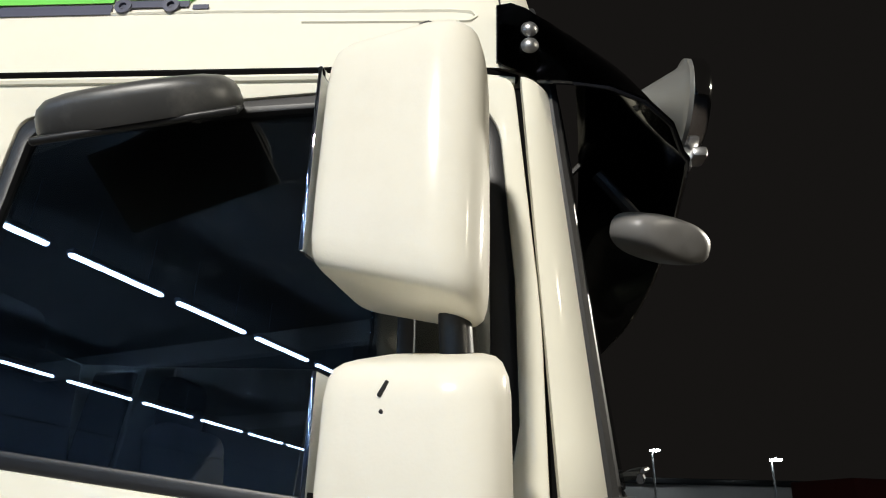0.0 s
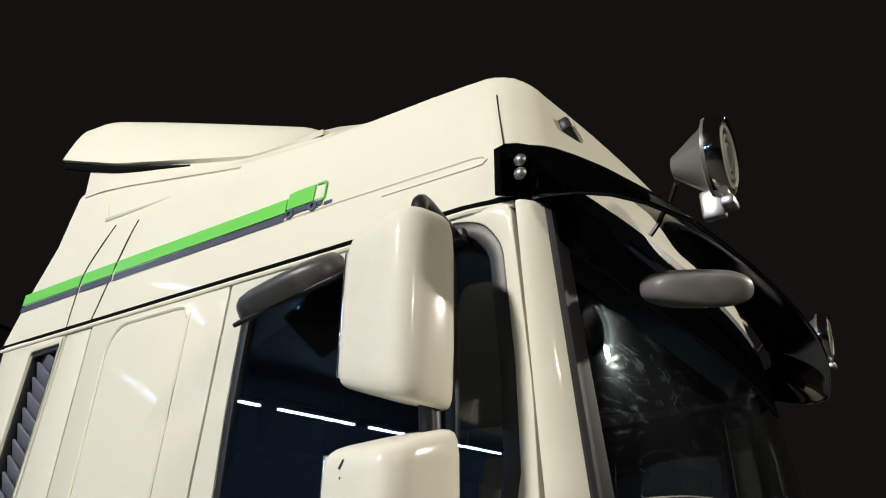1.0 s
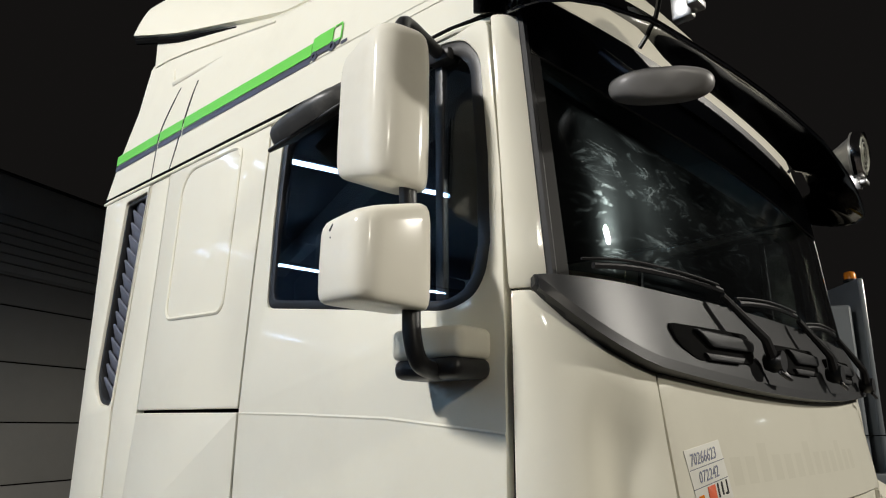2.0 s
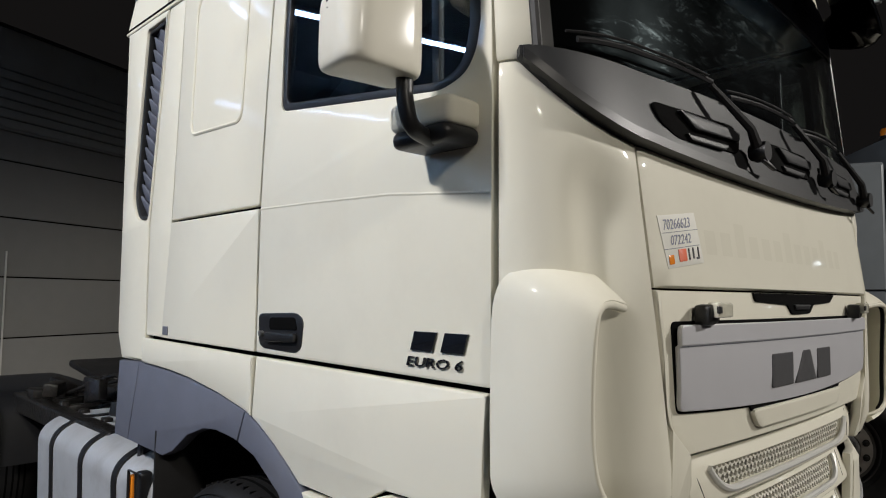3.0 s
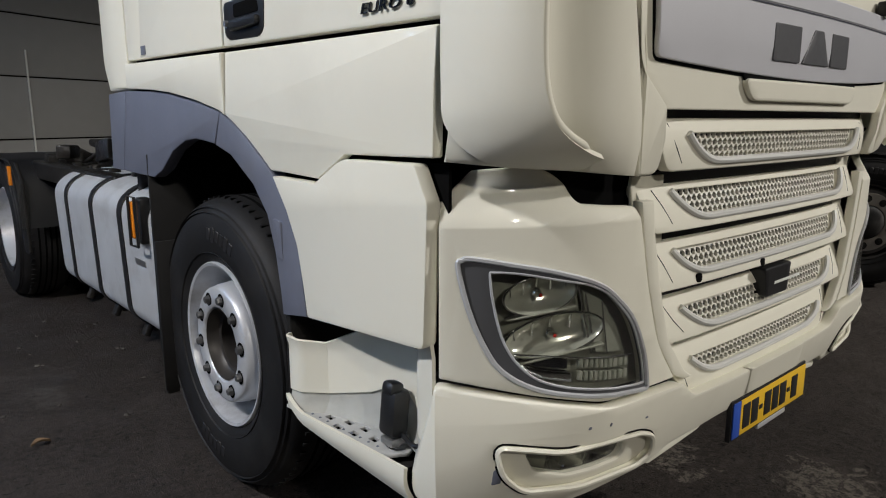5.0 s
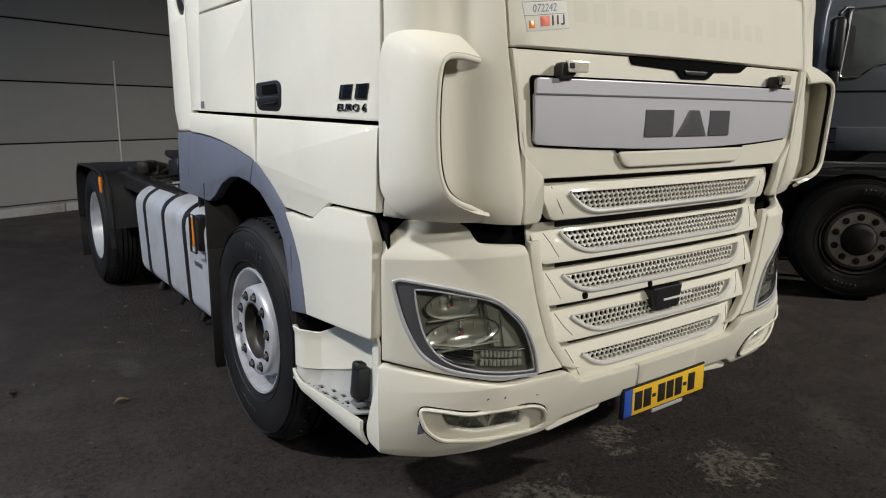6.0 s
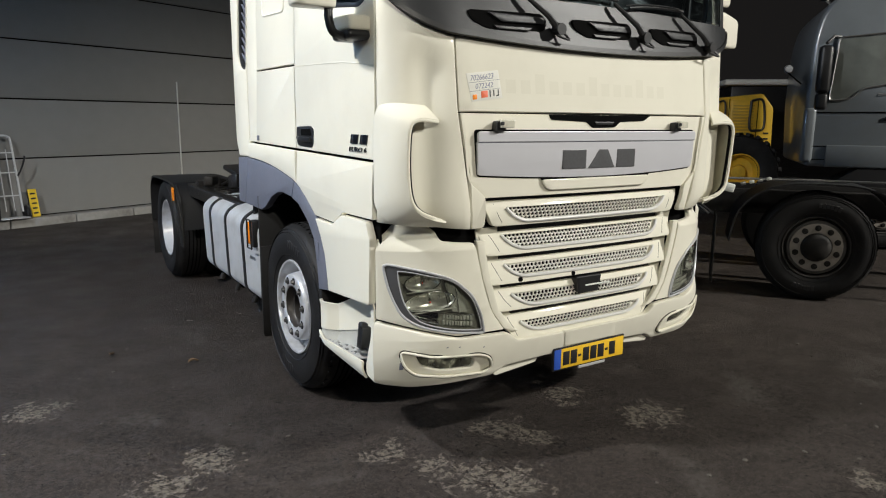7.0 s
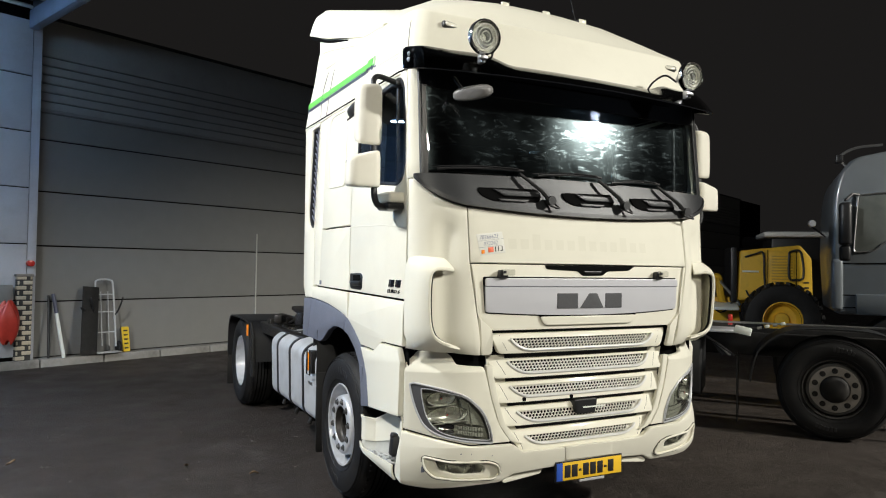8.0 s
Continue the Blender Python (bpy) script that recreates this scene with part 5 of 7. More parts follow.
# black strip over the roof front, in place of the shade under the visor
part("visor_shade_strip", sheet(shade_strip_fn, 48, 3, 0.006, lip=0.001), BLACK, cab)
visor = part("sun_visor", sheet(visor_fn, 60, 10, 0.007, lip=0.002), glass("tinted_visor", (0.05, 0.055, 0.065), -0.022, 0.08), cab, "black tinted sun visor")
part("visor_edge", tube([visor_fn(i / 60, 1.0) for i in range(3, 58)], 0.004, 6), GLOSSB, visor)
for s in (-1, 1):
    for z in (2.984, 2.950):
        part("visor_screw", merge(None, lathe([(0.0, 0.010), (0.007, 0.009), (0.013, 0.004), (0.015, 0.0), (0.0, 0.0)], 18, "X"), Matrix.Translation((s * (1.166 if z > 2.97 else 1.168), 0.235, z)) @ Matrix.Diagonal((s, 1, 1, 1))), STEEL, visor)
    # round driving lamps on the visor
    c = Vector((-0.85 if s < 0 else 0.765, -0.095, 3.036))
    rl = part("driving_lamp", merge(None, lathe([(0.0, 0.095), (0.026, 0.093), (0.036, 0.078), (0.080, 0.016), (0.098, 0.008), (0.098, -0.02), (0.093, -0.026), (0.088, -0.02), (0.088, -0.005), (0.0, 0.01)], 40, "Y"), Matrix.Translation(c) @ Matrix.Rotation(radians(5), 4, "X")), material("driving_lamp_shell", (0.20, 0.20, 0.19), 0.35, metal=0.3), cab, "round chrome-rimmed driving lamp")
    part("lamp_rim", merge(None, lathe([(0.087, -0.028), (0.094, -0.034), (0.100, -0.026), (0.100, 0.0), (0.094, 0.0)], 40, "Y", True), Matrix.Translation(c) @ Matrix.Rotation(radians(5), 4, "X")), CHROME, rl)
    part("lamp_bowl", merge(None, lathe([(0.087, -0.012), (0.06, 0.0), (0.03, 0.006), (0.0, 0.008)], 40, "Y"), Matrix.Translation(c) @ Matrix.Rotation(radians(5), 4, "X")), LENSW, rl)
    lens = part("lamp_lens", merge(None, lathe([(0.0, -0.036), (0.05, -0.033), (0.088, -0.022), (0.088, -0.018), (0.0, -0.03)], 40, "Y"), Matrix.Translation(c) @ Matrix.Rotation(radians(5), 4, "X")), LGLASS, rl)
    lens.visible_shadow = False
    bm = bmesh.new()
    for r in (0.025, 0.045, 0.066):
        merge(bm, lathe([(r, -0.030), (r + 0.004, -0.034), (r + 0.008, -0.030), (r + 0.004, -0.026)], 36, "Y", True), Matrix.Translation(c) @ Matrix.Rotation(radians(5), 4, "X"))
    part("lens_ribs", bm, material("lens_rib_glass", (0.66, 0.66, 0.61), 0.15, coat=0.5), rl)
    part("lamp_foot", merge(soft_box((0.03, 0.05, 0.07), (c.x, -0.075, 2.925), 0.008), soft_box((0.05, 0.03, 0.022), (c.x - 0.01, -0.11, 2.915), 0.006)), STEEL, rl)
    part("lamp_cable", tube(smooth_path([(c.x - s * 0.02, 0.0, 3.02), (c.x - s * 0.10, 0.02, 3.06), (c.x - s * 0.16, 0.07, 3.02), (c.x - s * 0.17, 0.12, 2.97)]), 0.007, 6), BLACK, rl)

# ---- mirrors ----
def housing(w, d, h, taper=0.0, n=28, power=3.2):
    """A rounded mirror shell: domed towards -y, open flat at +y."""
    bm = bmesh.new()
    rings = []
    for k, (sc, yy) in enumerate(((1.0, d * 0.55), (1.02, d * 0.45), (1.0, d * 0.1), (0.96, -d * 0.12), (0.86, -d * 0.32), (0.66, -d * 0.43), (0.36, -d * 0.475), (0.0, -d * 0.485))):
        ring = []
        for i in range(n):
            t = 2 * math.pi * i / n
            c, s_ = math.cos(t), math.sin(t)
            x = math.copysign(abs(c) ** (2 / power), c) * w / 2 * sc
            z = math.copysign(abs(s_) ** (2 / power), s_) * h / 2 * (sc * 0.5 + 0.5 if sc > 0.3 else sc * 1.9)
            ring.append(bm.verts.new((x * (1 + taper * z / h), yy, z)))
        rings.append(ring)
    for a, b in zip(rings, rings[1:]):
        for i in range(n):
            bm.faces.new((a[i], a[(i + 1) % n], b[(i + 1) % n], b[i]))
    bm.faces.new(rings[0][::-1])
    bmesh.ops.remove_doubles(bm, verts=bm.verts, dist=1e-4)
    bmesh.ops.recalc_face_normals(bm, faces=bm.faces)
    return bm


def turned(bm, at, rz=0.0, rx=0.0, ry=0.0):
    return merge(None, bm, Matrix.Translation(at) @ Euler((radians(rx), radians(ry), radians(rz))).to_matrix().to_4x4())


def mirror_shell(plan_pts, r, z0, z1, inset=0.0, lean=0.0, cut=0.0):
    """An upright rounded shell over a plan outline, its ends drawn in; lean lowers the top towards the outer side."""
    base = rounded([Vector(p) for p in plan_pts], r, 6)
    cx, cy = sum(p.x for p in base) / len(base), sum(p.y for p in base) / len(base)
    ya, yb = min(p.y for p in base), max(p.y for p in base)
    bm = bmesh.new()
    rings = []
    for h, sc in ((0.0, 0.0), (0.0, 0.80), (0.008, 0.88), (0.025, 0.935), (0.06, 0.972), (0.12, 0.992), (0.30, 1.0), (0.80, 0.99), (0.90, 0.965), (0.955, 0.915), (0.985, 0.83), (1.0, 0.70), (1.0, 0.0)):
        k = sc * (1 - inset)
        rings.append([bm.verts.new((cx + (p.x - cx) * k, cy + (p.y - cy) * k, z0 + (z1 - z0) * h - lean * max(0.0, h - 0.3) / 0.7 * k * (abs(p.x) - abs(cx)) / 0.1 + cut * (cy + (p.y - cy) * k - ya) / (yb - ya) * ((1 - h) ** 2 - 0.45 * h * h))) for p in base])
    n = len(base)
    for p, q in zip(rings, rings[1:]):
        for i in range(n):
            bm.faces.new((p[i], p[(i + 1) % n], q[(i + 1) % n], q[i]))
    bmesh.ops.remove_doubles(bm, verts=bm.verts, dist=1e-4)
    bmesh.ops.recalc_face_normals(bm, faces=bm.faces)
    return bm


WORN = material("cream_plastic_shell", (0.75, 0.72, 0.625), 0.6, grain=0.03, grain_scale=5, coat=0.25, coat_rough=0.16, spec=0.2, bump=0.03, bump_scale=260, dirt=(0.55, 0.50, 0.40), dirt_amount=0.2, dirt_scale=7)
for s in (-1, 1):
    rig = part("mirror_arm", tube(smooth_path([(s * 1.335, 0.365, 2.80), (s * 1.338, 0.35, 2.60), (s * 1.338, 0.335, 2.40), (s * 1.338, 0.322, 2.20), (s * 1.337, 0.318, 2.135), (s * 1.315, 0.318, 2.085), (s * 1.25, 0.330, 2.072)], 6), 0.019, 12), BLACK, cab, "black tubular mirror arm")
    part("arm_foot", soft_box((0.115, 0.185, 0.044), (s * 1.218, 0.350, 2.080), 0.02, 3, (0, 0, 0)), BLACK, rig)
    part("arm_cover", turned(soft_box((0.115, 0.19, 0.066), (0, 0, 0), 0.018, 4), (s * 1.218, 0.352, 2.130), s * -4, 0, 0), PAINT, rig, "cream mirror arm cover")
    part("top_arm", tube(smooth_path([(s * 1.335, 0.365, 2.78), (s * 1.332, 0.375, 2.835), (s * 1.30, 0.39, 2.866), (s * 1.24, 0.40, 2.862), (s * 1.165, 0.405, 2.845)], 5), 0.017, 10), BLACK, rig)
    part("top_arm_foot", soft_box((0.05, 0.07, 0.035), (s * 1.158, 0.405, 2.842), 0.01), BLACK, rig)
    for name, quad, z0, z1 in (("main_mirror", ((1.304, 0.295), (1.458, 0.308), (1.408, 0.502), (1.240, 0.468)), 2.430, 2.805),
                               ("wide_mirror", ((1.310, 0.278), (1.518, 0.278), (1.475, 0.456), (1.277, 0.424)), 2.182, 2.389)):
        quad = [(s * x, y) for x, y in quad]
        lean = 0.010 if z1 > 2.5 else 0.028
        m = part(name, mirror_shell(quad, [0.045, 0.07, 0.03, 0.03], z0, z1, 0.0, lean, 0.055 if z1 > 2.5 else 0.012), WORN, rig, "cream mirror housing")
        back = (Vector(quad[2]) - Vector(quad[3])).normalized()
        nor = Vector((-back.y, back.x))
        if nor.y < 0:
            nor = -nor
        mid = (Vector(quad[2]) + Vector(quad[3])) / 2
        part("housing_rim", mirror_shell([(x + nor.x * 0.007, y + nor.y * 0.007) for x, y in quad], [0.045, 0.06, 0.025, 0.025], z0 + 0.008, z1 - 0.022, 0.09, lean, 0.057 if z1 > 2.5 else 0.010), BLACK, m)
        pane = soft_box(((Vector(quad[2]) - Vector(quad[3])).length * 0.8, 0.006, (z1 - z0) * (0.66 if z1 > 2.5 else 0.60)), (0, 0, 0), 0.002)
        part("mirror_pane", merge(None, pane, Matrix.Translation((mid.x + nor.x * 0.010, mid.y + nor.y * 0.010, (z0 + z1) / 2 + 0.010)) @ Matrix.Rotation(math.atan2(back.y, back.x), 4, "Z")), MIRROR, m)
        if z1 < 2.5:
            for h in (0.50, 0.62):
                part("housing_mark", soft_box((0.05, 0.002, 0.004), (s * 1.385, 0.293, z0 + 0.045 + 0.02 * (h - 0.5)), 0.0005), COWL, m)
    if s < 0:
        for dz, w, h in ((0.0, 0.004, 0.016), (-0.02, 0.005, 0.004)):
            part("scuff", merge(None, soft_box((0.003, w, h), (0, 0, 0), 0.001, 1, (28, 0, 0)), Matrix.Translation((-1.489, 0.391, 2.335 + dz)) @ Matrix.Rotation(radians(18), 4, "Z")), BLACK, rig)
        # kerb mirror above the door window, its shell turned up and outwards
        ax = Vector((0.153, -0.952, 0.269)).normalized()
        out = Vector((-0.60, 0.0, 0.80))
        out = (out - ax * out.dot(ax)).normalized()
        m3 = Matrix((ax, -out, ax.cross(-out))).transposed().to_4x4()
        kb = part("kerb_mirror", merge(None, housing(0.29, 0.055, 0.16, 0.0, 36, 2.7), Matrix.Translation((-1.245, 0.822, 2.806)) @ m3), material("grey_black_shell", (0.05, 0.05, 0.05), 0.4, grain=0.2, grain_scale=14, dirt=(0.2, 0.19, 0.17), dirt_amount=0.5, dirt_scale=9), cab, "black kerb mirror over the door window")
        part("kerb_rim", merge(None, soft_box((0.285, 0.012, 0.155), (0, 0.034, 0), 0.005, 3), Matrix.Translation((-1.245, 0.822, 2.806)) @ m3), BLACK, kb)
        part("kerb_bracket", tube(smooth_path([(-1.20, 0.76, 2.815), (-1.17, 0.74, 2.845), (-1.14, 0.73, 2.862)]), 0.022, 8), BLACK, kb)
# front mirror by the windscreen
fm = part("front_mirror", turned(housing(0.235, 0.075, 0.082, 0.0, 32, 2.6), (-0.885, -0.030, 2.726), -48, 20, -4), material("grey_mirror_shell", (0.17, 0.165, 0.16), 0.4, grain=0.1), cab, "grey front mirror at the windscreen top")
part("mirror_stalk", tube(smooth_path([(-0.90, 0.0, 2.73), (-0.92, 0.05, 2.78), (-0.93, 0.10, 2.84)]), 0.012, 8), BLACK, fm)

# ---- inside the cab ----
dash = part("dashboard", soft_box((2.1, 0.5, 0.28), (0, 0.47, 2.06), 0.06, 3), CABIN, cab)
part("dash_hump", soft_box((0.75, 0.30, 0.10), (0.52, 0.40, 2.22), 0.04, 3), CABIN, dash)
part("steering_wheel", merge(None, merge(lathe([(0.225 + 0.016 * math.cos(k * math.pi / 4), 0.016 * math.sin(k * math.pi / 4)) for k in range(8)], 40, "Z", True), soft_box((0.42, 0.05, 0.02), (0, 0, 0), 0.008)), Matrix.Translation((0.52, 0.78, 2.20)) @ Matrix.Rotation(radians(-50), 4, "X")), BLACK, dash)
for x in (-0.55, 0.55):
    seat = part("seat", soft_box((0.52, 0.52, 0.18), (x, 1.15, 1.78), 0.06, 3), CABIN, cab)
    part("backrest", soft_box((0.5, 0.15, 0.72), (x, 1.42, 2.18), 0.06, 3, (-8, 0, 0)), CABIN, seat)
    part("headrest", soft_box((0.28, 0.10, 0.2), (x, 1.50, 2.62), 0.04, 3), CABIN, seat)

# ---- wheels ----
NUTM = material("dull_nut", (0.13, 0.13, 0.13), 0.4, metal=0.6, grain=0.2)
def wheel(name, x, y, s, front=True, w=0.315, mat=SILVER, label="", holed=False):
    """s: the side that the wheel's face looks to."""
    R = 0.535
    root = tagged(part(name, lathe([(0.295, -w), (0.36, -w), (0.495, -w + 0.01), (0.523, -w + 0.04), (R, -w + 0.07), (R, -0.07), (0.523, -0.035), (0.508, -0.006), (0.47, 0.016), (0.40, 0.022), (0.34, 0.012), (0.308, -0.004), (0.296, -0.014), (0.288, -0.04), (0.285, -w + 0.03)], 72, "X", True), RUBBER, truck, label))
    root.matrix_basis = Matrix.Translation((x, y, 0.532)) @ Matrix.Diagonal((s, 1, 1, 1))
    for r, d in ((0.335, 0.010), (0.478, 0.012), (0.495, 0.002)):
        part("sidewall_ring", lathe([(r, d), (r + 0.003, d + 0.005), (r + 0.006, d - 0.001)], 72, "X", True), RUBBER, root)
    # raised maker's lettering as plain bars, tread grooves
    for c in ((0.2, 0.2 + math.pi) if front else ()):
        for k in range(6):
            a = c + (k - 2.5) * 0.085
            part("sidewall_bar", soft_box((0.006, 0.026, 0.042 + 0.012 * (k % 3 == 1)), (0, 0, 0), 0.002, 1), INK, root).matrix_basis = Matrix.Rotation(a, 4, "X") @ Matrix.Translation((0.020, 0, 0.408))
    for xx in (-0.10, -0.14, -0.175, -0.21):
        part("tread_groove", lathe([(R - 0.004, xx - 0.006), (R + 0.0015, xx - 0.006), (R + 0.0015, xx + 0.006), (R - 0.004, xx + 0.006)], 72, "X", True), GAP, root)
    bm = bmesh.new()
    for k in range(72):
        merge(bm, soft_box((0.035, 0.010, 0.012), (0, 0, 0), 0.0, 1), Matrix.Rotation(k / 72 * 2 * math.pi, 4, "X") @ Matrix.Translation((-0.062, 0, R - 0.006)))
    tagged(part("shoulder_tread", bm, RUBBER, root, smooth=0), kind="stuff")
    if front:
        rim_prof = [(0.300, -0.02), (0.303, -0.004), (0.298, 0.004), (0.288, 0.0), (0.281, -0.03), (0.272, -0.09), (0.262, -0.15), (0.240, -0.155), (0.226, -0.11), (0.218, -0.03), (0.211, -0.002), (0.200, 0.004), (0.142, 0.006), (0.134, -0.002), (0.130, -0.03), (0.118, -0.045), (0.105, -0.048), (0.10, -0.13), (0.0, -0.13)]
    else:
        rim_prof = [(0.300, -0.02), (0.303, -0.004), (0.298, 0.004), (0.288, 0.0), (0.284, -0.03), (0.270, -0.10), (0.255, -0.16), (0.20, -0.175), (0.14, -0.175), (0.138, -0.13), (0.125, -0.10), (0.10, -0.09), (0.0, -0.085)]
    if holed:
        rim_prof = [(0.300, -0.02), (0.303, -0.004), (0.298, 0.004), (0.288, 0.0), (0.284, -0.03), (0.275, -0.05), (0.266, -0.02), (0.258, 0.0), (0.160, 0.002), (0.155, -0.004), (0.0, -0.02)]
    rim = part("rim", lathe(rim_prof, 64, "X"), mat, root, smooth=50)
    px, pr = (0.0055, 0.172) if front else (-0.172, 0.168)
    if holed:
        part("hub_cap", lathe([(0.0, 0.05), (0.09, 0.045), (0.125, 0.025), (0.138, 0.004), (0.138, -0.03)], 36, "X"), MATTEB, rim)
        part("bolt_flange", lathe([(0.236, -0.004), (0.232, 0.006), (0.142, 0.008), (0.138, 0.0)], 48, "X"), material("pale_dusty_flange", (0.30, 0.27, 0.235), 0.6, metal=0.2, grain=0.35, grain_scale=14), rim)
        # black discs with a nut each, for the shade in ten holes
        for k in range(10):
            hole = merge(lathe([(0.0, 0.0095), (0.028, 0.0095), (0.030, 0.004)], 20, "X"), lathe([(0.0, 0.02), (0.012, 0.02), (0.015, 0.0095)], 6, "X"))
            part("hand_hole", merge(None, hole, Matrix.Rotation(k / 10 * 2 * math.pi, 4, "X") @ Matrix.Translation((0, 0, 0.188))), MATTEB, rim)
        return root
    bm = bmesh.new()
    if front:
        # dark brown lining darkens the hub's bore
        part("hub_bore", lathe([(0.131, 0.0), (0.127, -0.028), (0.116, -0.043), (0.103, -0.046), (0.098, -0.125), (0.0, -0.126)], 40, "X"), material("dark_brown_hub", (0.045, 0.04, 0.036), 0.45, metal=0.3, grain=0.4, grain_scale=18), rim)
        part("hub_core", lathe([(0.0, -0.085), (0.05, -0.082), (0.062, -0.09), (0.098, -0.11), (0.10, -0.13)], 32, "X"), COWL, rim)
    for k in range(10):
        a = k / 10 * 2 * math.pi + 0.17
        part("wheel_nut", merge(None, merge(lathe([(0.0, 0.017), (0.012, 0.016), (0.0145, 0.012), (0.0145, 0.0)], 6, "X"), lathe([(0.0, 0.003), (0.016, 0.002), (0.017, -0.004)], 20, "X")), Matrix.Rotation(a, 4, "X") @ Matrix.Translation((px, 0, pr))), NUTM if front else STEEL, rim)
        # near-black disc round each nut stands in for its recess's shade
        if front:
            bm2 = lathe([(0.0255, 0.0022), (0.0, 0.0022)], 24, "X")
            part("nut_seat_shade", merge(None, bm2, Matrix.Rotation(a, 4, "X") @ Matrix.Translation((px - 0.002, 0, pr))), GAP, rim)
    return root


for s in (-1, 1):
    wheel("front_wheel", s * 1.115, 1.485, s, True, label="worn black tyre on a silver ten-bolt rim")
    wheel("rear_wheel", s * 1.150, 5.20, s, False, label="drive wheel with a bright silver dished rim")
    wheel("inner_rear_wheel", s * 0.81, 5.20, s, False, label="inner twin drive wheel")

# ---- chassis behind the cab ----
for s in (-1, 1):
    rail = part("chassis_rail", soft_box((0.08, 5.0, 0.27), (s * 0.38, 3.6, 0.83), 0.012), MATTEB, truck)
    if s < 0:
        # fuel tank with straps
        y0, y1 = 1.945, 3.56
        def tank_fn(a, b):
            prof = rounded([Vector(p) for p in ((-1.155, 0.47), (-1.172, 0.98), (-1.05, 1.058), (-0.62, 1.06), (-0.55, 0.95), (-0.55, 0.47), (-0.66, 0.41), (-1.08, 0.41))], [0.10, 0.10, 0.10, 0.1, 0.1, 0.1, 0.08, 0.08], 6)
            k = b * len(prof)
            p, q = prof[int(k) % len(prof)], prof[(int(k) + 1) % len(prof)]
            p = p.lerp(q, k - int(k))
            return (p.x, y0 + (y1 - y0) * a, p.y)
        bm = bmesh.new()
        n = 56
        rings = []
        for a, sc in ((0, 0.0), (0, 0.90), (0.004, 0.95), (0.02, 0.985), (0.04, 1.0), (0.96, 1.0), (0.98, 0.985), (0.996, 0.95), (1, 0.90), (1, 0.0)):
            ring = []
            for i in range(n):
                x, y, z = tank_fn(a, i / n)
                ring.append(bm.verts.new((-0.86 + (x + 0.86) * sc, y, 0.69 + (z - 0.69) * sc)))
            rings.append(ring)
        for p, q in zip(rings, rings[1:]):
            for i in range(n):
                bm.faces.new((p[i], p[(i + 1) % n], q[(i + 1) % n], q[i]))
        bmesh.ops.remove_doubles(bm, verts=bm.verts, dist=1e-4)
        bmesh.ops.recalc_face_normals(bm, faces=bm.faces)
        tank = part("fuel_tank", bm, TANK, truck, "dull aluminium fuel tank with black straps")
        for y in (2.36, 2.80, 3.26):
            ring = [tank_fn(0, i / n) for i in range(n)]
            bm = bmesh.new()
            rows = [[bm.verts.new((x + (x + 0.86) * 0.018 * k, y + dy, z + (z - 0.69) * 0.02 * k)) for (x, _, z) in ring] for dy, k in ((-0.028, 0), (-0.026, 1), (0.026, 1), (0.028, 0))]
            for p, q in zip(rows, rows[1:]):
                for i in range(n):
                    bm.faces.new((p[i], p[(i + 1) % n], q[(i + 1) % n], q[i]))
            bmesh.ops.recalc_face_normals(bm, faces=bm.faces)
            st = part("tank_strap", bm, BLACK, tank)
            part("strap_bracket", merge(soft_box((0.10, 0.05, 0.03), (-1.02, y, 0.385), 0.008), soft_box((0.03, 0.05, 0.06), (-1.09, y, 0.38), 0.008, 2, (0, 25, 0))), MATTEB, st)
        part("filler_cap", merge(None, lathe([(0.0, 0.05), (0.055, 0.048), (0.06, 0.03), (0.06, -0.02), (0.0, -0.02)], 24, "Z"), Matrix.Translation((-1.02, 2.10, 1.06)) @ Matrix.Rotation(radians(-15), 4, "Y")), BLACK, tank)
        part("tank_bar", soft_box((0.003, 0.12, 0.025), (-1.166, 2.14, 0.74), 0.001), STEEL, tank)
        # side marker in a wire guard
        mk = part("side_marker", soft_box((0.05, 0.06, 0.19), (-1.172, 2.035, 0.93), 0.012, 3), BLACK, truck, "orange side marker in a black wire guard")
        part("marker_lens", soft_box((0.05, 0.04, 0.155), (-1.185, 2.082, 0.93), 0.012, 3), ORANGE, mk)
        part("wire_guard", tube([(-1.212, 2.0, 0.83), (-1.217, 2.0, 1.03), (-1.217, 2.075, 1.03), (-1.217, 2.075, 0.83), (-1.212, 2.0, 0.83)], 0.006, 6), BLACK, mk)
        # mud flap behind the front wheel
        part("mud_flap", merge(soft_box((0.36, 0.014, 0.62), (-1.0, 1.912, 0.55), 0.004), soft_box((0.66, 0.014, 0.80), (-0.85, 1.925, 0.80), 0.004)), RUBBER, truck, "black rubber mud flap")
        fr = part("flap_fringe", merge(None, soft_box((0.05, 0.02, 0.62), (-1.145, 1.926, 0.53), 0.006)), RUBBER, truck)
    # rear mudguard over the drive wheel
    prof = [(4.35, 0.62), (4.40, 0.92), (4.52, 1.045), (4.75, 1.075), (5.5, 1.075), (5.72, 1.03), (5.82, 0.88), (5.85, 0.55)]
    p3 = smooth_path([Vector((0, a, b)) for a, b in prof], 4)
    def guard(a, b, s=s):
        k = a * (len(p3) - 1)
        i = min(int(k), len(p3) - 2)
        p = p3[i].lerp(p3[i + 1], k - i)
        return (s * (0.56 + 0.64 * b), p.y, p.z)
    g = part("rear_mudguard", sheet(guard if s < 0 else (lambda a, b: guard(1 - a, b)), 28, 6, 0.02, lip=0.002), BLACK, truck, "black plastic mudguard over the drive wheel")
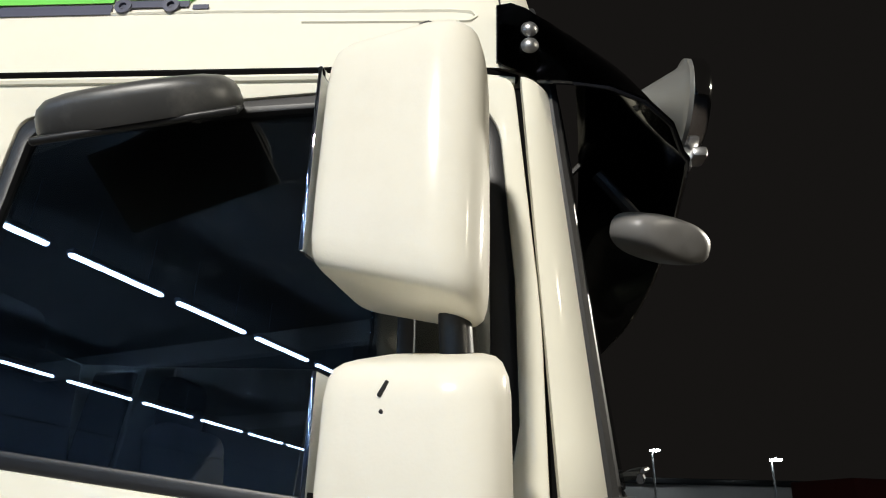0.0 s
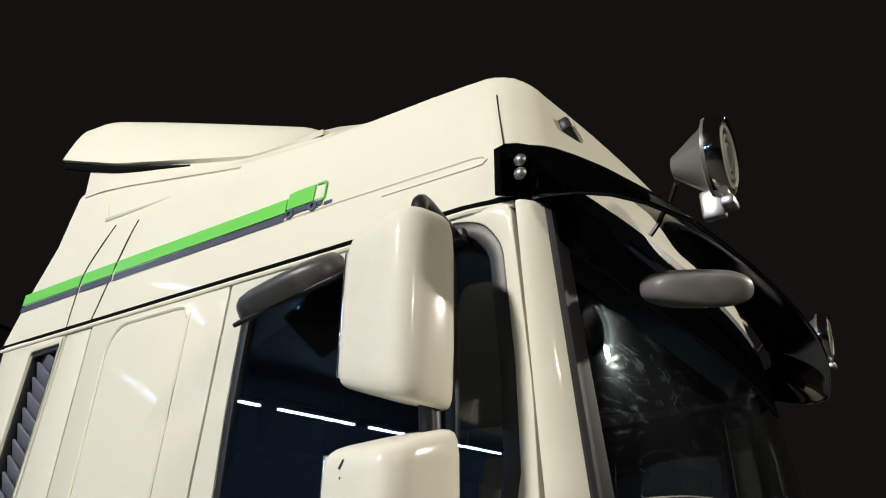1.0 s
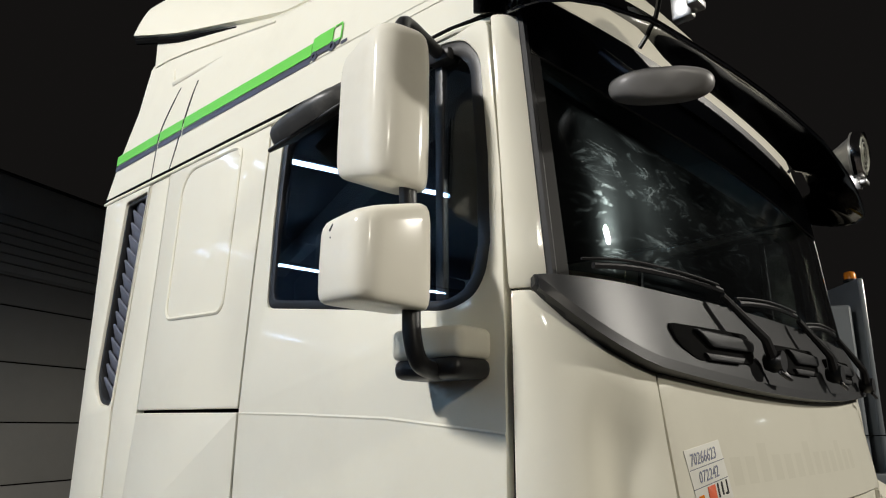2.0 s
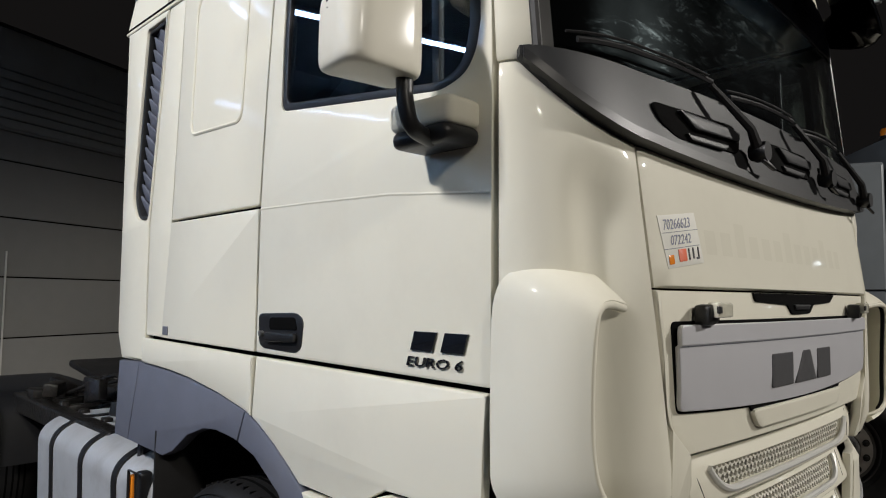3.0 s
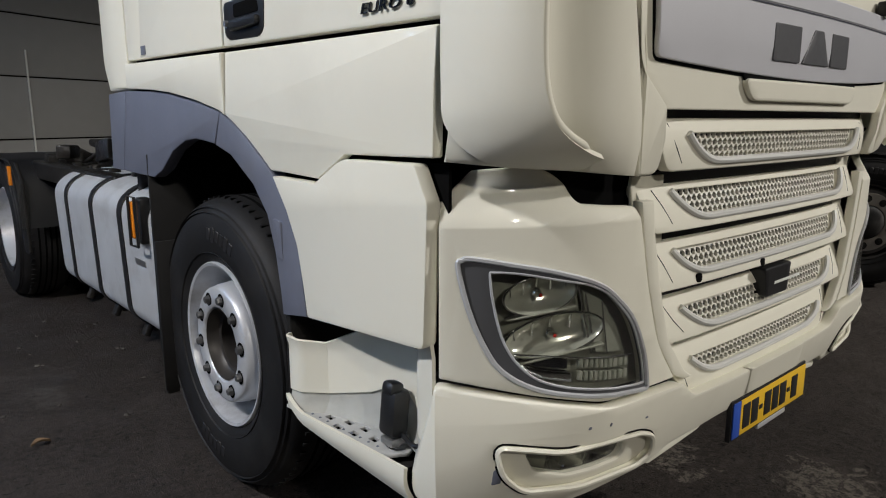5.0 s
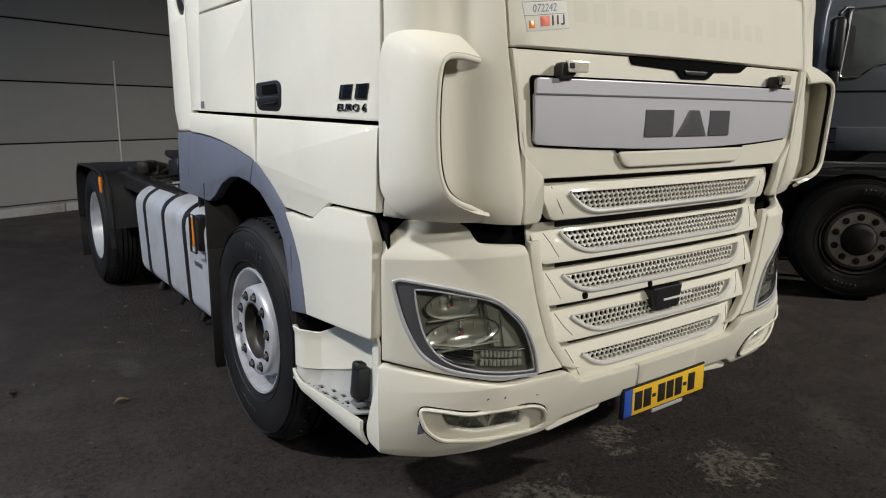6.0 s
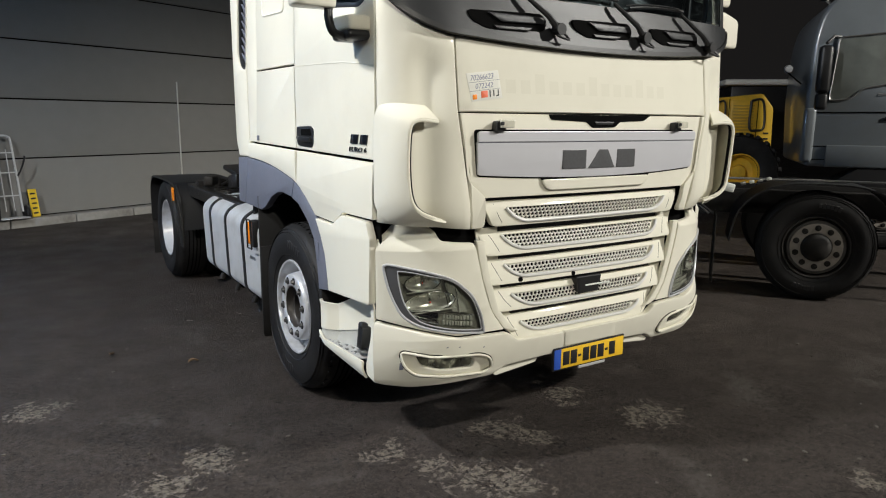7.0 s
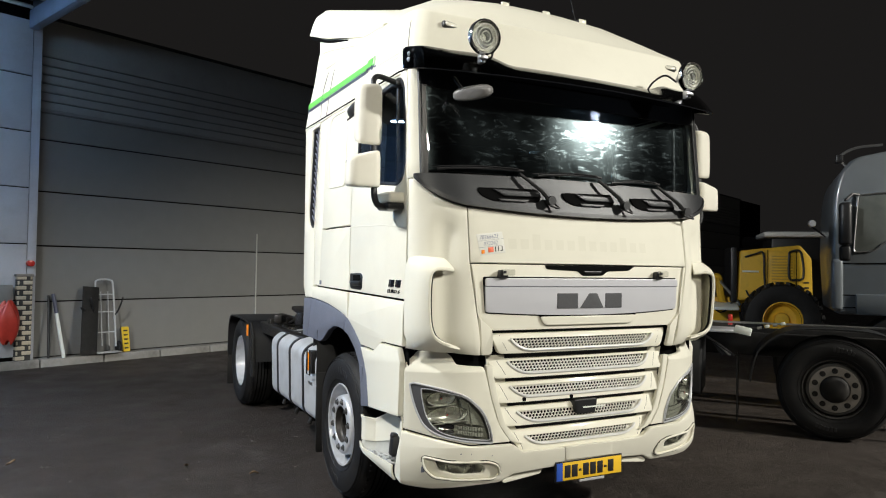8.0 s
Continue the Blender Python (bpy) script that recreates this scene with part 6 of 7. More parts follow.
    part("guard_skirt", side_slab([rounded([(4.33, 0.45), (4.46, 0.45), (4.62, 0.98), (4.86, 1.03), (4.86, 1.075), (4.5, 1.05), (4.36, 0.92)], 0.02)], s, 0.02, 0.004, 0.012), MATTEB, g)
    part("guard_flap", soft_box((0.62, 0.014, 0.55), (s * 0.88, 5.86, 0.42), 0.004), MATTEB, g)
    part("rear_marker", soft_box((0.02, 0.05, 0.13), (s * 1.205, 4.56, 0.96), 0.006), ORANGE, g)
    part("air_tank", merge(None, lathe([(0.0, -0.4), (0.1, -0.39), (0.13, -0.34), (0.13, 0.34), (0.1, 0.39), (0.0, 0.4)], 24, "Y"), Matrix.Translation((s * 0.75, 4.0, 0.60))), MATTEB, truck)
part("cross_member", soft_box((0.9, 0.1, 0.2), (0, 5.95, 0.83), 0.01), MATTEB, truck)
part("deck_plate", soft_box((0.95, 1.5, 0.012), (0, 3.2, 0.99), 0.003), MATTEB, truck)
fw = part("coupling_plate", merge(soft_box((0.9, 0.85, 0.06), (0, 5.1, 1.10), 0.02, 2, (6, 0, 0)), soft_box((0.7, 0.3, 0.12), (0, 5.1, 1.02), 0.02)), MATTEB, truck, "greasy black coupling plate")
for k in range(5):
    part("air_hose", tube(smooth_path([(-0.35 + 0.17 * k, 2.36, 1.55), (-0.4 + 0.17 * k, 2.6, 1.25 - 0.02 * k), (-0.3 + 0.13 * k, 3.0, 1.06), (-0.25 + 0.1 * k, 3.6, 1.03), (-0.2 + 0.1 * k, 4.4, 1.03)]), 0.017, 8), MATTEB, truck)
GREASE = material("greasy_black", (0.012, 0.011, 0.010), 0.28, spec=0.5, grain=0.5, grain_scale=30, bump=0.5, bump_scale=45, dirt=(0.05, 0.044, 0.038), dirt_amount=0.5, dirt_scale=8)
random.seed(41)
for k in range(30):
    x, y = random.uniform(-0.98, -0.30), random.uniform(2.55, 4.75)
    z = 1.02 + 0.10 * max(0.0, 1 - abs(y - 3.4) / 1.4)
    part("chassis_fitting", soft_box((random.uniform(0.05, 0.20), random.uniform(0.06, 0.24), random.uniform(0.05, 0.13)), (x, y, z + random.uniform(-0.03, 0.06)), 0.014, 2, (random.uniform(-12, 12), random.uniform(-12, 12), random.uniform(-30, 30))), GREASE, truck)
for k in range(9):
    x, y = random.uniform(-1.0, -0.35), random.uniform(2.5, 3.6)
    run = [(x, y, 1.08), (x + random.uniform(-0.1, 0.1), y + 0.2, 1.16 + 0.06 * random.random()), (x + random.uniform(-0.15, 0.15), y + 0.5, 1.13), (x + random.uniform(-0.1, 0.1), y + 0.9, 1.04)]
    part("air_hose", tube(smooth_path(run), 0.013, 8), GREASE, truck)
for k in range(6):
    y = 2.7 + 0.36 * k
    part("frame_bracket", merge(soft_box((0.42, 0.05, 0.05), (-0.75, y, 1.03), 0.008), soft_box((0.05, 0.06, 0.16), (-0.97, y, 1.0), 0.01)), GREASE, truck)
part("frame_beam", soft_box((0.10, 2.0, 0.12), (-1.02, 3.75, 1.0), 0.02, 3), GREASE, truck)
part("exhaust_box", soft_box((0.55, 0.75, 0.6), (0.85, 2.9, 0.72), 0.05, 3), STEEL, truck)

# ---- written label on the bonnet ----
note = tagged(empty("paper_label", (CX + 0.008, 0.001, 0.014)), "white paper label with handwriting stuck on the bonnet", "label")
sl = 0.13
def tilt(u, z):
    return (u, z + sl * (u + 0.735))
part("sheet", front_slab([[tilt(-0.817, 1.915), tilt(-0.648, 1.915), tilt(-0.630, 1.788), tilt(-0.797, 1.788)][::-1]], 0.0016, 0.0003, 0.0016, 0.05), PAPER, note)
for body, u, z, size, mat in (("70266623", -0.800, 1.880, 0.036, BLUEINK), ("072242", -0.775, 1.842, 0.034, BLUEINK)):
    tx = text_bm(body, size, 0.0003, 0.15)
    w = max(v.co.x for v in tx.verts)
    ww = 0.125 if len(body) > 6 else 0.095
    bend(tx, lambda c: plan(u + c.x * ww / w, z + c.y + sl * (u + c.x * ww / w + 0.735), 0.0024 + c.z))
    part("written_number", tx, mat, note)
for u, z, w, h, mat in ((-0.79, 1.797, 0.022, 0.022, ORANGE), (-0.745, 1.80, 0.035, 0.03, material("orange_red_ink", (0.75, 0.12, 0.03), 0.5)), (-0.70, 1.80, 0.006, 0.03, INK), (-0.68, 1.802, 0.006, 0.028, INK), (-0.665, 1.80, 0.012, 0.005, INK), (-0.655, 1.80, 0.005, 0.03, INK)):
    part("ink_mark", front_slab([rounded([tilt(u, z), tilt(u + w, z), tilt(u + w, z + h), tilt(u, z + h)], 0.003)], 0.001, 0.0002, 0.0028, 0.2), mat, note)
for z in (1.872, 1.833):
    part("ruled_line", front_slab([[tilt(-0.806, z), tilt(-0.642, z), tilt(-0.642, z + 0.0015), tilt(-0.806, z + 0.0015)]], 0.0008, 0.0001, 0.0024, 0.2), GREYP, note)

# ---- ground ----
def ground_material():
    m = bpy.data.materials.new("wet_asphalt")
    m.use_nodes = True
    nt = m.node_tree
    p = nt.nodes["Principled BSDF"]
    co = nt.nodes.new("ShaderNodeTexCoord").outputs["Object"]

    def tex(scale, detail=6.0, rough=0.6, dist=0.0):
        n = nt.nodes.new("ShaderNodeTexNoise")
        n.inputs["Scale"].default_value, n.inputs["Detail"].default_value, n.inputs["Roughness"].default_value, n.inputs["Distortion"].default_value = scale, detail, rough, dist
        nt.links.new(co, n.inputs["Vector"])
        return n.outputs["Fac"]

    def ranged(src, a, b, lo=0.0, hi=1.0):
        r = nt.nodes.new("ShaderNodeMapRange")
        for k, v in (("From Min", a), ("From Max", b), ("To Min", lo), ("To Max", hi)):
            r.inputs[k].default_value = v
        nt.links.new(src, r.inputs["Value"])
        return r.outputs["Result"]

    def mix(fac, a, b):
        x = nt.nodes.new("ShaderNodeMix")
        x.data_type = "RGBA"
        nt.links.new(fac, x.inputs["Factor"])
        for k, v in (("A", a), ("B", b)):
            if isinstance(v, tuple):
                x.inputs[k].default_value = (*v, 1)
            else:
                nt.links.new(v, x.inputs[k])
        return x.outputs["Result"]

    def times(a, b):
        x = nt.nodes.new("ShaderNodeMath")
        x.operation = "MULTIPLY"
        nt.links.new(a, x.inputs[0])
        nt.links.new(b, x.inputs[1])
        return x.outputs["Value"]
    stones = tex(140, 3, 0.7)
    col = mix(ranged(stones, 0.35, 0.7), (0.016, 0.013, 0.0115), (0.125, 0.102, 0.088))
    col = mix(ranged(tex(34, 7, 0.8), 0.455, 0.57), (0.030, 0.0245, 0.0215), col)
    col = mix(ranged(tex(2.6, 8, 0.7, 0.5), 0.48, 0.62, 0.0, 0.6), col, (0.070, 0.058, 0.051))
    col = mix(ranged(tex(210, 2, 0.5), 0.655, 0.70), col, (0.20, 0.178, 0.160))
    pits = ranged(tex(48, 3, 0.55, 0.8), 0.60, 0.645)
    col = mix(pits, col, (0.004, 0.0035, 0.0032))
    worn = times(ranged(tex(1.15, 7, 0.68, 0.6), 0.59, 0.65), ranged(tex(26, 5, 0.75), 0.40, 0.56))
    col = mix(worn, col, (0.085, 0.076, 0.068))
    # scuffed pale patches ahead of the bumper
    total = None
    for x, y, r in ((-0.38, 0.30, 0.24), (-0.30, 0.12, 0.16), (0.49, -0.02, 0.26), (0.25, 0.47, 0.22), (-0.82, -0.04, 0.22), (-0.68, -0.22, 0.24), (-0.92, 0.15, 0.15), (-1.05, 0.37, 0.18), (-1.85, 0.76, 0.22), (-2.1, 0.62, 0.22), (0.80, -1.1, 0.16), (-2.6, 1.9, 0.25), (-3.3, 0.1, 0.3)):
        d = nt.nodes.new("ShaderNodeVectorMath")
        d.operation = "DISTANCE"
        d.inputs[1].default_value = (x, y, 0)
        nt.links.new(co, d.inputs[0])
        one = ranged(d.outputs["Value"], 0.0, r * 1.5, 1.0, 0.0)
        if total is None:
            total = one
        else:
            mx = nt.nodes.new("ShaderNodeMath")
            mx.operation = "MAXIMUM"
            nt.links.new(total, mx.inputs[0])
            nt.links.new(one, mx.inputs[1])
            total = mx.outputs["Value"]
    ragged = nt.nodes.new("ShaderNodeMath")
    ragged.operation = "MULTIPLY_ADD"
    ragged.inputs[1].default_value = 2.4
    nt.links.new(tex(9, 8, 0.74, 0.7), ragged.inputs[0])
    nt.links.new(total, ragged.inputs[2])
    flakes = ranged(ragged.outputs["Value"], 1.82, 1.89, 0.0, 0.75)
    col = mix(flakes, col, mix(ranged(tex(30, 6, 0.8), 0.43, 0.55), (0.020, 0.017, 0.015), (0.24, 0.21, 0.175)))
    nt.links.new(col, p.inputs["Base Color"])
    nt.links.new(ranged(tex(2.2, 6), 0.35, 0.7, 0.45, 0.7), p.inputs["Roughness"])
    p.inputs["Specular IOR Level"].default_value = 0.2
    b = nt.nodes.new("ShaderNodeBump")
    b.inputs["Strength"].default_value, b.inputs["Distance"].default_value = 0.8, 0.014
    sunk = nt.nodes.new("ShaderNodeMath")
    sunk.operation = "MULTIPLY_ADD"
    sunk.inputs[1].default_value = -0.8
    nt.links.new(pits, sunk.inputs[0])
    nt.links.new(stones, sunk.inputs[2])
    nt.links.new(sunk.outputs["Value"], b.inputs["Height"])
    nt.links.new(b.outputs["Normal"], p.inputs["Normal"])
    return m


bm = bmesh.new()
bmesh.ops.create_grid(bm, x_segments=2, y_segments=2, size=300)
ground = tagged(part("ground", bm, ground_material()), "dark asphalt yard with worn pale patches", "ground", kind="structure")

# crumbs, leaves and grit on the asphalt
random.seed(7)
bm = bmesh.new()
for _ in range(900):
    x, y = random.uniform(-6, 5), random.uniform(-3.2, 8)
    r = random.uniform(0.004, 0.012)
    own = bmesh.new()
    bmesh.ops.create_icosphere(own, subdivisions=1, radius=r)
    merge(bm, own, Matrix.Translation((x, y, r * 0.25)) @ Matrix.Diagonal((random.uniform(0.7, 1.6), random.uniform(0.7, 1.6), 0.6, 1)))
tagged(part("gravel_crumbs", bm, material("grit", (0.11, 0.10, 0.085), 0.8, grain=0.5, grain_scale=30), smooth=0), "scattered grit and crumbs on the asphalt", "gravel", kind="stuff")
LEAF = material("dry_leaf", (0.32, 0.22, 0.13), 0.7, grain=0.3, grain_scale=20)
for k, (x, y, a) in enumerate(((-1.606, 2.274, 20), (-2.078, 2.727, 65), (-2.9, 1.2, 10), (-2.5, 0.4, 100), (-3.4, 3.4, 40))):
    def leaf(a_, b_):
        w = 0.014 * math.sin(math.pi * min(1, max(0.02, a_)))
        return ((a_ - 0.5) * 0.08, (b_ - 0.5) * 2 * w, 0.008 + 0.012 * (2 * b_ - 1) ** 2 + 0.01 * math.sin(a_ * 4 + k))
    ob = tagged(part("dry_leaf", sheet(leaf, 8, 4, 0.001, lip=0), LEAF), "curled dry leaf lying on the asphalt", "leaf", "leaves on the yard")
    ob.matrix_world = pose(x, y, 0, 0, 0, a)

# ---- building on the far side ----
CONC = material("ribbed_wall_panel", (0.225, 0.219, 0.205), 0.75, grain=0.06, grain_scale=5, bump=0.25, bump_scale=160, dirt=(0.24, 0.23, 0.21), dirt_amount=0.4, dirt_scale=1.1)
SHUT = material("shutter_cladding", (0.30, 0.295, 0.275), 0.6, grain=0.05, dirt=(0.2, 0.19, 0.18), dirt_amount=0.4)
KERB = material("kerb_concrete", (0.27, 0.26, 0.24), 0.85, grain=0.25, grain_scale=18, bump=0.3, bump_scale=90, dirt=(0.10, 0.09, 0.08), dirt_amount=0.6, dirt_scale=4)
BLUEW = material("pale_cladding", (0.50, 0.52, 0.56), 0.6, grain=0.05, dirt=(0.3, 0.3, 0.32), dirt_amount=0.3)


def placed(name, bm, mat, m, parent=None, smooth=40):
    ob = part(name, bm, mat, parent, smooth=smooth)
    ob.matrix_world = m
    return ob


wall = tagged(placed("wall_back", soft_box((40, 0.2, 5.74), (18.5, 0.47, 2.87), 0.0), GAP, yard_matrix(0, 0)), "grey panelled warehouse wall", "wall", kind="structure")
zs = [0.12, 1.04, 1.96, 2.86, 3.72, 4.17]
for a, b in zip(zs, zs[1:]):
    part("wall_panel", soft_box((36, 0.06, b - a - 0.022), (16.48, 0.36, (a + b) / 2), 0.008), CONC, wall)
for k in range(6):
    part("cladding_slat", soft_box((36, 0.07, 0.135), (16.48, 0.345, 4.285 + k * 0.148), 0.02), SHUT, wall)
part("lintel", soft_box((36, 0.10, 0.045), (16.48, 0.335, 4.19), 0.01), CONC, wall)
part("upper_panel", soft_box((36, 0.06, 0.62), (16.48, 0.36, 5.42), 0.008), SHUT, wall)
part("wall_coping", soft_box((36.2, 0.34, 0.04), (16.48, 0.45, 5.755), 0.01), COWL, wall)
part("conduit", tube([(2.72, 0.318, 0.14), (2.72, 0.318, 2.35)], 0.014, 8), material("pale_conduit", (0.55, 0.54, 0.50), 0.5, grain=0.1), wall)
# kerb and footway
for k in range(34):
    ob = tagged(placed("kerb_stone", soft_box((0.985, 0.14, 0.26), (0, 0, 0), 0.02, 2), KERB, yard_matrix(-9 + k * 1.0, 0.06, 0.0)), "worn concrete kerb stone", "kerb", "kerb stones along the wall")
tagged(placed("pavement", soft_box((34, 0.26, 0.2), (8, 0.24, 0.015), 0.004), KERB, yard_matrix(0, 0)), "narrow concrete strip along the wall", "pavement", kind="structure")

# brick pier and pale gate wall at the corner of the hall
BRICK = material("yellow_brick", (0.56, 0.50, 0.38), 0.8, grain=0.2, grain_scale=30, bump=0.2, bump_scale=120)
MORT = material("dark_mortar", (0.05, 0.048, 0.045), 0.9)
pier = tagged(placed("wall_pier", soft_box((0.22, 0.26, 1.34), (0, 0, 0.67), 0.0), MORT, yard_matrix(-1.74, 0.16, 0.12)), "low pier of yellow bricks with dark joints", "pier", kind="structure")
bmk = soft_box((0.135, 0.10, 0.058), (0, 0, 0), 0.006, 1)
proto = part("brick", bmk, BRICK, pier)
proto.location = (-0.045, -0.088, 0.05)
for k in range(1, 17):
    for u in ((-0.045, 0.105) if k % 2 == 0 else (-0.105, 0.045)):
        o = proto.copy()
        scene.collection.objects.link(o)
        o.location = (u, -0.088 - 0.001 * (u > 0.06), 0.05 + k * 0.0795)
        if abs(u) > 0.1:
            o.scale = (0.2 if u < 0 else 0.2, 1, 1)
            o.location.x = u * 0.87
part("pier_cap", soft_box((0.26, 0.30, 0.04), (0, 0, 1.36), 0.01), KERB, pier)
gate = tagged(placed("wall_gate", soft_box((0.85, 0.16, 6.4), (-0.43, 0, 3.2), 0.01), GAP, yard_matrix(-1.56, 0.22)), "pale sheet-clad gable beside the hall opening", "wall", kind="structure")
for k in range(6):
    part("clad_sheet", soft_box((0.84, 0.05, 0.882), (-0.56, -0.085, 0.63 + k * 0.9), 0.008), BLUEW, gate)
part("corner_strip", soft_box((0.135, 0.14, 5.9), (-0.065, -0.03, 3.07), 0.01), BLUEW, gate)
box = tagged(placed("switch_box", soft_box((0.35, 0.12, 0.5), (0, 0, 0), 0.02, 2), SHUT, yard_matrix(-2.08, 0.07, 1.08)), "grey switch box on the gable", "switch box")
alarm = tagged(placed("alarm_lamp", merge(None, lathe([(0.0, -0.06), (0.05, -0.05), (0.055, 0.0), (0.055, 0.03)], 20, "Y")), RED, yard_matrix(-1.655, 0.08, 1.67)), "small red alarm lamp on the corner", "lamp")
def bag_fn(a, b):
    t = a * 2 * math.pi
    r = 0.17 * math.sin(math.pi * (0.06 + 0.9 * b)) ** 0.6 * (1 + 0.12 * math.sin(5 * t) * b)
    return (r * math.cos(t), r * 0.55 * math.sin(t), 0.62 * (b - 0.5) + 0.04 * math.sin(3 * t))
bag = tagged(placed("plastic_bag", sheet(bag_fn, 40, 18, 0.003, lip=0), material("red_plastic_film", (0.62, 0.06, 0.04), 0.35, grain=0.2, grain_scale=9, bump=0.5, bump_scale=14), yard_matrix(-1.99, -0.04, 0.75)), "crumpled red plastic bag hanging on the wall", "bag")

# hand truck, pole and folding rule against the wall
ht = tagged(placed("hand_truck", tube(smooth_path([(-0.17, 0.10, 0.10), (-0.165, 0.17, 0.6), (-0.15, 0.24, 1.15), (-0.12, 0.255, 1.24), (0.0, 0.258, 1.26), (0.12, 0.255, 1.24), (0.15, 0.24, 1.15), (0.165, 0.17, 0.6), (0.17, 0.10, 0.10)]), 0.016, 10), GALV, yard_matrix(-0.45, -0.05, 0.145)), "steel two-wheeled hand truck leaning on the wall", "hand truck")
for z in (0.35, 0.7, 1.0):
    part("cross_bar", tube([(-0.16, 0.11 + z * 0.11, z), (0.16, 0.11 + z * 0.11, z)], 0.01, 8), GALV, ht)
for x in (-0.06, 0.06):
    part("upright", tube([(x, 0.11, 0.12), (x, 0.225, 1.05)], 0.008, 8), GALV, ht)
part("toe_plate", soft_box((0.40, 0.20, 0.012), (0, 0.02, 0.02), 0.004), GALV, ht)
for x in (-0.215, 0.215):
    part("wheel", merge(None, lathe([(0.0, -0.02), (0.05, -0.025), (0.09, -0.025), (0.10, -0.01), (0.10, 0.01), (0.09, 0.025), (0.05, 0.025), (0.0, 0.02)], 24, "X"), Matrix.Translation((x, 0.10, 0.09))), RUBBER, ht)
    part("handle", tube(smooth_path([(x * 0.75, 0.19, 0.62), (x * 0.95, 0.13, 0.72), (x * 1.15, 0.10, 0.86), (x * 1.25, 0.10, 0.95)]), 0.014, 8), BLACK, ht)
pole = tagged(placed("wall_pole", tube([(-1.15, -0.02, 0.13), (-1.245, 0.24, 1.16)], 0.028, 10), WHITEF, yard_matrix(0, 0.0, 0)), "white and dark pole leaning on the wall", "pole")
part("pole_grip", tube([(-1.215, 0.162, 0.85), (-1.246, 0.24, 1.165)], 0.030, 10), SLATE, pole)
rod = tagged(placed("wall_rod", tube([(-1.36, 0.05, 0.13), (-1.30, 0.28, 1.14)], 0.02, 8), BLACK, yard_matrix(0, 0.0, 0)), "dark rod leaning on the wall", "rod")
board = tagged(placed("black_board", soft_box((0.27, 0.03, 1.16), (0, 0, 0.58), 0.03, 3, (-11, 5, 0)), MATTEB, yard_matrix(-0.72, 0.07, 0.135)), "black board leaning on the wall", "board")
grip = part("board_strap", tube(smooth_path([(-0.10, -0.01, 0.72), (-0.16, -0.03, 0.80), (-0.08, 0.0, 0.76)]), 0.012, 8), BLACK, board)
sign = tagged(placed("folded_floor_sign", soft_box((0.13, 0.03, 0.44), (0, 0, 0.22), 0.008, 1, (-10, 0, 0)), material("yellow_sign_plastic", (0.80, 0.55, 0.02), 0.4, grain=0.1), yard_matrix(-0.08, 0.12, 0.13, 6)), "folded yellow warning sign leaning on the wall", "sign")
for k in range(5):
    part("printed_bar", soft_box((0.09, 0.004, 0.026), (0.0, -0.018 + 0.176 * (0.07 + 0.075 * k - 0.22), 0.07 + 0.075 * k), 0.001, 1, (-10, 0, 8)), INK, sign)

# ---- open hall on the camera's side: canopy, strip lights ----
ROOFM = material("hall_roof_sheet", (0.16, 0.17, 0.19), 0.6, grain=0.1, dirt=(0.1, 0.1, 0.1), dirt_amount=0.3)
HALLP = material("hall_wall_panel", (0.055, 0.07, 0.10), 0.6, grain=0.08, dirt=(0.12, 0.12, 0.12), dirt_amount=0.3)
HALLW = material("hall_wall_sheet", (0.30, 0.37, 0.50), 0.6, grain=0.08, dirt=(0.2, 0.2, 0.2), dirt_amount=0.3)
hall = tagged(placed("ceiling_hall", soft_box((54, 34, 0.2), (-28.7, 9.0, 6.0), 0.0), ROOFM, yard_matrix(0, 0)), "dark sheet-metal roof of the open hall", "roof", kind="structure")
for k in range(8):
    part("roof_beam", soft_box((0.22, 34, 0.42), (-5.0 - k * 6.6, 9.0, 5.72), 0.01), material("beam_paint", (0.45, 0.46, 0.48), 0.5, grain=0.1), hall)
part("fascia", soft_box((54, 0.16, 0.75), (-28.6, -8.0, 5.75), 0.02), HALLW, hall)
part("edge_beam", soft_box((0.14, 8.0, 0.30), (-1.72, -3.95, 5.56), 0.02), HALLW, hall)
part("edge_sheet", soft_box((0.05, 8.0, 0.4), (-1.72, -3.95, 5.92), 0.01), ROOFM, hall)
for k in range(16):
    part("canopy_rib", soft_box((1.5, 0.14, 0.05), (-2.55, -7.6 + k * 0.5, 5.72), 0.015, 2, (25, 0, 0)), WHITEF, hall)
ROW = Vector((-0.958, -0.287, 0)).normalized()
hall_turn = Matrix.Rotation(math.atan2(ROW.y, ROW.x), 4, "Z")
hb = tagged(placed("wall_hall_back", soft_box((56, 0.2, 6.0), (18, 0, 3.0), 0), MORT, Matrix.Translation((-6.6, 13.2, 0)) @ hall_turn), "blue-grey panelled back wall of the hall", "wall", kind="structure")
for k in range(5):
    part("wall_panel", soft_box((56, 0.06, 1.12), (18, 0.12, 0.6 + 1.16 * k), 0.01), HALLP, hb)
tagged(placed("wall_hall_end", soft_box((0.3, 34, 6.8), (-55.5, 9, 3.4), 0), HALLW, yard_matrix(0, 0)), "blue-grey end wall of the hall", "wall", kind="structure")
TUBE = material("lit_tube", (0.9, 0.95, 1.0), 0.4, emit=(0.42, 0.66, 1.0), strength=64.0)
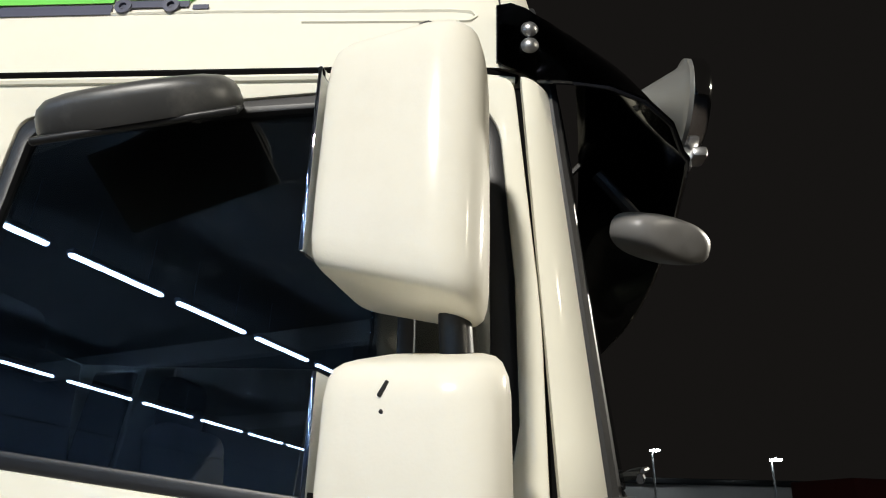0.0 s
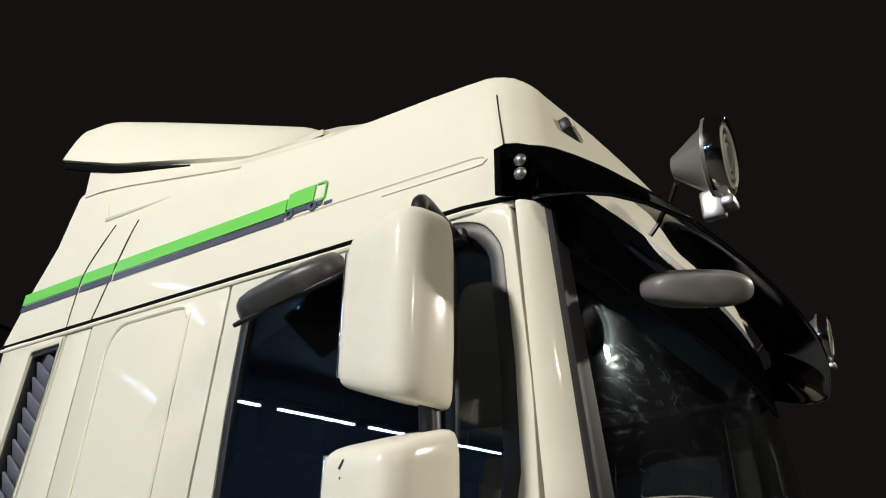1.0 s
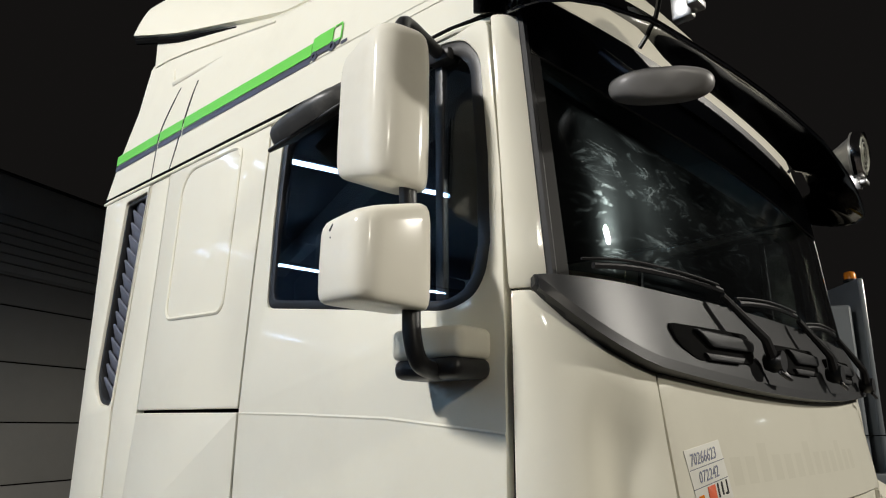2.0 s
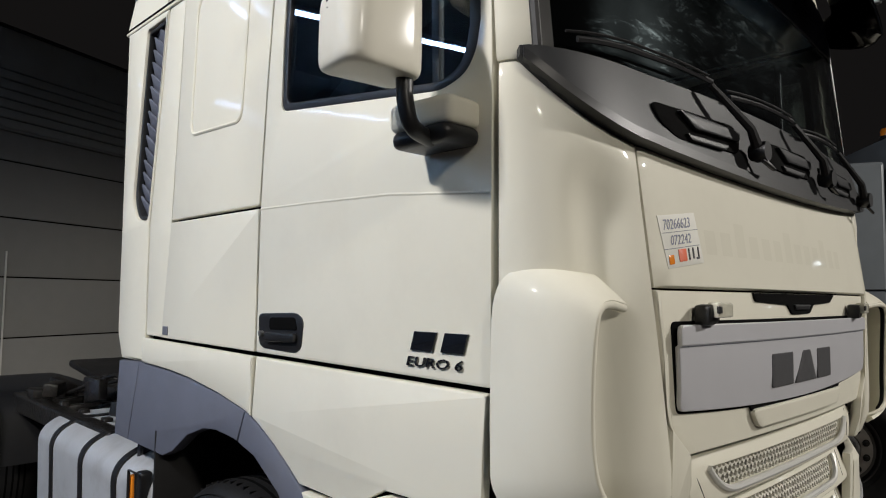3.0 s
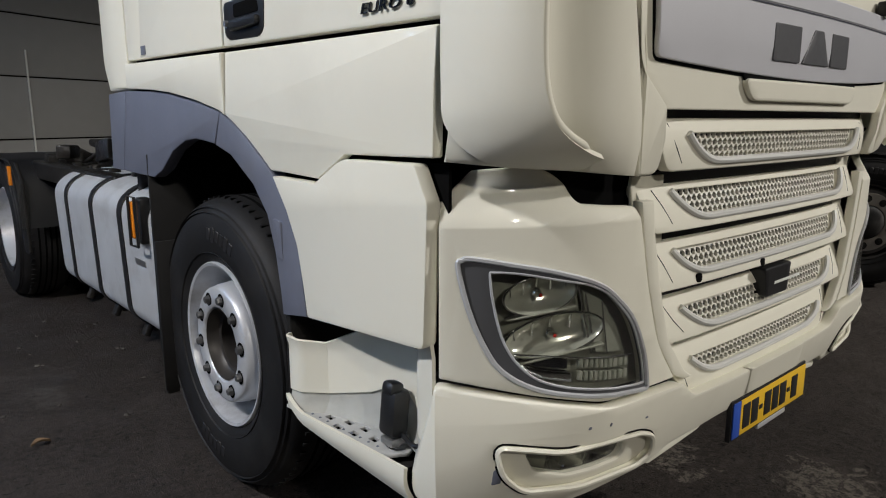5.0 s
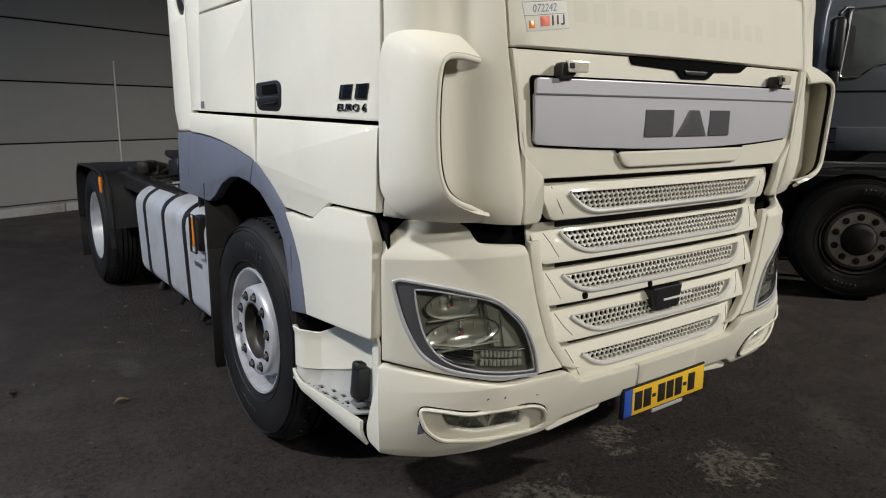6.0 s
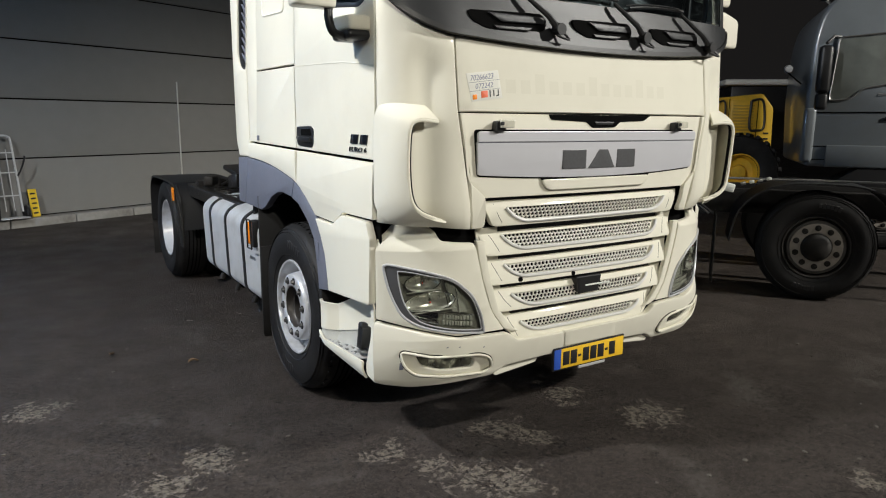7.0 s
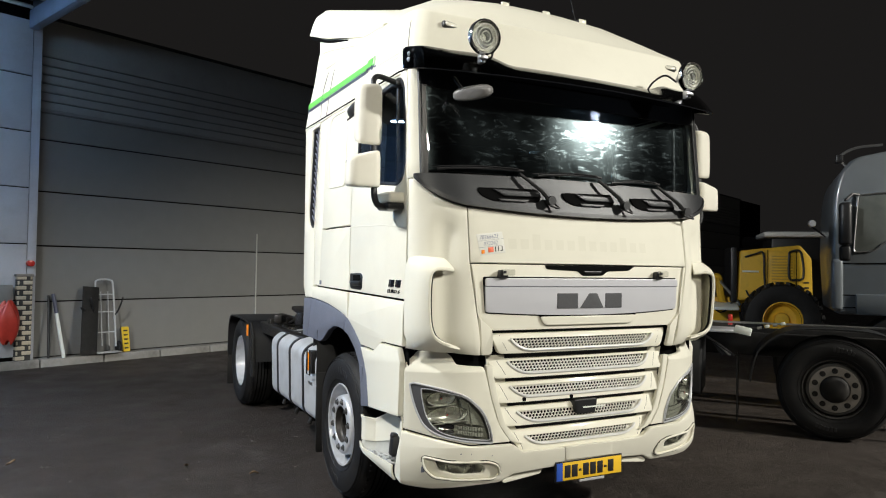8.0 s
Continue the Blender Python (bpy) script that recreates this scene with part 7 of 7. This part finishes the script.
def strip_light():
    ob = tagged(part("strip_light", merge(soft_box((1.95, 0.12, 0.06), (0, 0, 0.05), 0.01), merge(soft_box((0.012, 0.012, 0.70), (-0.6, 0, 0.42), 0.0), soft_box((0.012, 0.012, 0.70), (0.6, 0, 0.42), 0.0))), HALLW), "lit fluorescent strip light under the hall roof", "lamp", "strip lights in the hall")
    part("lit_tube", soft_box((1.9, 0.07, 0.04), (0, 0, 0.0), 0.012), TUBE, ob)
    return ob
first = strip_light()


def strip_at(middle, run, step, k):
    p = Vector((middle[0], middle[1], 5.2)) + run * (step * k)
    return Matrix.Translation(p) @ Matrix.Rotation(math.atan2(run.y, run.x), 4, "Z") @ Matrix.Diagonal((step / 2.3, 1, 1, 1))


NEAR, FAR = Vector((-0.943, -0.332, 0)), Vector((-0.968, -0.25, 0)).normalized()
first.matrix_world = strip_at((-7.8, 4.86), NEAR, 1.72, -2)
for middle, run, step, a, b in (((-7.8, 4.86), NEAR, 1.72, -1, 14), ((-14.4, 8.65), FAR, 2.2, -4, 12)):
    for k in range(a, b):
        copy_thing(first, strip_at(middle, run, step, k)).matrix_basis = strip_at(middle, run, step, k)
# the flood lamps' housings, also for the two added lamps
def lamp_body(at, aim, mastfoot=None):
    ob = tagged(part("flood_lamp", merge(None, soft_box((0.42, 0.34, 0.10), (0, 0, 0.14), 0.03, 2)), COWL), "grey flood lamp housing", "lamp")
    ob.matrix_world = look(at, aim)
    part("reflector_rim", soft_box((0.46, 0.38, 0.02), (0, 0, 0.08), 0.008), STEEL, ob)
    return ob
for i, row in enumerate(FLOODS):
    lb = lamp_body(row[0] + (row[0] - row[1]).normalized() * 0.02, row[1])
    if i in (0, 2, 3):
        # hanger up to the hall's roof, or a post down to the yard for the added lamps
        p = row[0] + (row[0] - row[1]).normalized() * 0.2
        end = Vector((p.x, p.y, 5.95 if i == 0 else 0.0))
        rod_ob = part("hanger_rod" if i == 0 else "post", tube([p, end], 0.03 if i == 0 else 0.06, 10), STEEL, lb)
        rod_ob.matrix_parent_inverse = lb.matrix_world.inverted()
FLOOD_RIGHT = FLOODS[1][0]
mast = tagged(part("lamp_mast", tube([(FLOOD_RIGHT.x + 0.3, FLOOD_RIGHT.y - 0.3, 0), (FLOOD_RIGHT.x + 0.3, FLOOD_RIGHT.y - 0.3, 8.8)], [0.11, 0.07], 14), STEEL), "tall steel lamp mast in the yard", "mast")

# ---- neighbours on the dark side ----
GREYC = material("grey_green_metallic", (0.20, 0.22, 0.235), 0.3, metal=0.2, coat=0.5, grain=0.1, grain_scale=4)
YEL = material("machine_yellow", (0.74, 0.45, 0.03), 0.45, grain=0.12, grain_scale=6, dirt=(0.2, 0.13, 0.04), dirt_amount=0.5, dirt_scale=3)
other = tagged(empty("parked_tractor_unit"), "dark parked tractor unit, its chassis and drive wheel", "truck")
other.matrix_world = Matrix.Translation((3.95, 0.97, 0)) @ Matrix.Rotation(radians(38), 4, "Z")
truck_keep = truck
truck = other
w = wheel("drive_wheel", 0.0, 0.0, -1, True, 0.315, material("dull_dark_rim", (0.06, 0.055, 0.05), 0.6, metal=0.2, grain=0.3, grain_scale=9), "dark tyre on a dull ten-hole rim", holed=True)
w2 = wheel("drive_wheel", 2.1, 0.0, 1, True, 0.315, MATS["dull_dark_rim"], "dark tyre on a dull ten-hole rim", holed=True)
truck = truck_keep
for s in (0.75, 1.5):
    part("chassis_rail", soft_box((0.09, 6.0, 0.26), (s, 0.0, 0.88), 0.01), MATTEB, other)
p4 = smooth_path([Vector((0, a, b)) for a, b in ((-0.78, 0.55), (-0.72, 0.88), (-0.45, 1.10), (0.0, 1.15), (0.45, 1.10), (0.72, 0.88), (0.80, 0.55))], 4)
def guard2(a, b):
    k = a * (len(p4) - 1)
    i = min(int(k), len(p4) - 2)
    p = p4[i].lerp(p4[i + 1], k - i)
    return (-0.02 + 0.62 * (1 - b), p.y, p.z)
part("mudguard", sheet(guard2, 24, 6, 0.02, lip=0.002), BLACK, other)
part("side_box", soft_box((0.6, 0.95, 0.62), (0.35, 1.75, 0.66), 0.04, 3), BLACK, other)
part("step_plate", soft_box((0.5, 0.35, 0.03), (0.25, 1.05, 1.07), 0.01), SILVER, other)
part("catwalk", soft_box((1.0, 1.2, 0.02), (1.1, 1.6, 1.04), 0.005), MATTEB, other)
part("rail_cap", soft_box((0.05, 5.0, 0.02), (0.2, -1.0, 1.16), 0.006), STEEL, other)
part("marker_lamp", soft_box((0.03, 0.10, 0.05), (-0.05, -0.95, 1.10), 0.008), ORANGE, other)
part("red_coupling", soft_box((0.05, 0.05, 0.12), (0.3, 1.0, 1.18), 0.012), RED, other)
for k in range(4):
    part("air_line", tube(smooth_path([(0.4 + 0.05 * k, 2.6, 1.15), (0.3 + 0.06 * k, 1.9, 1.06), (0.2 + 0.05 * k, 1.3, 1.0), (0.1, 0.95 + 0.04 * k, 0.80)]), 0.014, 6), STEEL if k == 1 else BLACK, other)
part("mud_flap", soft_box((0.5, 0.014, 0.7), (0.25, 0.92, 0.45), 0.004), MATTEB, other)
part("white_bracket", soft_box((0.03, 0.17, 0.085), (-0.03, 0.86, 1.09), 0.012, 2, (12, 0, 0)), WHITEF, other)
for k in range(4):
    part("valve_block", soft_box((0.05, 0.045, 0.03), (-0.01, 0.70 - 0.075 * k, 1.125 + 0.018 * k), 0.006, 2, (-15, 0, 0)), WHITEF if k % 2 else STEEL, other)

lorry = tagged(empty("grey_lorry_cab"), "grey-green metallic lorry cab standing in the dark", "truck")
lorry.matrix_world = Matrix.Translation((6.84, 2.84, 0)) @ Matrix.Rotation(radians(38), 4, "Z")
# its side faces -x of its own axes, its nose +y
def cab_slab(loops, thick, x, bevel=0.02):
    bm = slab(loops, thick, bevel, 2)
    bend(bm, lambda c: Vector((x - c.z, c.x, c.y)))
    bmesh.ops.recalc_face_normals(bm, faces=bm.faces)
    return bm
body = rounded([(0.0, 1.12), (0.05, 2.0), (0.03, 2.86), (-0.05, 3.20), (-0.22, 3.40), (-0.75, 3.50), (-1.75, 3.55), (-1.75, 1.12)], [0.08, 0.1, 0.2, 0.15, 0.12, 0.15, 0.05, 0.05])
part("cab_body", cab_slab([body], 2.3, 0.0, 0.06), GREYC, lorry)
win = rounded([(-0.22, 2.02), (-0.28, 2.85), (-1.15, 2.92), (-1.15, 2.28), (-0.62, 2.18), (-0.48, 2.04)], 0.06)
# the pane's grey stands in for the light inside the cabin
part("side_window", cab_slab([win], 0.01, -0.004, 0.002), material("lorry_window", (0.13, 0.14, 0.13), 0.08, coat=0.5, grain=0.5, grain_scale=2.5), lorry)
part("window_trim", tube([(-0.012, p.x, p.y) for p in win] + [(-0.012, win[0].x, win[0].y)], 0.012, 6), STEEL, lorry)
for z in (1.86, 1.40, 1.22):
    part("body_crease", tube([(-0.004, -0.02, z), (-0.006, -2.15, z + 0.02)], 0.008, 6), GAP, lorry)
part("sill_panel", soft_box((0.06, 1.9, 0.30), (-0.01, -1.2, 1.27), 0.02), GREYC, lorry)
part("corner_fairing", soft_box((0.12, 0.16, 0.75), (0.03, -0.02, 1.55), 0.05, 3), GREYC, lorry)
mr = part("mirror", soft_box((0.20, 0.16, 0.62), (-0.20, -0.10, 2.42), 0.05, 3), BLACK, lorry)
part("mirror_arm", tube([(-0.2, -0.1, 2.76), (-0.05, -0.2, 2.86), (0.02, -0.3, 2.86)], 0.02, 8), BLACK, mr)
part("lower_mirror", soft_box((0.18, 0.14, 0.22), (-0.18, -0.10, 2.0), 0.04, 3), BLACK, lorry)
part("front_mirror", merge(None, lathe([(0.0, -0.05), (0.045, -0.045), (0.058, 0.0), (0.05, 0.04), (0.0, 0.05)], 20, "X"), Matrix.Translation((0.1, 0.30, 2.45))), SILVER, lorry)
part("mirror_stem", tube([(0.1, 0.30, 2.40), (0.12, 0.12, 2.25)], 0.012, 6), BLACK, lorry)
part("roof_bar", tube(smooth_path([(0.1, -0.15, 3.28), (0.1, -0.05, 3.42), (0.1, -0.25, 3.55), (0.1, -0.6, 3.58)]), 0.02, 8), STEEL, lorry)
part("roof_lamp", soft_box((0.12, 0.10, 0.12), (0.1, -0.05, 3.40), 0.02), BLACK, lorry)
for y, h in ((-0.75, 0.55), (-1.0, 0.4)):
    part("aerial", tube([(0.4, y, 3.5), (0.4, y - 0.02, 3.5 + h)], 0.006, 6), BLACK, lorry)
part("door_handle", soft_box((0.02, 0.18, 0.05), (-0.012, -1.0, 1.78), 0.01), BLACK, lorry)
part("side_lettering_bar", soft_box((0.004, 0.28, 0.035), (-0.006, -0.95, 2.1), 0.001), STEEL, lorry)
part("wheel_arch", cab_slab([rounded([(-0.35, 0.5), (-0.42, 0.95), (-0.8, 1.2), (-1.3, 1.2), (-1.7, 0.95), (-1.75, 0.5)], 0.1)], 0.5, -0.02), BLACK, lorry)
truck = lorry
w = wheel("front_wheel", 0.02, -1.06, -1, True, 0.3, MATS["dull_dark_rim"], "dark tyre on a dull rim", holed=True)
truck = truck_keep

loader = tagged(empty("wheel_loader"), "yellow wheel loader parked in the dark", "loader")
loader.matrix_world = Matrix.Translation((8.55, 5.82, 0)) @ Matrix.Rotation(radians(-45), 4, "Z")
part("engine_hood", merge(None, slab([rounded([(-0.10, 1.15), (1.22, 1.20), (1.20, 1.98), (1.00, 2.24), (-0.06, 2.13)], [0.05, 0.05, 0.06, 0.06, 0.05])], 1.6, 0.03, 2), Matrix.Rotation(radians(90), 4, "X")), YEL, loader, "yellow engine hood")
part("radiator_frame", soft_box((0.12, 1.5, 1.1), (-0.17, 0.8, 1.65), 0.03), BLACK, loader)
part("hood_door", soft_box((0.44, 0.03, 0.90), (0.68, -0.012, 1.66), 0.015), YEL, loader)
for k in range(14):
    part("louvre", soft_box((0.36, 0.02, 0.018), (0.68, -0.03, 1.30 + k * 0.055), 0.004, 1, (25, 0, 0)), material("dusty_yellow", (0.50, 0.33, 0.06), 0.6, grain=0.2), loader)
part("hood_seam", soft_box((0.012, 0.012, 0.95), (0.43, -0.004, 1.67), 0.002), GAP, loader)
part("hood_seam", soft_box((0.012, 0.012, 0.92), (0.93, -0.004, 1.68), 0.002), GAP, loader)
part("grip_frame", tube(smooth_path([(0.80, -0.05, 2.10), (0.97, -0.06, 2.13), (1.03, -0.06, 1.95), (1.04, -0.06, 1.62), (0.92, -0.06, 1.57), (0.80, -0.05, 1.62), (0.80, -0.05, 2.10)]), 0.022, 8), BLACK, loader)
part("door_frame", tube(smooth_path([(0.02, -0.04, 2.0), (0.20, -0.05, 2.06), (0.34, -0.05, 2.08), (0.36, -0.05, 1.7), (0.36, -0.05, 1.24), (0.14, -0.04, 1.20), (0.04, -0.04, 1.35)]), 0.018, 8), BLACK, loader)
part("warning_bar", soft_box((0.30, 0.01, 0.035), (0.12, -0.02, 1.72), 0.002), WHITEF, loader)
for z in (1.52, 1.42):
    part("small_plate", soft_box((0.09, 0.008, 0.03), (1.10, -0.01, z), 0.002), BLACK, loader)
part("cab_roof", soft_box((1.5, 1.5, 0.12), (1.3, 2.2, 2.52), 0.05, 3), material("pale_roof_paint", (0.72, 0.72, 0.68), 0.5, grain=0.1), loader)
part("cab_frame", soft_box((1.3, 1.4, 1.3), (1.35, 2.25, 1.8), 0.05, 2), BLACK, loader)
lt = part("wheel", lathe([(0.36, -0.55), (0.55, -0.55), (0.74, -0.48), (0.78, -0.40), (0.78, -0.12), (0.74, -0.04), (0.6, 0.0), (0.42, -0.02), (0.36, -0.05)], 56, "Y", True), RUBBER, loader)
lt.matrix_basis = Matrix.Translation((0.66, -0.30, 0.80)) @ Matrix.Diagonal((0.88, -1, 0.88, 1))
part("rim", lathe([(0.40, -0.03), (0.38, -0.02), (0.34, -0.10), (0.30, -0.20), (0.16, -0.22), (0.14, -0.12), (0.0, -0.10)], 40, "Y"), YEL, lt)
for k in range(24):
    part("tread_lug", merge(None, soft_box((0.10, 0.40, 0.07), (0, 0, 0), 0.01, 1), Matrix.Rotation(k / 24 * 2 * math.pi, 4, "Y") @ Matrix.Translation((0, -0.26, 0.79)) @ Matrix.Rotation(0.5, 4, "Z")), RUBBER, lt)
part("rear_frame", soft_box((1.6, 1.2, 0.5), (-0.2, 0.9, 0.95), 0.05, 2), YEL, loader)
part("lift_arm", tube(smooth_path([(-0.30, 0.3, 0.95), (-0.40, 0.2, 1.25), (-0.45, 0.15, 1.58), (-0.58, 0.12, 1.52), (-0.72, 0.1, 1.15), (-0.80, 0.1, 0.8)]), 0.075, 8), YEL, loader)
part("ram", tube([(-0.05, 0.1, 1.05), (-0.42, 0.1, 1.52)], 0.03, 8), STEEL, loader)
for k in range(3):
    part("hose", tube(smooth_path([(-0.2, 0.1, 1.0 + 0.05 * k), (-0.4, 0.05, 0.9), (-0.55 - 0.06 * k, 0.05, 1.1)]), 0.018, 6), BLACK if k else YEL, loader)
part("bucket_plate", soft_box((0.5, 0.5, 0.06), (-0.35, 0.0, 1.03), 0.02, 2, (10, 0, 0)), WHITEF, loader)

# dark vehicles and shed far behind, closing the yard
DIM = material("dim_sheet", (0.05, 0.05, 0.055), 0.7, grain=0.2)
back = tagged(part("far_shed", merge(soft_box((26, 6, 3.0), (24, 26, 1.5), 0.1), soft_box((24, 5, 0.8), (24, 26, 3.3), 0.3)), DIM), "dark low shed across the yard", "building")

# a beacon bar behind the grey cab
bar = part("head_board", soft_box((2.0, 0.08, 2.70), (1.1, -1.95, 2.57), 0.02), GREYC, lorry)
part("beacon_foot", merge(None, lathe([(0.0, 0.0), (0.09, 0.0), (0.085, 0.03), (0.0, 0.03)], 20, "Z"), Matrix.Translation((0.35, -1.95, 3.92))), BLACK, bar)
part("amber_beacon", merge(None, lathe([(0.075, 0.0), (0.078, 0.06), (0.065, 0.10), (0.03, 0.115), (0.0, 0.117)], 24, "Z"), Matrix.Translation((0.35, -1.95, 3.95))), ORANGE, bar)
# low pale hall and a red lorry across the yard, two lit yard lamps
PALE = material("pale_hall_sheet", (0.42, 0.41, 0.40), 0.6, grain=0.1, grain_scale=2)
fh = tagged(part("far_hall", soft_box((3.0, 22, 4.6), (40, -12, 2.3), 0.1), PALE), "low pale hall across the yard", "building")
part("door_leaf", soft_box((0.1, 4.0, 3.6), (38.46, -9, 1.8), 0.02), COWL, fh)
part("roof_edge", soft_box((3.4, 22.6, 0.3), (40, -12, 4.7), 0.05), COWL, fh)
redl = tagged(empty("red_lorry"), "dark red box lorry parked across the yard", "truck")
redl.matrix_world = Matrix.Translation((19.0, -10.6, 0)) @ Matrix.Rotation(radians(15), 4, "Z")
REDP = material("dark_red_paint", (0.16, 0.025, 0.02), 0.45, grain=0.1, coat=0.3)
part("box_body", soft_box((2.5, 3.8, 2.6), (0, 0, 2.3), 0.05, 2), REDP, redl)
part("cab", soft_box((2.4, 1.5, 2.0), (0, 2.75, 1.75), 0.2, 4), REDP, redl)
part("chassis", soft_box((1.0, 5.8, 0.3), (0, 0.5, 0.8), 0.02), MATTEB, redl)
for x in (-1.1, 1.1):
    for y in (-1.1, 2.6):
        part("wheel", merge(None, lathe([(0.0, -0.14), (0.44, -0.14), (0.48, -0.10), (0.48, 0.10), (0.44, 0.14), (0.0, 0.14)], 28, "X"), Matrix.Translation((x, y, 0.48))), RUBBER, redl)
HEAD = material("lit_yard_head", (1, 1, 1), 0.4, emit=(0.8, 0.92, 1.0), strength=30.0)
for x, y, z in ((36.9, -8.5, 6.15), (35.1, -14.1, 5.62)):
    yl = tagged(part("yard_lamp", tube([(x + 0.6, y, 0), (x + 0.6, y, z + 0.1), (x, y, z + 0.1)], 0.06, 8), STEEL), "lit yard lamp on a tall post", "lamp", "yard lamps")
    part("lit_head", soft_box((0.5, 0.5, 0.10), (x, y, z), 0.03, 2), HEAD, yl)
